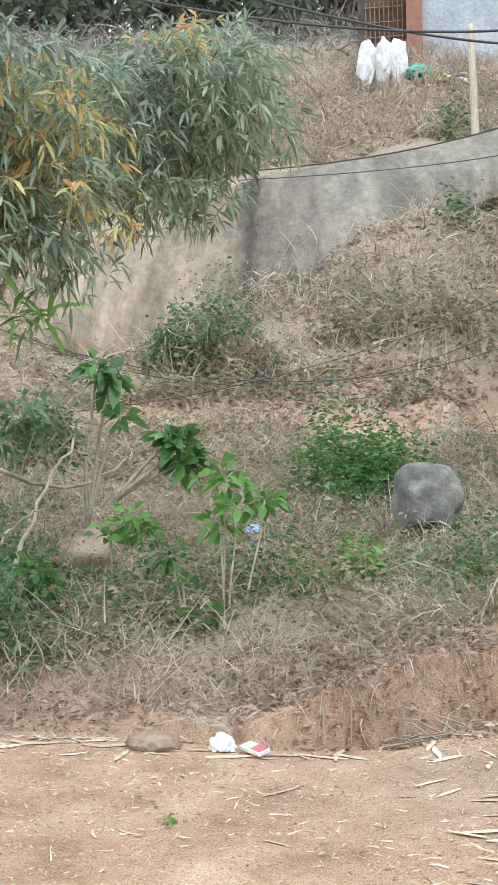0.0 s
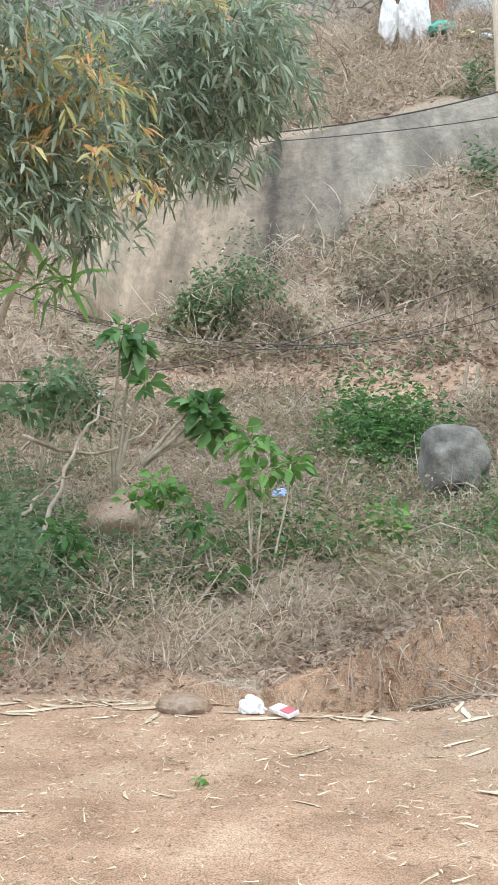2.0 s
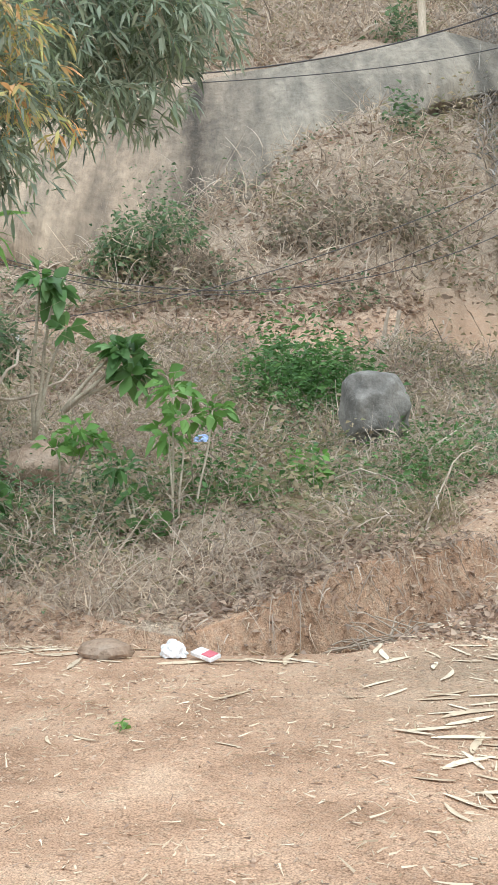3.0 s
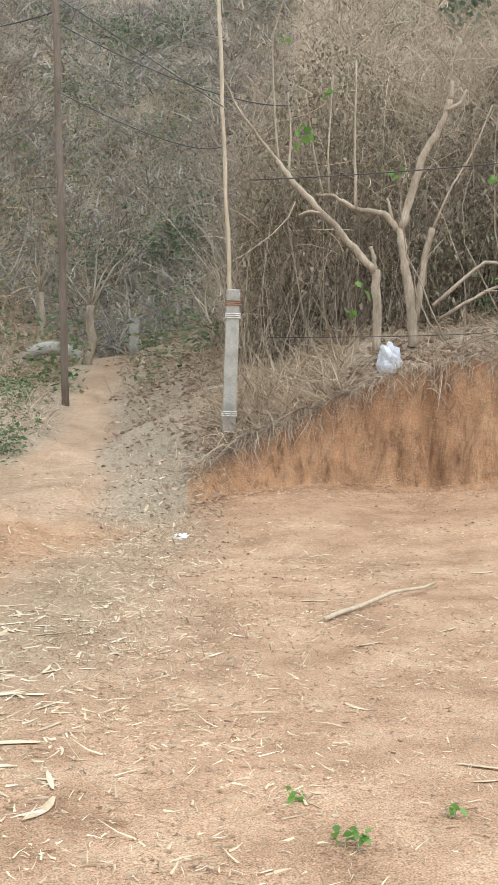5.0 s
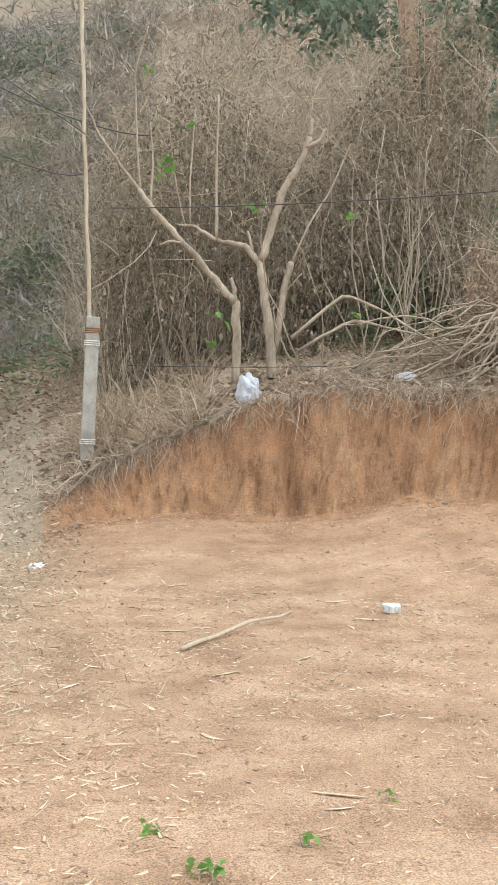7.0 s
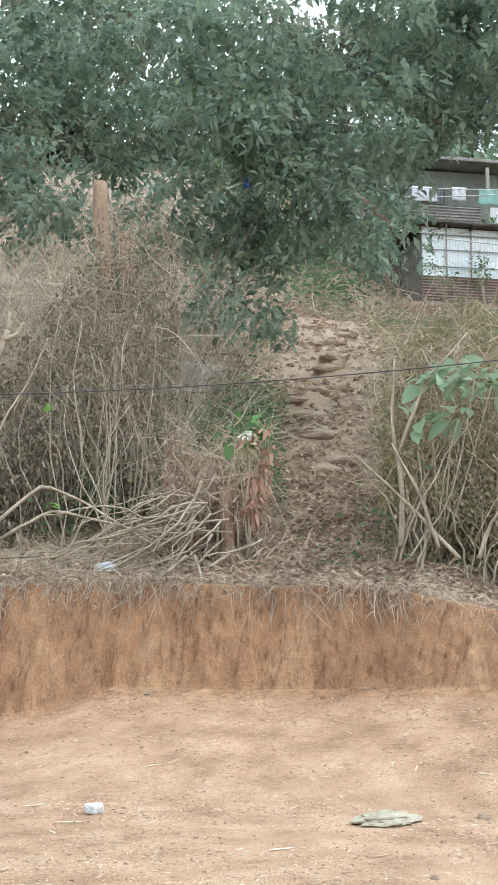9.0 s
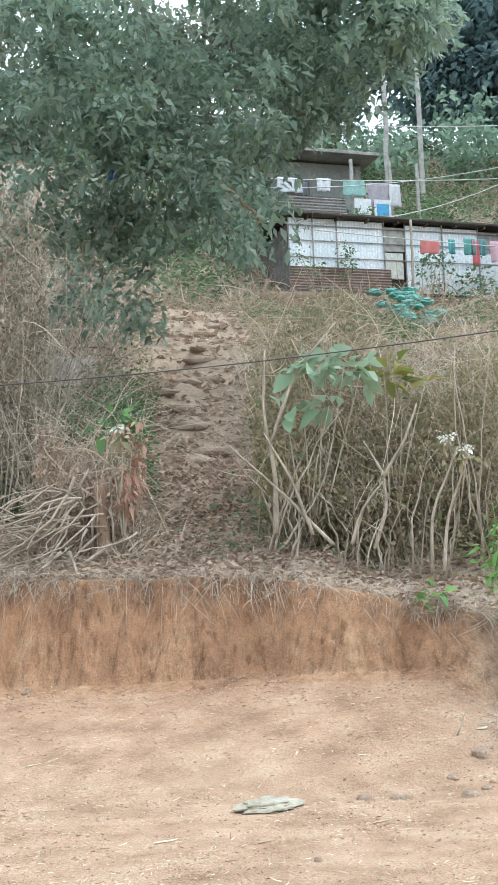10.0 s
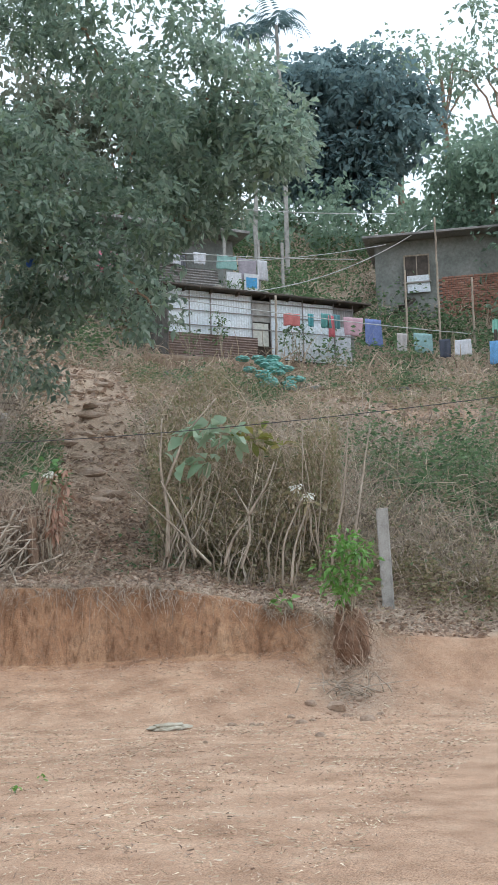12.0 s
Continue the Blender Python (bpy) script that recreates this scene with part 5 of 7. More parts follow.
white_petal_mat = leafy("white_petals", [(0.72, 0.72, 0.66), (0.80, 0.79, 0.72), (0.62, 0.62, 0.52)], 0.7, 0.3, 0.2)
for at in ((44.7, 6.8, 12.1), (45.5, 6.2, 12.0), (28.5, 7.9, 12.6)):
    b = P(*at)
    e = thing("flower_head", None, "pale white flower head among dry stems", "flower", at=Matrix.Translation(b))
    part("petals", mesh_from("petals", *leaf_ball((0, 0, 0), 40, 0.09, 0.05, 0.6), white_petal_mat), e)
    part("foliage", mesh_from("foliage", *leaf_ball((0.02, 0, -0.1), 16, 0.14, 0.12, 0.5), half_dry_mat), e, "half-dry leaves")
    part("stem", tubes("stem", [(curve((0, 0.02, -0.75), (0, 0, 0), (0.06, 0, 0), 6, 0.01), np.linspace(0.009, 0.004, 6))], bark_mat, 5), e)
curled = [leaf_ball((rng.normal(0, 0.12), rng.normal(0, 0.1), -0.11 * k), 16, 0.12, 0.12, 0.4, 0.8) for k in range(9)]
thing("dead_leaf_bunch", mesh_from("dead_leaf_bunch", *merge(*curled), leafy("curled_russet_leaves", [(0.34, 0.20, 0.14), (0.46, 0.29, 0.21), (0.24, 0.14, 0.10)], 0.85, 0.2, 0.1)), "hanging bunch of curled russet dead leaves", "dead leaves", kind="stuff", at=Matrix.Translation(P(29.3, 8.0, 12.9)))
b = tuple(spot(37.8, 12.9))
sapling(b, [P(37.6, 10.6, 12.7) + (1.3,), P(38.6, 10.6, 12.6) + (1.2,), P(39.8, 10.5, 12.6) + (1.4,), P(40.6, 10.2, 12.6) + (1.1,), P(36.9, 8.6, 12.6) + (0.7,), P(39.0, 8.7, 12.6) + (0.8,)], "bush of large pale green leaves over dead stems", 0.26, leafy("pale_broad_leaves", [(0.34, 0.45, 0.30), (0.42, 0.52, 0.37), (0.27, 0.38, 0.23)], 0.55, 0.4, 0.3), 0.014, 0.62, "broad_leaf_bush", 11, 0.22)
sapling(tuple(spot(41.6, 12.9)), [P(41.8, 9.9, 12.8) + (1.2,), P(42.6, 10.3, 12.8) + (1.0,), P(43.8, 9.6, 12.8) + (0.7,)], "bush of yellowing broad leaves", 0.22, leafy("yellowing_leaves", [(0.24, 0.26, 0.06), (0.34, 0.30, 0.09), (0.18, 0.24, 0.07)], 0.5, 0.3), 0.012, 0.5, "broad_leaf_bush", 12, 0.2)
sapling(tuple(spot(28.6, 12.9)), [P(28.6, 8.4, 12.8) + (1.0,), P(29.2, 7.6, 12.8) + (0.8,), P(27.9, 7.9, 12.8) + (0.7,)], "small green shrub with pale flowers", 0.2, green_mat, 0.012, 0.55, "broad_leaf_bush", 11, 0.18)
sapling(tuple(spot(43.6, 11.25)), [tuple(spot(43.6, 11.2, 0.12)) + (0.8,), tuple(spot(43.1, 11.2, 0.08)) + (0.6,)], "green seedling on the edge of the bank", 0.16, fresh_mat, 0.008, 0.6, "seedling", 8, 0.15)
sapling(tuple(spot(48.0, 11.0, -0.1)), [P(47.6, 1.2, 10.9) + (1.7,), P(48.2, 2.4, 10.9) + (1.6,), P(48.9, 2.0, 10.9) + (1.4,), P(47.8, 3.0, 10.9) + (1.2,), P(47.1, 0.4, 10.9) + (1.2,), P(48.4, 0.2, 10.8) + (1.4,), P(47.8, -0.6, 10.8) + (1.3,)], "bright green shrub on an undercut root clump", 0.11, fresh_mat, 0.02, 0.4, "green_shrub", 55, 0.22)
rootball = []
for k in range(80):
    a = np.array(spot(48.0, 10.85)) + np.array([rng.normal(0, 0.12), rng.normal(0, 0.08), rng.uniform(0.05, 0.7)])
    e = a + np.array([rng.normal(0, 0.1), rng.normal(-0.05, 0.06), -rng.uniform(0.15, 0.55)])
    rootball.append((curve(a, e, (rng.normal(0, 0.08), -0.08, 0), 7, 0.012), np.linspace(rng.uniform(0.004, 0.013), 0.002, 7)))
thing("root_clump", tubes("root_clump", rootball, brown_bark_mat, 6), "hanging brown roots below the green shrub", "roots")
boulder("soil_lump", spot(48.05, 11.0, 0.02), (0.42, 0.42, 0.95), "overhanging lump of soil held by roots", mottled("root_soil", ((0.14, 0.085, 0.055), (0.25, 0.15, 0.095), (0.36, 0.22, 0.14)), 6, 50, 0.95, 0, 0.9, 0.03), seed=9, cat="soil lump")


# ---- cut branches heaped on the bank ----
heap = thing("branch_heap", None, "heap of cut pale branches on the bank top", "branches", at=Matrix.Translation(spot(24, 12.6)))
ho = np.array(heap.location)
for k in range(46):
    root = np.array(P(rng.normal(26.6, 1.1), rng.normal(4.0, 1.1), rng.uniform(12.4, 13.2)))
    tip_az = rng.uniform(17.0, 26.5)
    tip = np.array(spot(tip_az, rng.uniform(12.25, 13.1), abs(rng.normal(0.05, 0.15)) + 0.02))
    if k % 6 == 0:
        tip = tip + np.array([0, 0, rng.uniform(0.3, 0.8)])
    part("branch", tubes("branch", [(curve(root - ho, tip - ho, (rng.normal(0, 0.12), rng.normal(0, 0.15), rng.normal(-0.1, 0.2)), 9, 0.03), np.linspace(rng.uniform(0.009, 0.018), 0.004, 9))], bark_mat, 6), heap)
for pts, r0 in (([(26.0, 2.0, 12.5), (26.4, 0.8, 12.2), (25.6, -0.9, 12.1)], 0.018), ([(25.6, 2.0, 12.4), (24.0, 0.6, 12.2), (22.0, -0.6, 12.15)], 0.018), ([(16.0, 3.2, 13), (18.5, 5.4, 13), (20.5, 4.6, 13), (24, 2.5, 12.8)], 0.022), ([(16.4, 2.6, 12.9), (19, 4.2, 13), (22.5, 3.4, 13), (26, 2.3, 12.9)], 0.02)):
    limbs([([tuple(np.array(P(*q)) - ho) for q in pts], r0, r0 * 0.5)], heap, bark_mat, "branch")
pole("cut_stump", P(27.64, 1.6, 13), P(27.48, 5.2, 13), 0.085, 0.075, brown_bark_mat, "cut grey-brown stump at the bank top", "stump")
db = thing("dead_branch", None, "forked pale dead branch lying in grass", "branch", at=Matrix.Translation(P(-18.9, -8.6, 9.5)))
dbo = np.array(db.location)
limbs([([tuple(np.array(P(*q)) - dbo) for q in ((-20.1, -7.0, 9.3), (-19.4, -7.9, 9.3), (-18.8, -8.5, 9.3), (-17.8, -9.0, 9.2), (-17.0, -9.2, 9.2))], 0.016, 0.028), ([tuple(np.array(P(*q)) - dbo) for q in ((-18.9, -8.3, 9.3), (-18.3, -7.4, 9.3), (-18.0, -6.7, 9.3))], 0.018, 0.01)], db, bark_mat, "branch")
for q0, q1, sag, rad in (((-36.4, -0.5, 10), (-33.2, 2.0, 10), -0.05, 0.016), ((-36.2, 0.2, 9.6), (-30, 0.6, 11.8), -0.2, 0.02), ((-35.8, -5.5, 9.3), (-32.5, 1.6, 10.4), 0.1, 0.022), ((-23.6, -6.8, 9.4), (-20.0, -5.6, 9.4), 0.03, 0.012), ((-36.4, -3.6, 9.2), (-33.9, -1.8, 9.6), 0.05, 0.014),
                         ((-26.2, -10.6, 8.4), (-23.5, -7.0, 8.8), 0.0, 0.012), ((-25.0, -10.8, 8.4), (-21.9, -6.9, 8.8), 0.05, 0.010), ((-13.2, -9.0, 8.7), (-10.0, -3.8, 9.6), 0.25, 0.008), ((-17.5, -5.3, 9.8), (-12.8, -7.6, 9.4), 0.25, 0.009)):
    path = curve(P(*q0), P(*q1), (0, 0, sag), 10, 0.02)
    thing("dead_branch", tubes("dead_branch", [(path, np.linspace(rad, rad * 0.5, 10))], bark_mat, 7), "bare pale branch leaning through dry grass", "branch")
stick = curve(spot(11.05, 6.9, 0.02), spot(16.4, 8.1, 0.04), (0, 0, 0.02), 8, 0.01)
thing("stick", tubes("stick", [(stick, np.linspace(0.016, 0.01, 8))], pale_pole_mat, 7), "long pale stick lying on the dirt", "stick")


# ---- litter ----
def crumpled(name, at, size, mat, label, cat, seed=0, cuts=4, flat=0.1):
    bm = bmesh.new()
    bmesh.ops.create_icosphere(bm, subdivisions=cuts, radius=0.5)
    for v in bm.verts:
        p = v.co * 4 + Vector((seed, seed * 2, 0))
        k = 1 + 0.6 * abs(noise.noise(p * 0.8)) + 0.12 * noise.noise(p * 2.5)
        v.co = Vector((v.co.x * size[0] * k, v.co.y * size[1] * k, max(-flat, v.co.z) * size[2] * k))
    me = bpy.data.meshes.new(name)
    bm.to_mesh(me)
    bm.free()
    me.materials.append(mat)
    return thing(name, me, label, cat, at=Matrix.Translation(at))


white_plastic = plain("white_plastic", (0.78, 0.79, 0.80), 0.45)
film_mat, fn, fl, fb = material("milky_plastic_film", 0.3, 0, 0.5)
fb.inputs["Base Color"].default_value = (0.50, 0.52, 0.57, 1)
bump(fn, fl, fb, noise_node(fn, fl, 30, 4), 0.6, 0.02)
crumpled("plastic_bag", spot(13.97, 12.75, 0.10), (0.24, 0.2, 0.36), film_mat, "milky plastic bag on the bank under a pruned tree", "plastic bag", 3, flat=0.4)
crumpled("plastic_bag", spot(21.7, 12.75, 0.03), (0.2, 0.2, 0.12), film_mat, "crumpled pale plastic bag on the bank", "plastic bag", 5)
crumpled("plastic_bag", spot(-25.5, 6.22, 0.02), (0.13, 0.1, 0.12), white_plastic, "crumpled white plastic bag at the ditch edge", "plastic bag", 7)
crumpled("paper_cup", spot(3.93, 10.2, 0.01), (0.15, 0.12, 0.07), white_plastic, "crushed white cup on the path", "litter", 9)
crumpled("blue_wrapper", P(-23.75, -3.05, 10.6), (0.13, 0.1, 0.09), plain("blue_plastic", (0.35, 0.45, 0.70), 0.4, 0, 0.4, 30), "crumpled blue and white plastic wrapper", "litter", 11)
crumpled("white_wrapper", P(-17.46, 9.5, 23.6), (0.3, 0.2, 0.16), white_plastic, "white plastic scrap on the slope", "litter", 12)
crumpled("white_wrapper", P(-10.7, 8.6, 24.3), (0.3, 0.2, 0.16), white_plastic, "white plastic scrap on the slope", "litter", 13)
crumpled("white_wrapper", P(-32.8, 2.1, 12), (0.2, 0.16, 0.1), white_plastic, "white plastic scrap under branches", "litter", 14)
crumpled("rag", spot(35.2, 8.12, 0.02), (0.40, 0.27, 0.09), mottled("dirty_cloth", ((0.30, 0.26, 0.19), (0.42, 0.38, 0.29), (0.50, 0.46, 0.37)), 8, 80, 0.95), "crumpled dirty grey cloth on the dirt", "rag", 15)
carton = thing("carton", None, "flattened red and white carton at the ditch edge", "carton", at=pose(*spot(-23.9, 6.12, 0.025), 10, 6, -25))
part("box", boxed((-0.08, -0.04, 0), (0.08, 0.04, 0.022), 0.004), carton, mat=plain("white_card", (0.75, 0.73, 0.72), 0.6))
part("panel", boxed((0.0, -0.032, 0.024), (0.07, 0.03, 0.027)), carton, "red printed panel", plain("red_card", (0.55, 0.14, 0.17), 0.7))
block = thing("foam_block", None, "broken white foam block on the dirt", "foam block", at=pose(*spot(21.35, 8.45, 0.03), 3, 4, 25))
bm = boxed((-0.06, -0.045, -0.03), (0.06, 0.045, 0.035), 0.012)
bmesh.ops.subdivide_edges(bm, edges=bm.edges[:], cuts=3, use_grid_fill=True)
for v in bm.verts:
    v.co += Vector((noise.noise(v.co * 30), noise.noise(v.co * 30 + Vector((5, 0, 0))), noise.noise(v.co * 30 + Vector((0, 5, 0))))) * 0.012
part("body", bm, block, mat=mottled("chipped_foam", ((0.42, 0.43, 0.44), (0.66, 0.68, 0.68), (0.78, 0.79, 0.8)), 40, 200, 0.9))
stone_mat = mottled("dusty_stone", ((0.22, 0.15, 0.10), (0.34, 0.25, 0.18), (0.45, 0.35, 0.26)), 9, 60, 0.95, 0, 0.7, 0.01)
for a, r, s in ((47.1, 9.55, 0.27), (49.5, 8.7, 0.2), (44.8, 8.45, 0.15), (45.6, 8.7, 0.1), (44.0, 9.05, 0.1), (45.4, 9.5, 0.16), (46.4, 6.9, 0.13), (48.6, 9.9, 0.14), (39.8, 8.4, 0.12), (41.3, 8.42, 0.11), (41.8, 8.4, 0.1), (23.8, 11.6, 0.11), (47.9, 9.3, 0.13), (50.2, 9.4, 0.12), (37.5, 6.6, 0.07)):
    boulder("stone", spot(a, r, 0.0), (s * 0.9, s * 0.7, s * 0.55), "small grey-brown stone on the dirt", stone_mat, seed=int(a * 10) % 17, turn=a * 40, cuts=2, cat="stone")
for a, r in ((48.2, 9.9), (49.0, 10.1), (47.4, 10.1), (-15.5, 7.2), (-14.2, 7.2), (-13.5, 7.3), (-16.5, 7.0), (-12.6, 7.5)):
    b = spot(a, r)
    tw = [(curve(b + Vector((rng.normal(0, 0.25), rng.normal(0, 0.12), 0.03)), b + Vector((rng.normal(0, 0.25), rng.normal(0, 0.15), rng.uniform(0.02, 0.3))), (0, 0, 0.04), 6, 0.01), np.linspace(0.008, 0.003, 6)) for _ in range(9)]
    thing("twig_pile", tubes("twig_pile", tw, bark_mat, 5), "small pile of broken twigs", "twigs", kind="stuff")
thing("culvert_slab", mesh_from("culvert_slab", *tube_arrays(curve(P(-4.1, 0.3, 20.6), P(-1.2, 0.45, 20.6), (0, 0, 0.2), 10), np.linspace(0.10, 0.13, 10), 10), concrete_mat, True), "curved pale concrete slab at the path crest", "slab")
for a, r, h in ((-0.8, 21, 1.1), (-3.2, 21.5, 1.0), (-9.0, 21.5, 1.2)):
    b = spot(a, r)
    e = thing("pruned_tree", None, "pollarded pale stump with thin shoots", "tree", at=Matrix.Translation(b))
    part("trunk", tubes("trunk", [(curve((0, 0, -0.1), (0.05, 0, h), (0.03, 0, 0), 7, 0.015), np.linspace(0.1, 0.07, 7))], bark_mat, 8), e)
    for k in range(7):
        part("shoot", tubes("shoot", [(curve((0.05, 0, h * 0.95), (rng.normal(0, 0.45), rng.normal(0, 0.3), h + rng.uniform(0.4, 1.3)), (0, 0, 0.1), 6, 0.02), np.linspace(0.02, 0.006, 6))], bark_mat, 5), e)


# ---- humps of creeper-covered scrub on the slope ----
def creeper_mound(az, el, r, wide, high, n, mat, label):
    """A low hump: twigs bent over it and small leaves on its skin."""
    c = np.array(sight(az, el, r))
    d = unit(rng.normal(size=(n, 3)))
    d[:, 2] = np.abs(d[:, 2])
    lobes = rng.normal(size=(7, 3)) * np.array([wide * 0.6, wide * 0.35, high * 0.22])
    lobe = rng.integers(0, 7, n)
    size = uni(7, 0.3, 0.75)[lobe]
    skin = size * (0.55 + 0.6 * rng.random(n))
    p = c + lobes[lobe] + d * skin[:, None] * np.array([wide, wide * 0.7, high])
    L = uni(n, 0.035, 0.08) * r / 10
    stuff("creeper_mound", leaves(p, d + 0.8 * rng.normal(size=(n, 3)), L, L * uni(n, 0.45, 0.7), 0.2, 0.3, True), mat, label, "creeper")
    k = n // 4
    q = p[:k]
    stuff("dead_creepers", ribbons(q, rng.normal(size=(k, 3)), uni(k, 0.2, 0.55), uni(k, 0.005, 0.011) * r / 10, 0.6, 4, 0.6), straw_mat, "pale dead creepers over a scrub hump", "creeper")


for az, el, r, wide, high, n, mat in ((-31.0, -8.2, 9.3, 0.55, 0.5, 2600, dull_green_mat), (-33.6, -7.6, 9.2, 0.45, 0.42, 1600, half_dry_mat), (-20.8, -9.6, 8.9, 0.42, 0.28, 1300, half_dry_mat), (-18.2, -8.8, 9.2, 0.4, 0.26, 1100, half_dry_mat),
                                      (-26.9, 5.6, 19.6, 0.75, 0.95, 2200, dull_green_mat), (-24.6, 4.2, 19.4, 0.8, 0.9, 1800, withered_mat), (-18.2, 5.5, 20.0, 1.3, 1.2, 2600, withered_mat), (-15.6, 6.4, 20.6, 1.1, 1.1, 2000, withered_mat),
                                      (-34.8, 1.2, 11.0, 0.5, 0.55, 1600, dull_green_mat), (-13.0, -7.2, 9.3, 0.5, 0.25, 900, half_dry_mat)):
    creeper_mound(az, el, r, wide, high, n, mat, "creeper-covered hump of scrub on the slope")


# ---- big leafy tree beside the trail ----
def crown_leaves(blobs, per, leaf, wide=0.42, droop=0.45, cluster=9, origin=(0, 0, 0), simple=True):
    """Hanging leaf clusters through a set of blobs (point, radius)."""
    C, R = np.array([b[0] for b in blobs]) - np.array(origin), np.array([b[1] for b in blobs])
    n = per * len(blobs)
    i = rng.integers(0, len(blobs), n)
    d = unit(rng.normal(size=(n, 3)))
    d[:, 2] *= 0.75
    p = C[i] + d * (R[i] * rng.random(n) ** 0.45)[:, None]
    p = np.repeat(p, cluster, 0) + rng.normal(size=(n * cluster, 3)) * leaf * 0.55
    dd = np.repeat(d, cluster, 0) * 0.5 + rng.normal(size=(n * cluster, 3)) * 0.7
    dd[:, 2] -= 0.12
    L = uni(n * cluster, 0.6, 1.25) * leaf
    return leaves(p, dd, L, L * wide, 0.12, droop, simple)


def build_big_tree():
    base = np.array(spot(21.6, 17.2)) - np.array([0, 0, 0.2])
    tree = thing("leafy_tree", None, "large leafy tree with drooping grey-green leaves beside the trail", "tree", at=Matrix.Translation(base))
    top = np.array(sight(21.0, 20, 17.2)) - base
    part("trunk", tubes("trunk", [(curve((0, 0, 0), top, (0.1, 0, 0), 12, 0.03), np.linspace(0.17, 0.11, 12))], brown_bark_mat, 12), tree)
    part("trunk", tubes("trunk", [(curve((0.42, 0, 0), np.array(sight(22.4, 17.6, 17.2)) - base, (0.05, 0, 0), 12, 0.03), np.linspace(0.16, 0.13, 12))], brown_bark_mat, 12), tree)
    low = breakline((9, 18, 22), (12, 18, 20), (15, 18, 18), (20, 18, 17), (24, 18, 14), (29.5, 18, 13.6), (33, 18, 15.4), (36.5, 18, 17.5), (38, 18, 22), (42, 18, 24), (45, 18, 26))
    high = breakline((12, 18, 30), (22, 18, 40), (36, 18, 37), (40, 18, 34.5), (43, 18, 30.5), (45, 18, 27.5))
    blobs = []
    while len(blobs) < 330:
        az = rng.uniform(10, 45)
        lo, hi = float(low(az)[1]), float(high(az)[1])
        el = lo + (hi - lo) * rng.random()
        if (az > 37.5 and rng.random() < 0.35) or (el > 27 and rng.random() < 0.25):
            continue
        r = rng.uniform(17.5, 21.5) if az > 24 else rng.uniform(18.5, 23)
        blobs.append((sight(az, el, r), rng.uniform(0.45, 0.85)))
    part("crown", mesh_from("crown", *crown_leaves(blobs, 15, 0.2, 0.5, 0.2, 9, base), canopy_mat), tree)
    # short limbs from clump to clump inside the crown
    centres = np.array([c for c, _ in blobs])
    for k in range(0, 120, 4):
        gap = np.linalg.norm(centres - centres[k], axis=1)
        j = int(np.argsort(gap)[3])
        part("limb", tubes("limb", [(curve(centres[k] - base, centres[j] - base, (0, 0, 0.15), 7, 0.03), np.linspace(0.03, 0.014, 7))], brown_bark_mat, 6), tree)


build_big_tree()


# ---- far trees ----
def far_tree(name, az, r, base_el, lo, hi, spread, n, leaf, mat, label, per=24, trunk_r=0.25, rad=(0.9, 1.8)):
    b = np.array(sight(az, base_el, r))
    b[2] = min(b[2], on_land(b[0], b[1])) - 0.2
    e = thing(name, None, label, "tree", at=Matrix.Translation(b))
    blobs = []
    mid, half = (lo + hi) / 2, (hi - lo) / 2
    while len(blobs) < n:
        u, w = rng.uniform(-1, 1, 2)
        if u * u + w * w > 1:
            continue
        blobs.append((sight(az + u * spread, mid + w * half, r + rng.uniform(-2, 2)), rng.uniform(*rad)))
    part("crown", mesh_from("crown", *crown_leaves(blobs, per, leaf, 0.6, 0.3, 5, b), mat), e)
    c = np.array(sight(az, mid, r)) - b
    part("trunk", tubes("trunk", [(curve((0, 0, 0), c, (0.2, 0, 0), 10, 0.05), np.linspace(trunk_r, trunk_r * 0.4, 10))], brown_bark_mat, 8), e)
    for k in range(8):
        part("limb", tubes("limb", [(curve(c * 0.7, np.array(blobs[k][0]) - b, (0, 0, 0.4), 7, 0.05), np.linspace(trunk_r * 0.35, 0.03, 7))], brown_bark_mat, 6), e)


# no haze is built; its blue and pallor are put into these leaf colours
hazy_mat = leafy("haze_tinted_leaves", [(0.19, 0.27, 0.27), (0.23, 0.31, 0.30), (0.16, 0.235, 0.245), (0.26, 0.34, 0.31)], 0.7, 0.6, 0.2)
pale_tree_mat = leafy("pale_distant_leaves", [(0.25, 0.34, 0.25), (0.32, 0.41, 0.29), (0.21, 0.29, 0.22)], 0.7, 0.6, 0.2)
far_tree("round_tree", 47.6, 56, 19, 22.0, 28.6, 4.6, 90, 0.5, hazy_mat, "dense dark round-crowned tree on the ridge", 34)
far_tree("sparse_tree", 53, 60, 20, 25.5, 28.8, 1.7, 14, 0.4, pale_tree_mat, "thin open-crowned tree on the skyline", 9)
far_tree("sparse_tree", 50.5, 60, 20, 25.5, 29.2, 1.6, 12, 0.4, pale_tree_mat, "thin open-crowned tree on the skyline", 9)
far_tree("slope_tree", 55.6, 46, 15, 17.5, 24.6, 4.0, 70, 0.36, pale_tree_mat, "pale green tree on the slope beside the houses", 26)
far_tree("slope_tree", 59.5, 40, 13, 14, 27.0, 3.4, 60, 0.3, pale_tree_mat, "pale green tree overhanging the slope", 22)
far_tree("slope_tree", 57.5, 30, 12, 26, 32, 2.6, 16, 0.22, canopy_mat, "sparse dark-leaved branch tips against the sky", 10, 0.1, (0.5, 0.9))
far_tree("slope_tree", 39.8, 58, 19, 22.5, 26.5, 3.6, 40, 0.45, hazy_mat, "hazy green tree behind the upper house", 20)
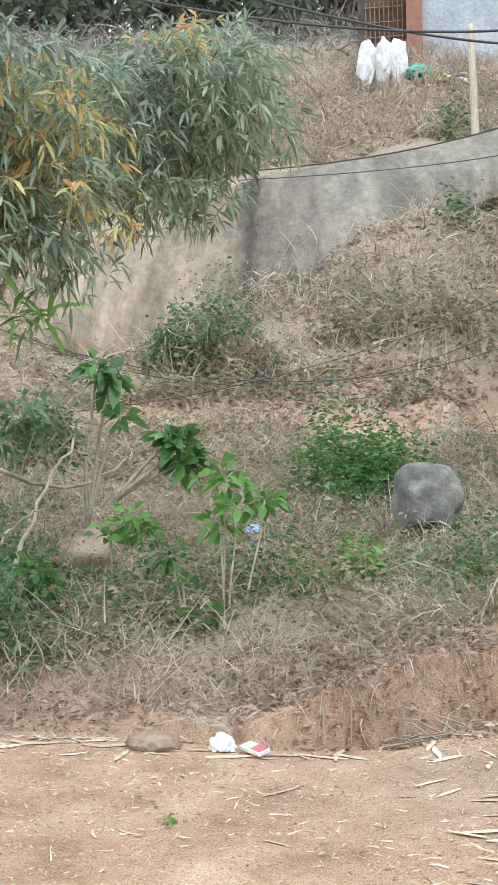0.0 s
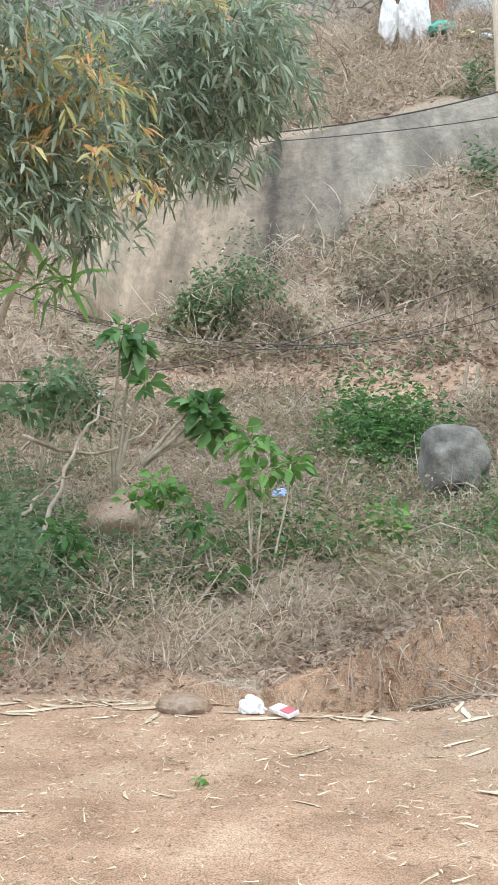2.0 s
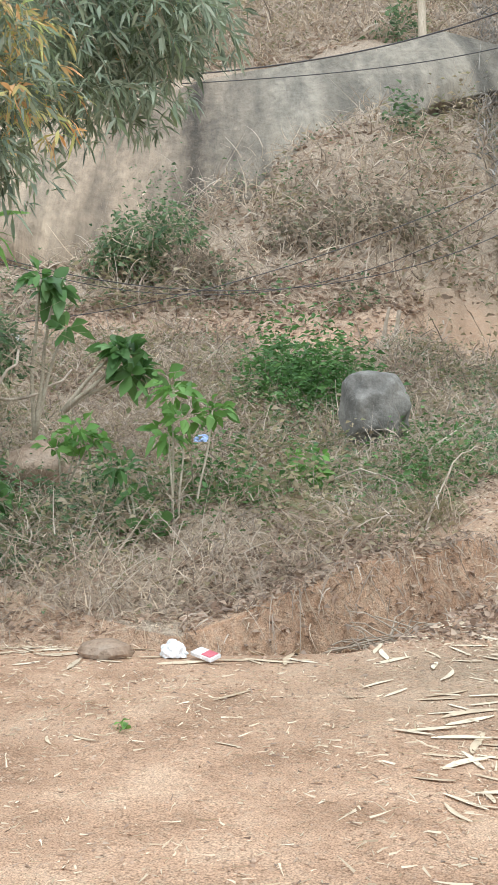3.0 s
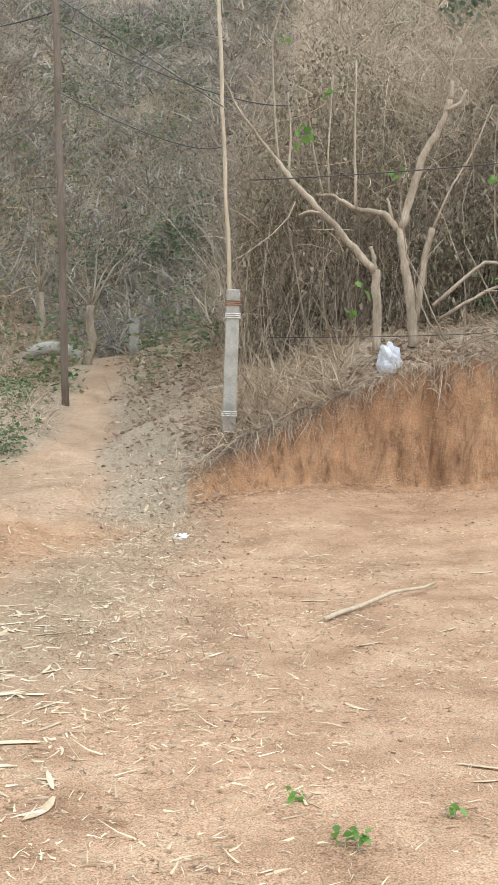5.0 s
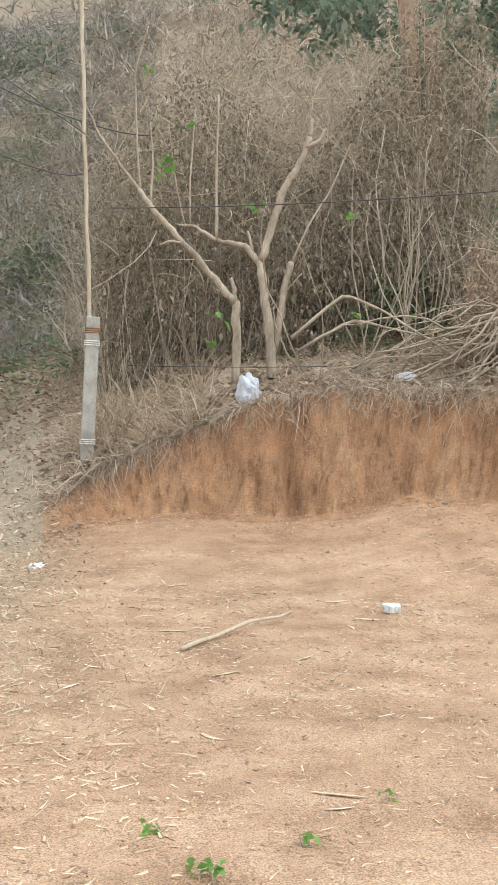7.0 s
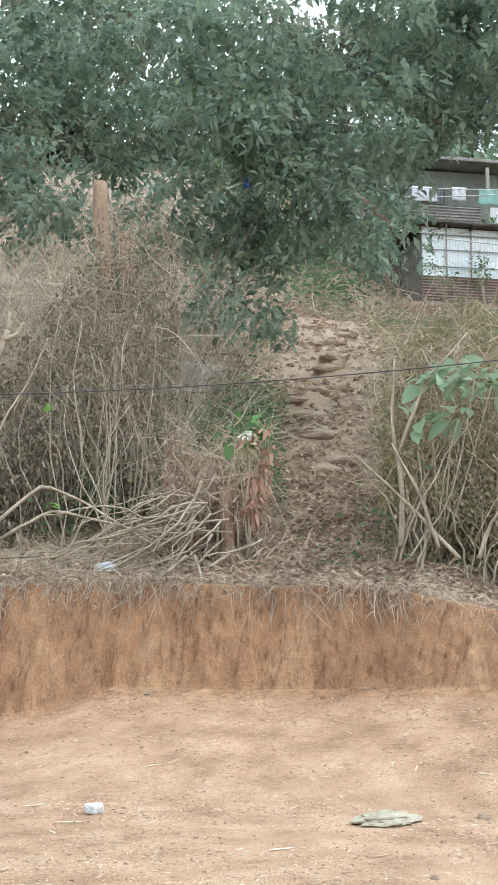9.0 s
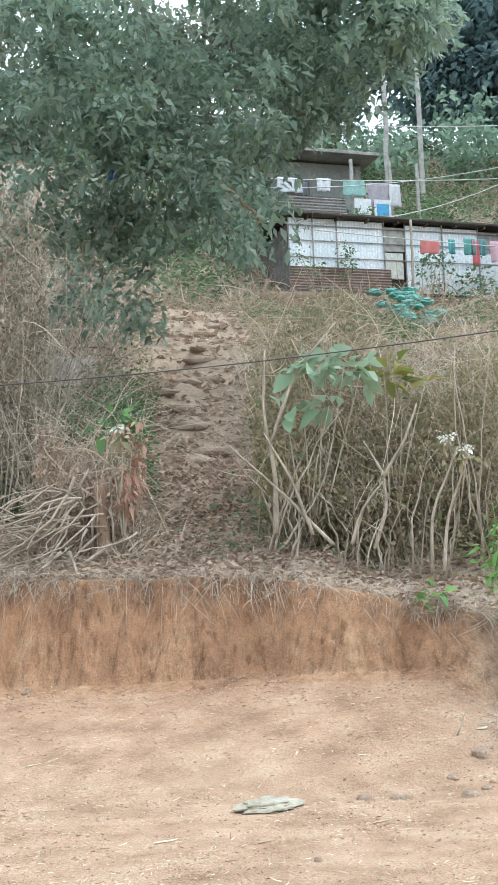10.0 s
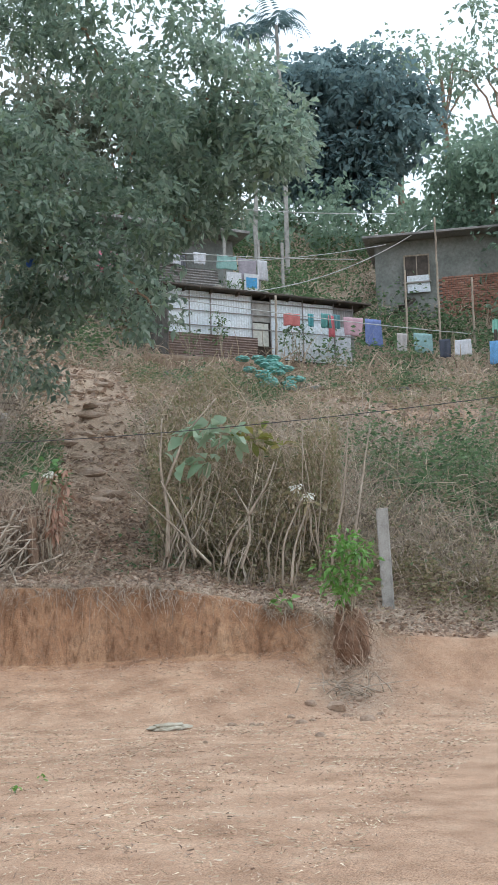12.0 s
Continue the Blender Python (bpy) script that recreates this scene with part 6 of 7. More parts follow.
hill_leaf_mat = leafy("hill_leaves", [(0.20, 0.23, 0.16), (0.26, 0.28, 0.20), (0.15, 0.18, 0.13), (0.30, 0.29, 0.22)], 0.7, 0.6, 0.2)
for a, r, lo, hi in ((-36, 50, 15, 24), (-30, 52, 17, 25), (-24, 52, 18, 25.5), (-18.6, 50, 19.5, 26), (-8, 48, 19, 26), (-2, 50, 18, 26), (4, 52, 17, 25), (10, 50, 17.5, 26), (16, 50, 18, 27), (22, 52, 18, 28), (29, 54, 18, 28), (35, 56, 19, 27)):
    far_tree("hill_tree", a, r, 14, lo - 2, hi + 1, 4.2, 80, 0.5, hill_leaf_mat, "dull green tree on the upper hillside", 16)


def areca(az, lo, hi, r):
    b = np.array(sight(az + 0.2, lo, r))
    b[2] = min(b[2], on_land(b[0], b[1])) - 0.1
    top = np.array(sight(az, hi, r)) - b
    e = thing("areca_palm", None, "slender areca palm rising behind the upper house", "palm", "palms behind the house", at=Matrix.Translation(b))
    part("trunk", tubes("trunk", [(curve((0, 0, 0), top, (0.1, 0, 0), 14, 0.02), np.linspace(0.11, 0.08, 14))], concrete_mat, 8), e)
    for k in range(9):
        a = k * 0.7
        tip = top + np.array([math.cos(a) * 1.4, math.sin(a) * 1.4, rng.uniform(-0.5, 0.7)])
        rib = curve(top, tip, (0, 0, 0.55), 16)
        side = unit(np.cross(tip - top, [0, 0, 1.0]))
        base = np.repeat(rib[2:], 2, 0)
        d = np.tile(np.stack([side, -side]), (14, 1)) + (tip - top)[None] * 0.4 - np.array([0, 0, 0.35])
        L = np.repeat(np.linspace(0.7, 0.3, 14), 2)
        # fronds share the leaf colours that carry the haze
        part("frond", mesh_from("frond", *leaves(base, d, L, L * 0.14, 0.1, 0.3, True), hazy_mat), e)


areca(42.3, 20.0, 30.0, 44)
areca(44.0, 20.0, 30.6, 44)


# ---- houses on the slope ----
H0, HU, HV = Vector((20.0, 26.25, 9.75)), Vector((0.9455, -0.3256, 0)), Vector((0.3256, 0.9455, 0))
HM = Matrix(((HU.x, HV.x, 0, H0.x), (HU.y, HV.y, 0, H0.y), (0, 0, 1, H0.z), (0, 0, 0, 1)))
tin = mottled("galvanised_tin", ((0.66, 0.72, 0.76), (0.80, 0.85, 0.88), (0.88, 0.91, 0.93)), 1.3, 14, 0.5, 0.0, 0.1, 0.004)
old_tin = mottled("weathered_tin", ((0.20, 0.19, 0.18), (0.30, 0.285, 0.27), (0.38, 0.36, 0.34)), 1.5, 12, 0.6, 0.3, 0.15, 0.004)
rusty_tin = mottled("rusty_tin", ((0.20, 0.14, 0.115), (0.29, 0.22, 0.19), (0.36, 0.29, 0.26)), 1.6, 12, 0.7, 0.2, 0.15, 0.004)
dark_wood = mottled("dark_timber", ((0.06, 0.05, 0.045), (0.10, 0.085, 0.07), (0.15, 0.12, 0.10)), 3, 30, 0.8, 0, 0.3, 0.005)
plaster = mottled("stained_plaster", ((0.17, 0.18, 0.165), (0.24, 0.25, 0.225), (0.31, 0.315, 0.29)), 0.9, 10, 0.9)
brick_mat = varied("red_brick", [(0.34, 0.17, 0.12), (0.42, 0.23, 0.17), (0.29, 0.15, 0.11), (0.46, 0.28, 0.21)], 0.9)


def corrugated(u0, u1, w0, w1, v, pitch=0.09, amp=0.003, flat=False):
    """A corrugated sheet in the house's frame, ribs upright, or level if flat."""
    n = int(((w1 - w0) if flat else (u1 - u0)) / pitch * 6)
    t = np.linspace(0, 1, n + 1)
    off = amp * np.sin(t * ((w1 - w0) if flat else (u1 - u0)) / pitch * 2 * np.pi)
    vs, fs = [], []
    for back in (0.0, 0.006):
        for s in (0, 1):
            for i in range(n + 1):
                u, w = (u0 + (u1 - u0) * s, w0 + (w1 - w0) * t[i]) if flat else (u0 + (u1 - u0) * t[i], w0 + (w1 - w0) * s)
                vs.append((u, v + off[i] + back, w))
    m = n + 1
    for i in range(n):
        fs.append((i, i + 1, m + i + 1, m + i))
        fs.append((2 * m + i, 3 * m + i, 3 * m + i + 1, 2 * m + i + 1))
        for a in (0, m):
            fs.append((a + i, 2 * m + a + i, 2 * m + a + i + 1, a + i + 1))
    return mesh_from("sheet", vs, fs, None)


shed = thing("tin_house", None, "single-storey house of pale corrugated tin sheets", "house", at=HM)
for u0, u1, w0, w1, mt in ((0.0, 1.5, 0.95, 2.45, tin), (1.5, 3.0, 0.95, 2.43, tin), (3.7, 4.9, 0.3, 2.38, tin), (4.9, 6.1, 0.28, 2.35, tin), (6.1, 6.85, 0.3, 2.3, old_tin)):
    part("wall_sheet", corrugated(u0, u1, w0, w1, 0.0), shed, mat=mt)
part("lower_sheet", corrugated(-0.02, 3.15, 0.12, 0.95, -0.12, 0.085, 0.018, True), shed, "rusty level-ribbed sheet", rusty_tin)
part("shutter", boxed((3.02, 0.0, 1.55), (3.68, 0.05, 2.3), 0.01), shed, "grey shutter", concrete_mat)
part("panel", boxed((3.02, -0.03, 0.7), (3.6, 0.02, 1.5), 0.01), shed, "pale board", plain("pale_board", (0.62, 0.62, 0.55), 0.7))
part("door", boxed((6.15, -0.03, 0.2), (6.75, 0.02, 1.6), 0.012), shed, "pale tin door", plain("door_tin", (0.66, 0.68, 0.70), 0.5, 0.2))
end_wall = part("end_wall", corrugated(0, 3.2, 0.0, 2.35, 0.0), shed, "dark woven end wall", mottled("dark_matting", ((0.10, 0.095, 0.085), (0.16, 0.15, 0.135), (0.22, 0.21, 0.19)), 3, 30))
end_wall.matrix_basis = pose(-0.02, 3.2, -0.1, 0, 0, -90)
# solid fill added behind the sheets; dark colour stands for the unlit inside
part("inner_fill", boxed((0, 0.08, -0.2), (6.9, 3.2, 2.3)), shed, mat=dark_wood)
for w in (1.25, 1.75, 2.2):
    part("rail", boxed((-0.03, -0.06, w), (6.9, -0.03, w + 0.03), 0.006), shed, mat=old_tin)
for u in (0.0, 0.75, 1.5, 3.0, 3.68, 4.9, 6.1, 6.85):
    part("stud", boxed((u - 0.02, -0.055, 0.1), (u + 0.02, -0.025, 2.45), 0.006), shed, mat=old_tin)
roof = part("roof", boxed((-0.7, -0.28, 2.5), (7.4, 3.4, 2.56), 0.01, pose(0, 0, 0, 2.5, 0.8, 0)), shed, mat=dark_wood)
for u in np.linspace(-0.4, 7.2, 9):
    part("rafter", boxed((u - 0.035, -0.25, 2.4 - 0.012 * u), (u + 0.035, 0.1, 2.49 - 0.012 * u), 0.006), roof, mat=dark_wood)
bm = bmesh.new()
yard = thing("house_terrace", None, "earth and stone terrace under the tin house", "terrace", kind="structure", at=HM)
part("bank", boxed((-1.0, -0.45, -1.6), (8.4, 3.6, 0.12), 0.12), yard, mat=soil_rock_mat)

upper = thing("upper_house", None, "stained plaster house with a railed veranda", "house", at=HM)
part("wall", boxed((-1.4, 6.2, 2.4), (4.9, 9.5, 6.6)), upper, mat=plaster)
part("base_wall", boxed((-3.0, 3.6, -0.5), (6.2, 6.2, 3.55), 0.03), upper, "mossy retaining wall", mottled("mossy_wall", ((0.12, 0.125, 0.10), (0.20, 0.20, 0.165), (0.28, 0.27, 0.23)), 1.2, 12))
part("roof", boxed((-1.6, 5.4, 6.55), (5.2, 10, 6.67), 0.02, pose(0, 0, 0, 1.5, 0.5, 0)), upper, mat=old_tin)
# no opening here: a dark panel on the wall gives the doorway's shade
part("doorway", boxed((1.9, 6.1, 3.7), (2.9, 6.19, 5.9), 0.01), upper, "dark panel standing for an unlit open doorway", dark_wood)
part("curtain", boxed((2.45, 6.05, 3.8), (2.85, 6.095, 5.2), 0.01), upper, "grey curtain", plain("grey_cloth", (0.4, 0.4, 0.42), 0.9))
for u0, u1 in ((0.9, 3.3),):
    part("railing_sheet", corrugated(u0, u1, 3.45, 4.5, 3.75, 0.1, 0.018, True), upper, "level-ribbed grey sheet", old_tin)
for u in (-2.6, -1.2, 0.2, 3.6, 5.0, 6.0):
    part("veranda_post", boxed((u - 0.05, 3.8, 3.5), (u + 0.05, 3.9, 5.9), 0.01), upper, mat=concrete_mat)
part("parapet", boxed((-3.0, 3.62, 3.55), (6.2, 3.8, 3.75), 0.02), upper, mat=plaster)

ledge_mat = mottled("ledge_stone", ((0.20, 0.19, 0.165), (0.32, 0.30, 0.26), (0.42, 0.40, 0.35)), 2, 20, 0.95, 0, 0.6, 0.02)
for k in range(34):
    at = HM @ Vector((-2.8 + 0.27 * k, 3.5 + rng.normal(0, 0.05), 3.62 + rng.uniform(-0.05, 0.1)))
    boulder("ledge_stone", at, (rng.uniform(0.22, 0.42), 0.3, rng.uniform(0.16, 0.3)), "mossy rubble stone on the retaining wall ledge", ledge_mat, seed=k + 80, turn=k * 31, cuts=2, cat="stone", blocky=True)

B0 = P(49.1, 15.4, 41)
BM = Matrix(((0.6, 0.8, 0, B0[0]), (-0.8, 0.6, 0, B0[1]), (0, 0, 1, B0[2]), (0, 0, 0, 1)))
bh = thing("brick_house", None, "part-plastered brick house with a timber stair", "house", at=BM)
part("wall", boxed((0, 0.14, -1.5), (6.6, 5, 3.4)), bh, mat=plaster)
part("roof", boxed((-0.4, -0.5, 3.4), (7.0, 5.4, 3.5), 0.02, pose(0, 0, 0, 4, 0, 0)), bh, mat=old_tin)
win = part("window", boxed((1.2, 0.04, 1.7), (2.1, 0.13, 2.7), 0.01), bh, "dark shuttered window", dark_wood)
for lo, hi in (((1.14, 0.0, 1.64), (1.2, 0.12, 2.76)), ((2.1, 0.0, 1.64), (2.16, 0.12, 2.76)), ((1.2, 0.0, 2.7), (2.1, 0.12, 2.76)), ((1.63, 0.01, 1.9), (1.67, 0.038, 2.7))):
    part("frame_bar", boxed(lo, hi, 0.006), win, mat=bark_mat)
part("sill", boxed((1.1, -0.08, 1.58), (2.2, 0.12, 1.64), 0.008), win, mat=concrete_mat)
part("sheet", boxed((1.25, 0.0, 1.2), (2.15, 0.03, 1.9), 0.01), bh, "pale tin sheet", tin)
part("foundation", boxed((-0.3, -0.6, -2.5), (7.5, 0.1, -0.4), 0.05), bh, mat=mottled("dusty_brickwork", ((0.28, 0.19, 0.15), (0.36, 0.26, 0.21), (0.42, 0.33, 0.28)), 1.5, 14))
stair = part("stair", boxed((-0.3, -0.8, -0.62), (1.6, -0.72, -0.5), 0.01, pose(0, 0, 0.1, 0, -42, 0)), bh, "timber stair", dark_wood)
for k in range(7):
    part("stair_tread", boxed((-0.2 + 0.22 * k, -0.75, -0.5 + 0.2 * k), (0.12 + 0.22 * k, -0.1, -0.45 + 0.2 * k), 0.01), stair, mat=dark_wood)
brick_me = bpy.data.meshes.new("brick")
bm = boxed((-0.115, -0.05, -0.036), (0.115, 0.05, 0.036), 0.006)
bm.to_mesh(brick_me)
bm.free()
brick_me.materials.append(brick_mat)
for row in range(24):
    for c in range(12):
        ob = new("brick", brick_me)
        ob.parent = bh
        ob.location = (2.6 + c * 0.25 + 0.125 * (row % 2), 0.09 + rng.normal(0, 0.004), -0.3 + row * 0.088)

# building at the top of the rock slope
C0 = P(-15.6, 18.9, 38)
cb = thing("hill_house", None, "grey rendered house with brick pillar above the slope", "house", at=Matrix(((0.97, -0.26, 0, C0[0]), (0.26, 0.97, 0, C0[1]), (0, 0, 1, C0[2]), (0, 0, 0, 1))))
part("wall", boxed((0.4, 0.3, -1), (6, 4, 5)), cb, mat=mottled("blue_grey_render", ((0.36, 0.39, 0.42), (0.46, 0.49, 0.52), (0.54, 0.57, 0.6)), 1.0, 12))
part("pillar", boxed((-0.1, 0.0, -1), (0.42, 0.5, 5), 0.02), cb, "red brick pillar", brick_mat)
part("side_wall", boxed((-1.7, 0.6, -1), (-0.1, 4, 5)), cb, mat=dark_wood)
for k in range(9):
    part("grille_bar", boxed((-1.45 + k * 0.15, 0.5, 0.6), (-1.42 + k * 0.15, 0.54, 2.4)), cb, mat=rust_mat)
for k in range(4):
    part("grille_rail", boxed((-1.5, 0.49, 0.7 + k * 0.5), (-0.2, 0.53, 0.73 + k * 0.5)), cb, mat=rust_mat)
sack_mat = mottled("woven_sack", ((0.66, 0.66, 0.65), (0.76, 0.76, 0.75), (0.82, 0.82, 0.81)), 6, 60, 0.7)
for az, tilt, k in ((-17.7, 6, 1), (-16.9, -3, 2), (-16.2, 2, 3)):
    s = crumpled("white_sack", P(az, 19.1, 34), (0.56, 0.45, 1.15), sack_mat, "full white woven sack standing on the slope", "sack", k * 3, flat=0.5)
    s.rotation_euler = (0, radians(tilt), k)
    tagged(s, group="sacks above the rock")
crumpled("green_tarp", P(-15.3, 18.5, 34), (0.9, 0.5, 0.5), plain("green_tarp", (0.12, 0.42, 0.33), 0.5, 0, 0.3), "crumpled green tarpaulin on the slope", "tarpaulin", 21)
for az, el, col, nm in ((-14.7, 17.8, (0.75, 0.76, 0.77), "white"), (-14.0, 18.2, (0.72, 0.68, 0.40), "yellowish"), (-13.2, 18.0, (0.6, 0.62, 0.64), "grey"), (-16.3, 16.3, (0.74, 0.74, 0.74), "white")):
    crumpled("plastic_scrap", P(az, el, 33.5), (0.4, 0.3, 0.28), plain(nm + "_scrap", col, 0.5), nm + " plastic scrap on the slope", "litter", az)
crumpled("blue_scrap", P(-12.0, 13.8, 27.6), (0.45, 0.3, 0.25), plain("navy_plastic", (0.05, 0.07, 0.13), 0.5), "dark blue plastic scrap on the slope", "litter", 31)

# green sandbags and rubble on the terrace bank
bag_mat = plain("green_sandbag", (0.17, 0.36, 0.31), 0.7, 0, 0.4, 4)
for k in range(26):
    c = sight(rng.uniform(42.0, 44.6), 0, 31.2)
    row = k % 9
    at = P(41.2 + rng.uniform(0, 2.2) + row * 0.22, 14.1 - row * 0.2, 31.2 - row * 0.2)
    s = crumpled("sandbag", at, (0.42, 0.3, 0.16), bag_mat, "faded green sandbag in the terrace bank", "sandbag", k, 3, 0.5)
    tagged(s, group="sandbags below the tin house")
for k in range(40):
    a = rng.uniform(36.5, 56)
    boulder("rubble", spot(a, rng.uniform(29.5, 31), 0.03), (rng.uniform(0.2, 0.5), 0.3, rng.uniform(0.12, 0.28)), "rubble stone on the slope below the houses", [soil_rock_mat, granite_mat][k % 2], seed=k, turn=k * 37, cuts=2, cat="stone")
for k in range(16):
    boulder("step_stone", spot(32.6 + 0.5 * math.sin(k * 2.1) + rng.normal(0, 0.8), 17 + k * 0.85, 0.0), (0.7, 0.3, 0.18), "earth and stone step on the trail", soil_rock_mat, seed=k + 50, turn=-33 + rng.normal(0, 15), cuts=2, cat="step")


# ---- laundry ----
def cloth(p, wide, high, colour, label, along, seed):
    """A hung cloth: wavy, thick, doubled over its line."""
    nx, nz = 10, 9
    a = Vector(along).normalized()
    out = Vector((-a.y, a.x, 0))
    vs, fs = [], []
    for layer in (0, 1):
        for i in range(nx):
            for j in range(nz):
                s, t = i / (nx - 1) - 0.5, j / (nz - 1)
                q = Vector(p) + a * (s * wide * (1 - 0.12 * t * math.sin(seed))) + Vector((0, 0, -t * high * (0.97 + 0.03 * math.sin(i * 1.1 + seed)))) + out * (0.04 * math.sin(i * 1.3 + seed + t) * (0.3 + t) + 0.02 * layer)
                vs.append(tuple(q - Vector(p)))
    m = nx * nz
    for i in range(nx - 1):
        for j in range(nz - 1):
            k = i * nz + j
            fs.append((k, k + 1, k + nz + 1, k + nz))
            fs.append((m + k, m + k + nz, m + k + nz + 1, m + k + 1))
    for i in range(nx - 1):
        fs.append((i * nz, (i + 1) * nz, m + (i + 1) * nz, m + i * nz))
        fs.append((i * nz + nz - 1, m + i * nz + nz - 1, m + (i + 1) * nz + nz - 1, (i + 1) * nz + nz - 1))
    return thing("hung_cloth", mesh_from("hung_cloth", vs, fs, plain("cloth", colour, 0.9, 0, 0.15), True), label, "laundry", "laundry on the lines", at=Matrix.Translation(p))


def hang(u, v, w, wide, high, colour, label):
    faded = tuple(0.72 * c + 0.10 for c in colour)
    cloth(HM @ Vector((u, v, w)), wide, high, faded, label, HU, u * 3.3)


for row in ((-1.3, 3.4, 4.7, 0.35, 0.9, (0.66, 0.16, 0.24), "crimson cloth on a clothes line"), (-0.9, 3.4, 4.8, 0.45, 0.9, (0.72, 0.36, 0.42), "pink cloth on a clothes line"),
            (1.25, 3.4, 4.95, 0.8, 0.5, (0.72, 0.74, 0.80), "white cloth on a clothes line"), (1.75, 3.4, 4.85, 0.25, 0.5, (0.08, 0.08, 0.1), "dark garment on a clothes line"),
            (2.45, 3.4, 5.0, 0.5, 0.45, (0.76, 0.77, 0.8), "white shirt on a clothes line"), (3.5, 3.4, 5.0, 0.75, 0.55, (0.28, 0.52, 0.46), "sea-green cloth on a clothes line"),
            (4.35, 3.4, 4.95, 0.75, 0.95, (0.38, 0.34, 0.38), "grey-mauve cloth on a clothes line"), (4.95, 3.4, 4.95, 0.4, 0.8, (0.70, 0.70, 0.72), "white towel on a clothes line")):
    hang(*row)
for row in ((3.9, -1.3, 1.55, 0.6, 0.42, (0.62, 0.14, 0.12), "red cloth on a clothes line"), (4.6, -1.3, 1.6, 0.22, 0.45, (0.03, 0.34, 0.36), "teal cloth on a clothes line"),
            (5.15, -1.3, 1.65, 0.35, 0.5, (0.05, 0.30, 0.27), "green garment on a clothes line"), (5.35, -1.3, 1.6, 0.2, 0.75, (0.66, 0.12, 0.15), "red striped garment on a clothes line"), (5.55, -1.3, 1.65, 0.25, 0.5, (0.04, 0.22, 0.24), "dark green garment on a clothes line"),
            (6.2, -1.3, 1.6, 0.75, 0.65, (0.62, 0.36, 0.42), "pink garment on a clothes line"), (6.95, -1.3, 1.6, 0.62, 0.95, (0.12, 0.19, 0.50), "blue checked cloth on a clothes line"),
            (7.9, -1.6, 1.1, 0.4, 0.7, (0.55, 0.50, 0.47), "pale brown cloth on a clothes line"), (8.6, -1.8, 1.1, 0.75, 0.7, (0.28, 0.48, 0.47), "pale teal cloth on a clothes line")):
    hang(*row)
for az, el, wd, hg, col, lb in ((53.0, 14.6, 0.35, 0.6, (0.09, 0.10, 0.13), "dark garment on a fence line"), (54.0, 14.5, 0.5, 0.5, (0.70, 0.71, 0.74), "white cloth on a fence line"), (55.9, 14.3, 0.5, 0.75, (0.20, 0.42, 0.72), "light blue garment on a fence line")):
    cloth(Vector(P(az, el, 32)), wd, hg, col, lb, (0.6, -0.8, 0), az)
for u, v, w, col in ((3.75, 3.3, 4.0, (0.7, 0.71, 0.72)), (4.45, 3.3, 4.0, (0.12, 0.36, 0.62))):
    fr = thing("framed_mat", None, "small hung mat with pale border", "mat", at=HM @ Matrix.Translation((u, v, w)))
    part("border", boxed((-0.3, 0, -0.35), (0.3, 0.03, 0.35), 0.01), fr, mat=plain("mat_border", (0.68, 0.69, 0.70), 0.8))
    part("centre", boxed((-0.22, -0.006, -0.2), (0.22, -0.002, 0.2)), fr, mat=plain("mat_centre", col, 0.8))
line_mat = plain("pale_cord", (0.55, 0.55, 0.53), 0.7)
for a, c, sag in (((-6, 3.4, 4.9), (9, 3.4, 5.4), -0.25), ((-5, 3.0, 4.55), (9.5, 2, 5.6), -0.7), ((0, -1.3, 1.7), (10.5, -1.9, 1.2), -0.08), ((-6, 1.5, 6.2), (10, 2.0, 6.9), -0.4), ((-2, -1, 2.0), (12, 3, 7.0), -1.2)):
    path = curve(HM @ Vector(a), HM @ Vector(c), (0, 0, sag), 24)
    thing("clothes_line", tubes("clothes_line", [(path, 0.016)], line_mat, 5), "pale cord strung between the houses", "cord", "clothes lines")
for u, v, h in ((8.2, -1.4, 2.6), (9.4, -1.6, 4.5), (10.6, -1.9, 2.0), (12.2, -2.2, 1.8), (3.3, -1.25, 1.9)):
    b = HM @ Vector((u, v, 0))
    b.z = on_land(b.x, b.y)
    pole("line_pole", tuple(b - Vector((0, 0, 0.2))), tuple(b + Vector((0.06, 0, h + 0.8))), 0.045, 0.035, bark_mat, "rough wooden clothes-line pole")
G0 = P(55.6, 14.4, 33)
hut = thing("green_roof_hut", None, "low hut with a green corrugated roof", "hut", at=Matrix(((0.57, 0.82, 0, G0[0]), (-0.82, 0.57, 0, G0[1]), (0, 0, 1, G0[2]), (0, 0, 0, 1))))
hut_roof = part("roof", corrugated(0, 3.2, 0, 1.2, 0.0, 0.12, 0.02), hut, mat=plain("green_roof_paint", (0.13, 0.30, 0.22), 0.6))
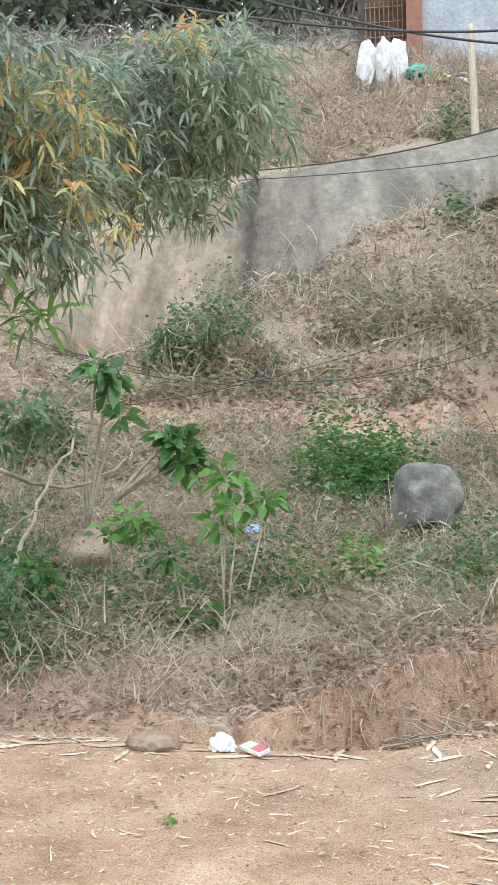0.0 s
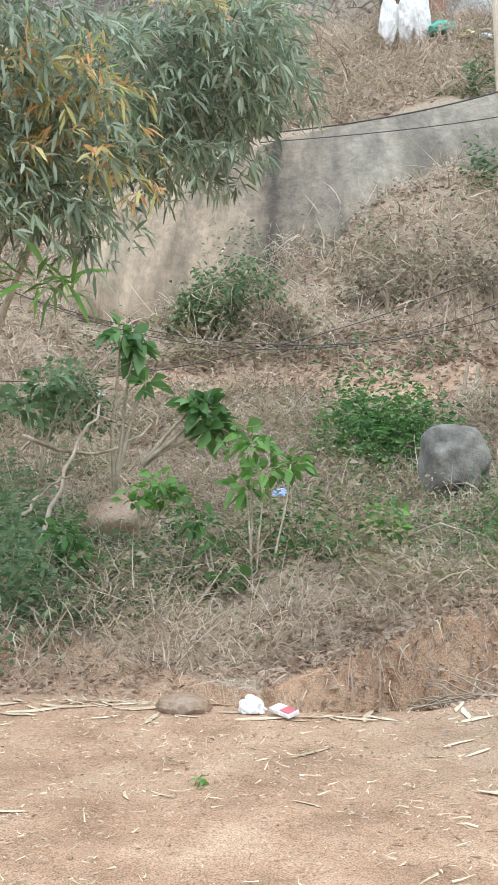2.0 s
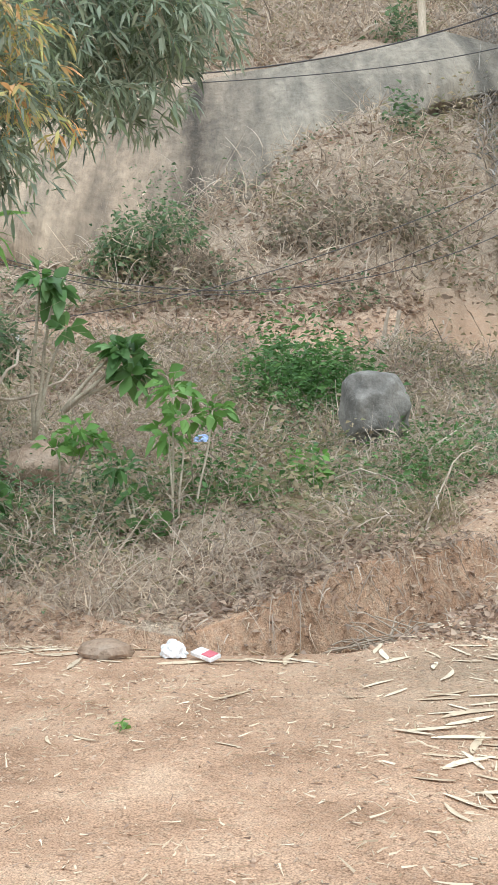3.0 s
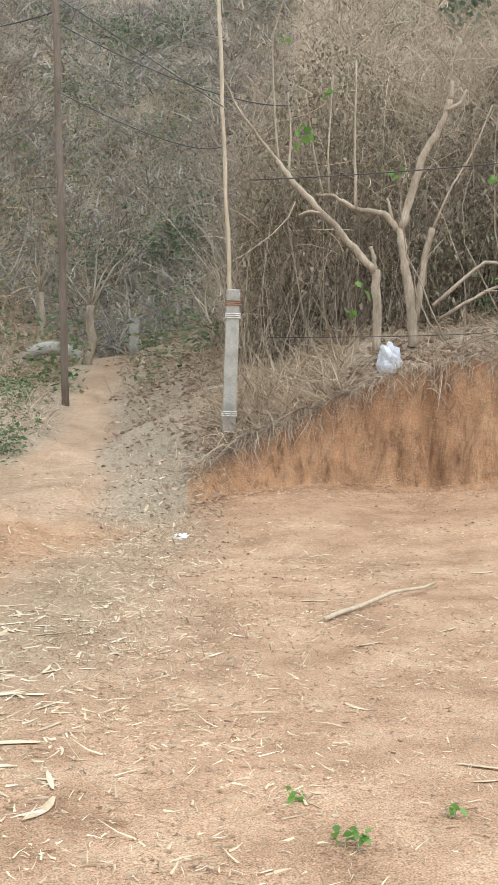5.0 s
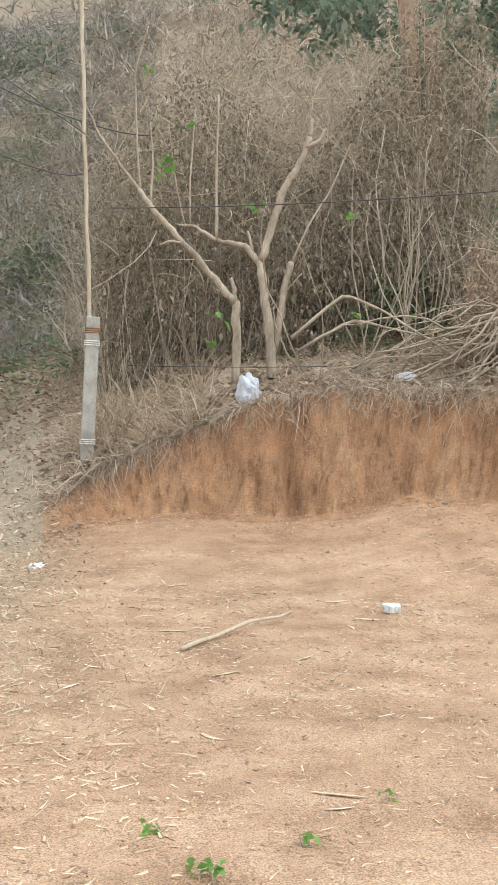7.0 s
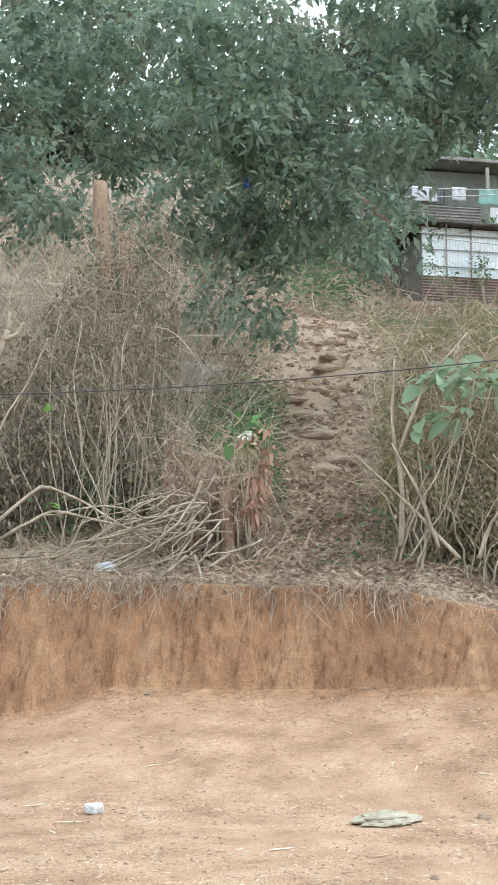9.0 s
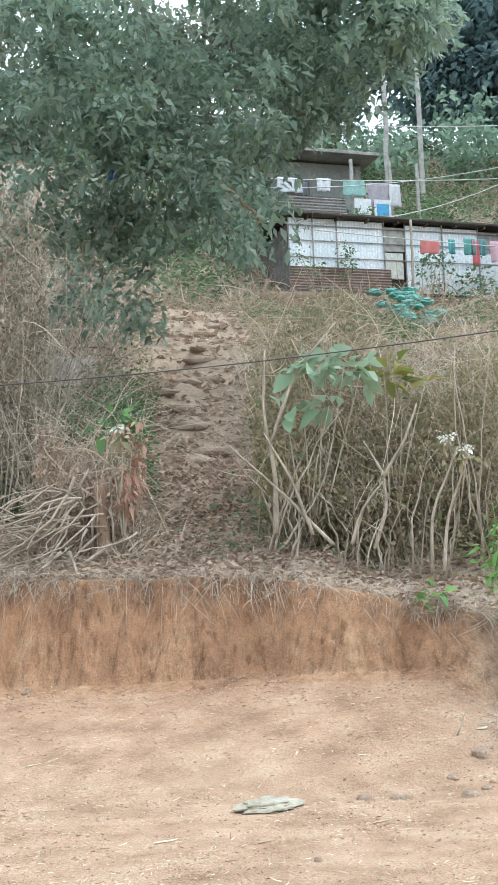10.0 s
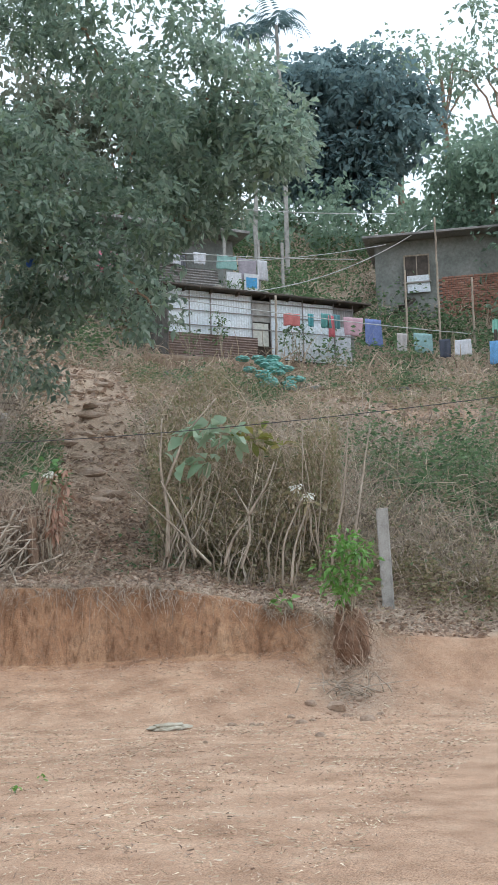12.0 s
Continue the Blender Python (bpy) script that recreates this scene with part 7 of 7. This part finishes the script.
hut_roof.matrix_basis = pose(0, 0, 0.2, -55, 0, 0)
part("wall", boxed((0.3, 0.5, -1.6), (3.0, 2.4, 0.6)), hut, mat=dark_wood)
for u in (0.1, 1.6, 3.0):
    part("post", boxed((u - 0.05, 0, -1.6), (u + 0.05, 0.1, 0.3), 0.01), hut, mat=dark_wood)
# low block wall and shrubs beside the trail
lw = thing("block_wall", None, "low whitewashed wall behind the shrubs", "wall", at=Matrix.Translation(P(26.4, 10.6, 23)))
part("body", boxed((-1.0, 0, -0.9), (1.5, 0.2, 0.35), 0.02), lw, mat=mottled("pale_blocks", ((0.40, 0.38, 0.36), (0.52, 0.50, 0.47), (0.60, 0.58, 0.55)), 3, 30))
for u, w in ((0.5, 0.4), (1.6, 0.5), (4.2, 0.3), (4.4, 0.5)):
    b = HM @ Vector((u * 1.0, -0.7, 0.1))
    sapling(tuple(b), [(b.x + rng.normal(0, 0.25), b.y, b.z + rng.uniform(0.5, 1.3), 1.3) for _ in range(5)], "thin shrub in front of the tin house", 0.14, dull_green_mat, 0.012, 0.5, "shrub", 14, 0.28)
crumpled("blue_cloth", P(28.6, 20.2, 19.5), (0.2, 0.15, 0.26), plain("bright_blue_cloth", (0.10, 0.20, 0.60), 0.8), "bright blue cloth caught in the tree", "cloth", 41, flat=0.5)

# leaves in front of the upper house and over its retaining wall
veil = [(HM @ Vector((rng.uniform(-3.5, 6.5), rng.uniform(2.9, 3.6), rng.uniform(2.6, 3.9))), rng.uniform(0.25, 0.5)) for _ in range(34)]
thing("wall_creeper", mesh_from("wall_creeper", *crown_leaves(veil, 12, 0.16, 0.5, 0.4, 6), dull_green_mat), "green creeper over the retaining wall", "creeper", kind="stuff")
# scrub looks hazy through its pale leaf colour alone
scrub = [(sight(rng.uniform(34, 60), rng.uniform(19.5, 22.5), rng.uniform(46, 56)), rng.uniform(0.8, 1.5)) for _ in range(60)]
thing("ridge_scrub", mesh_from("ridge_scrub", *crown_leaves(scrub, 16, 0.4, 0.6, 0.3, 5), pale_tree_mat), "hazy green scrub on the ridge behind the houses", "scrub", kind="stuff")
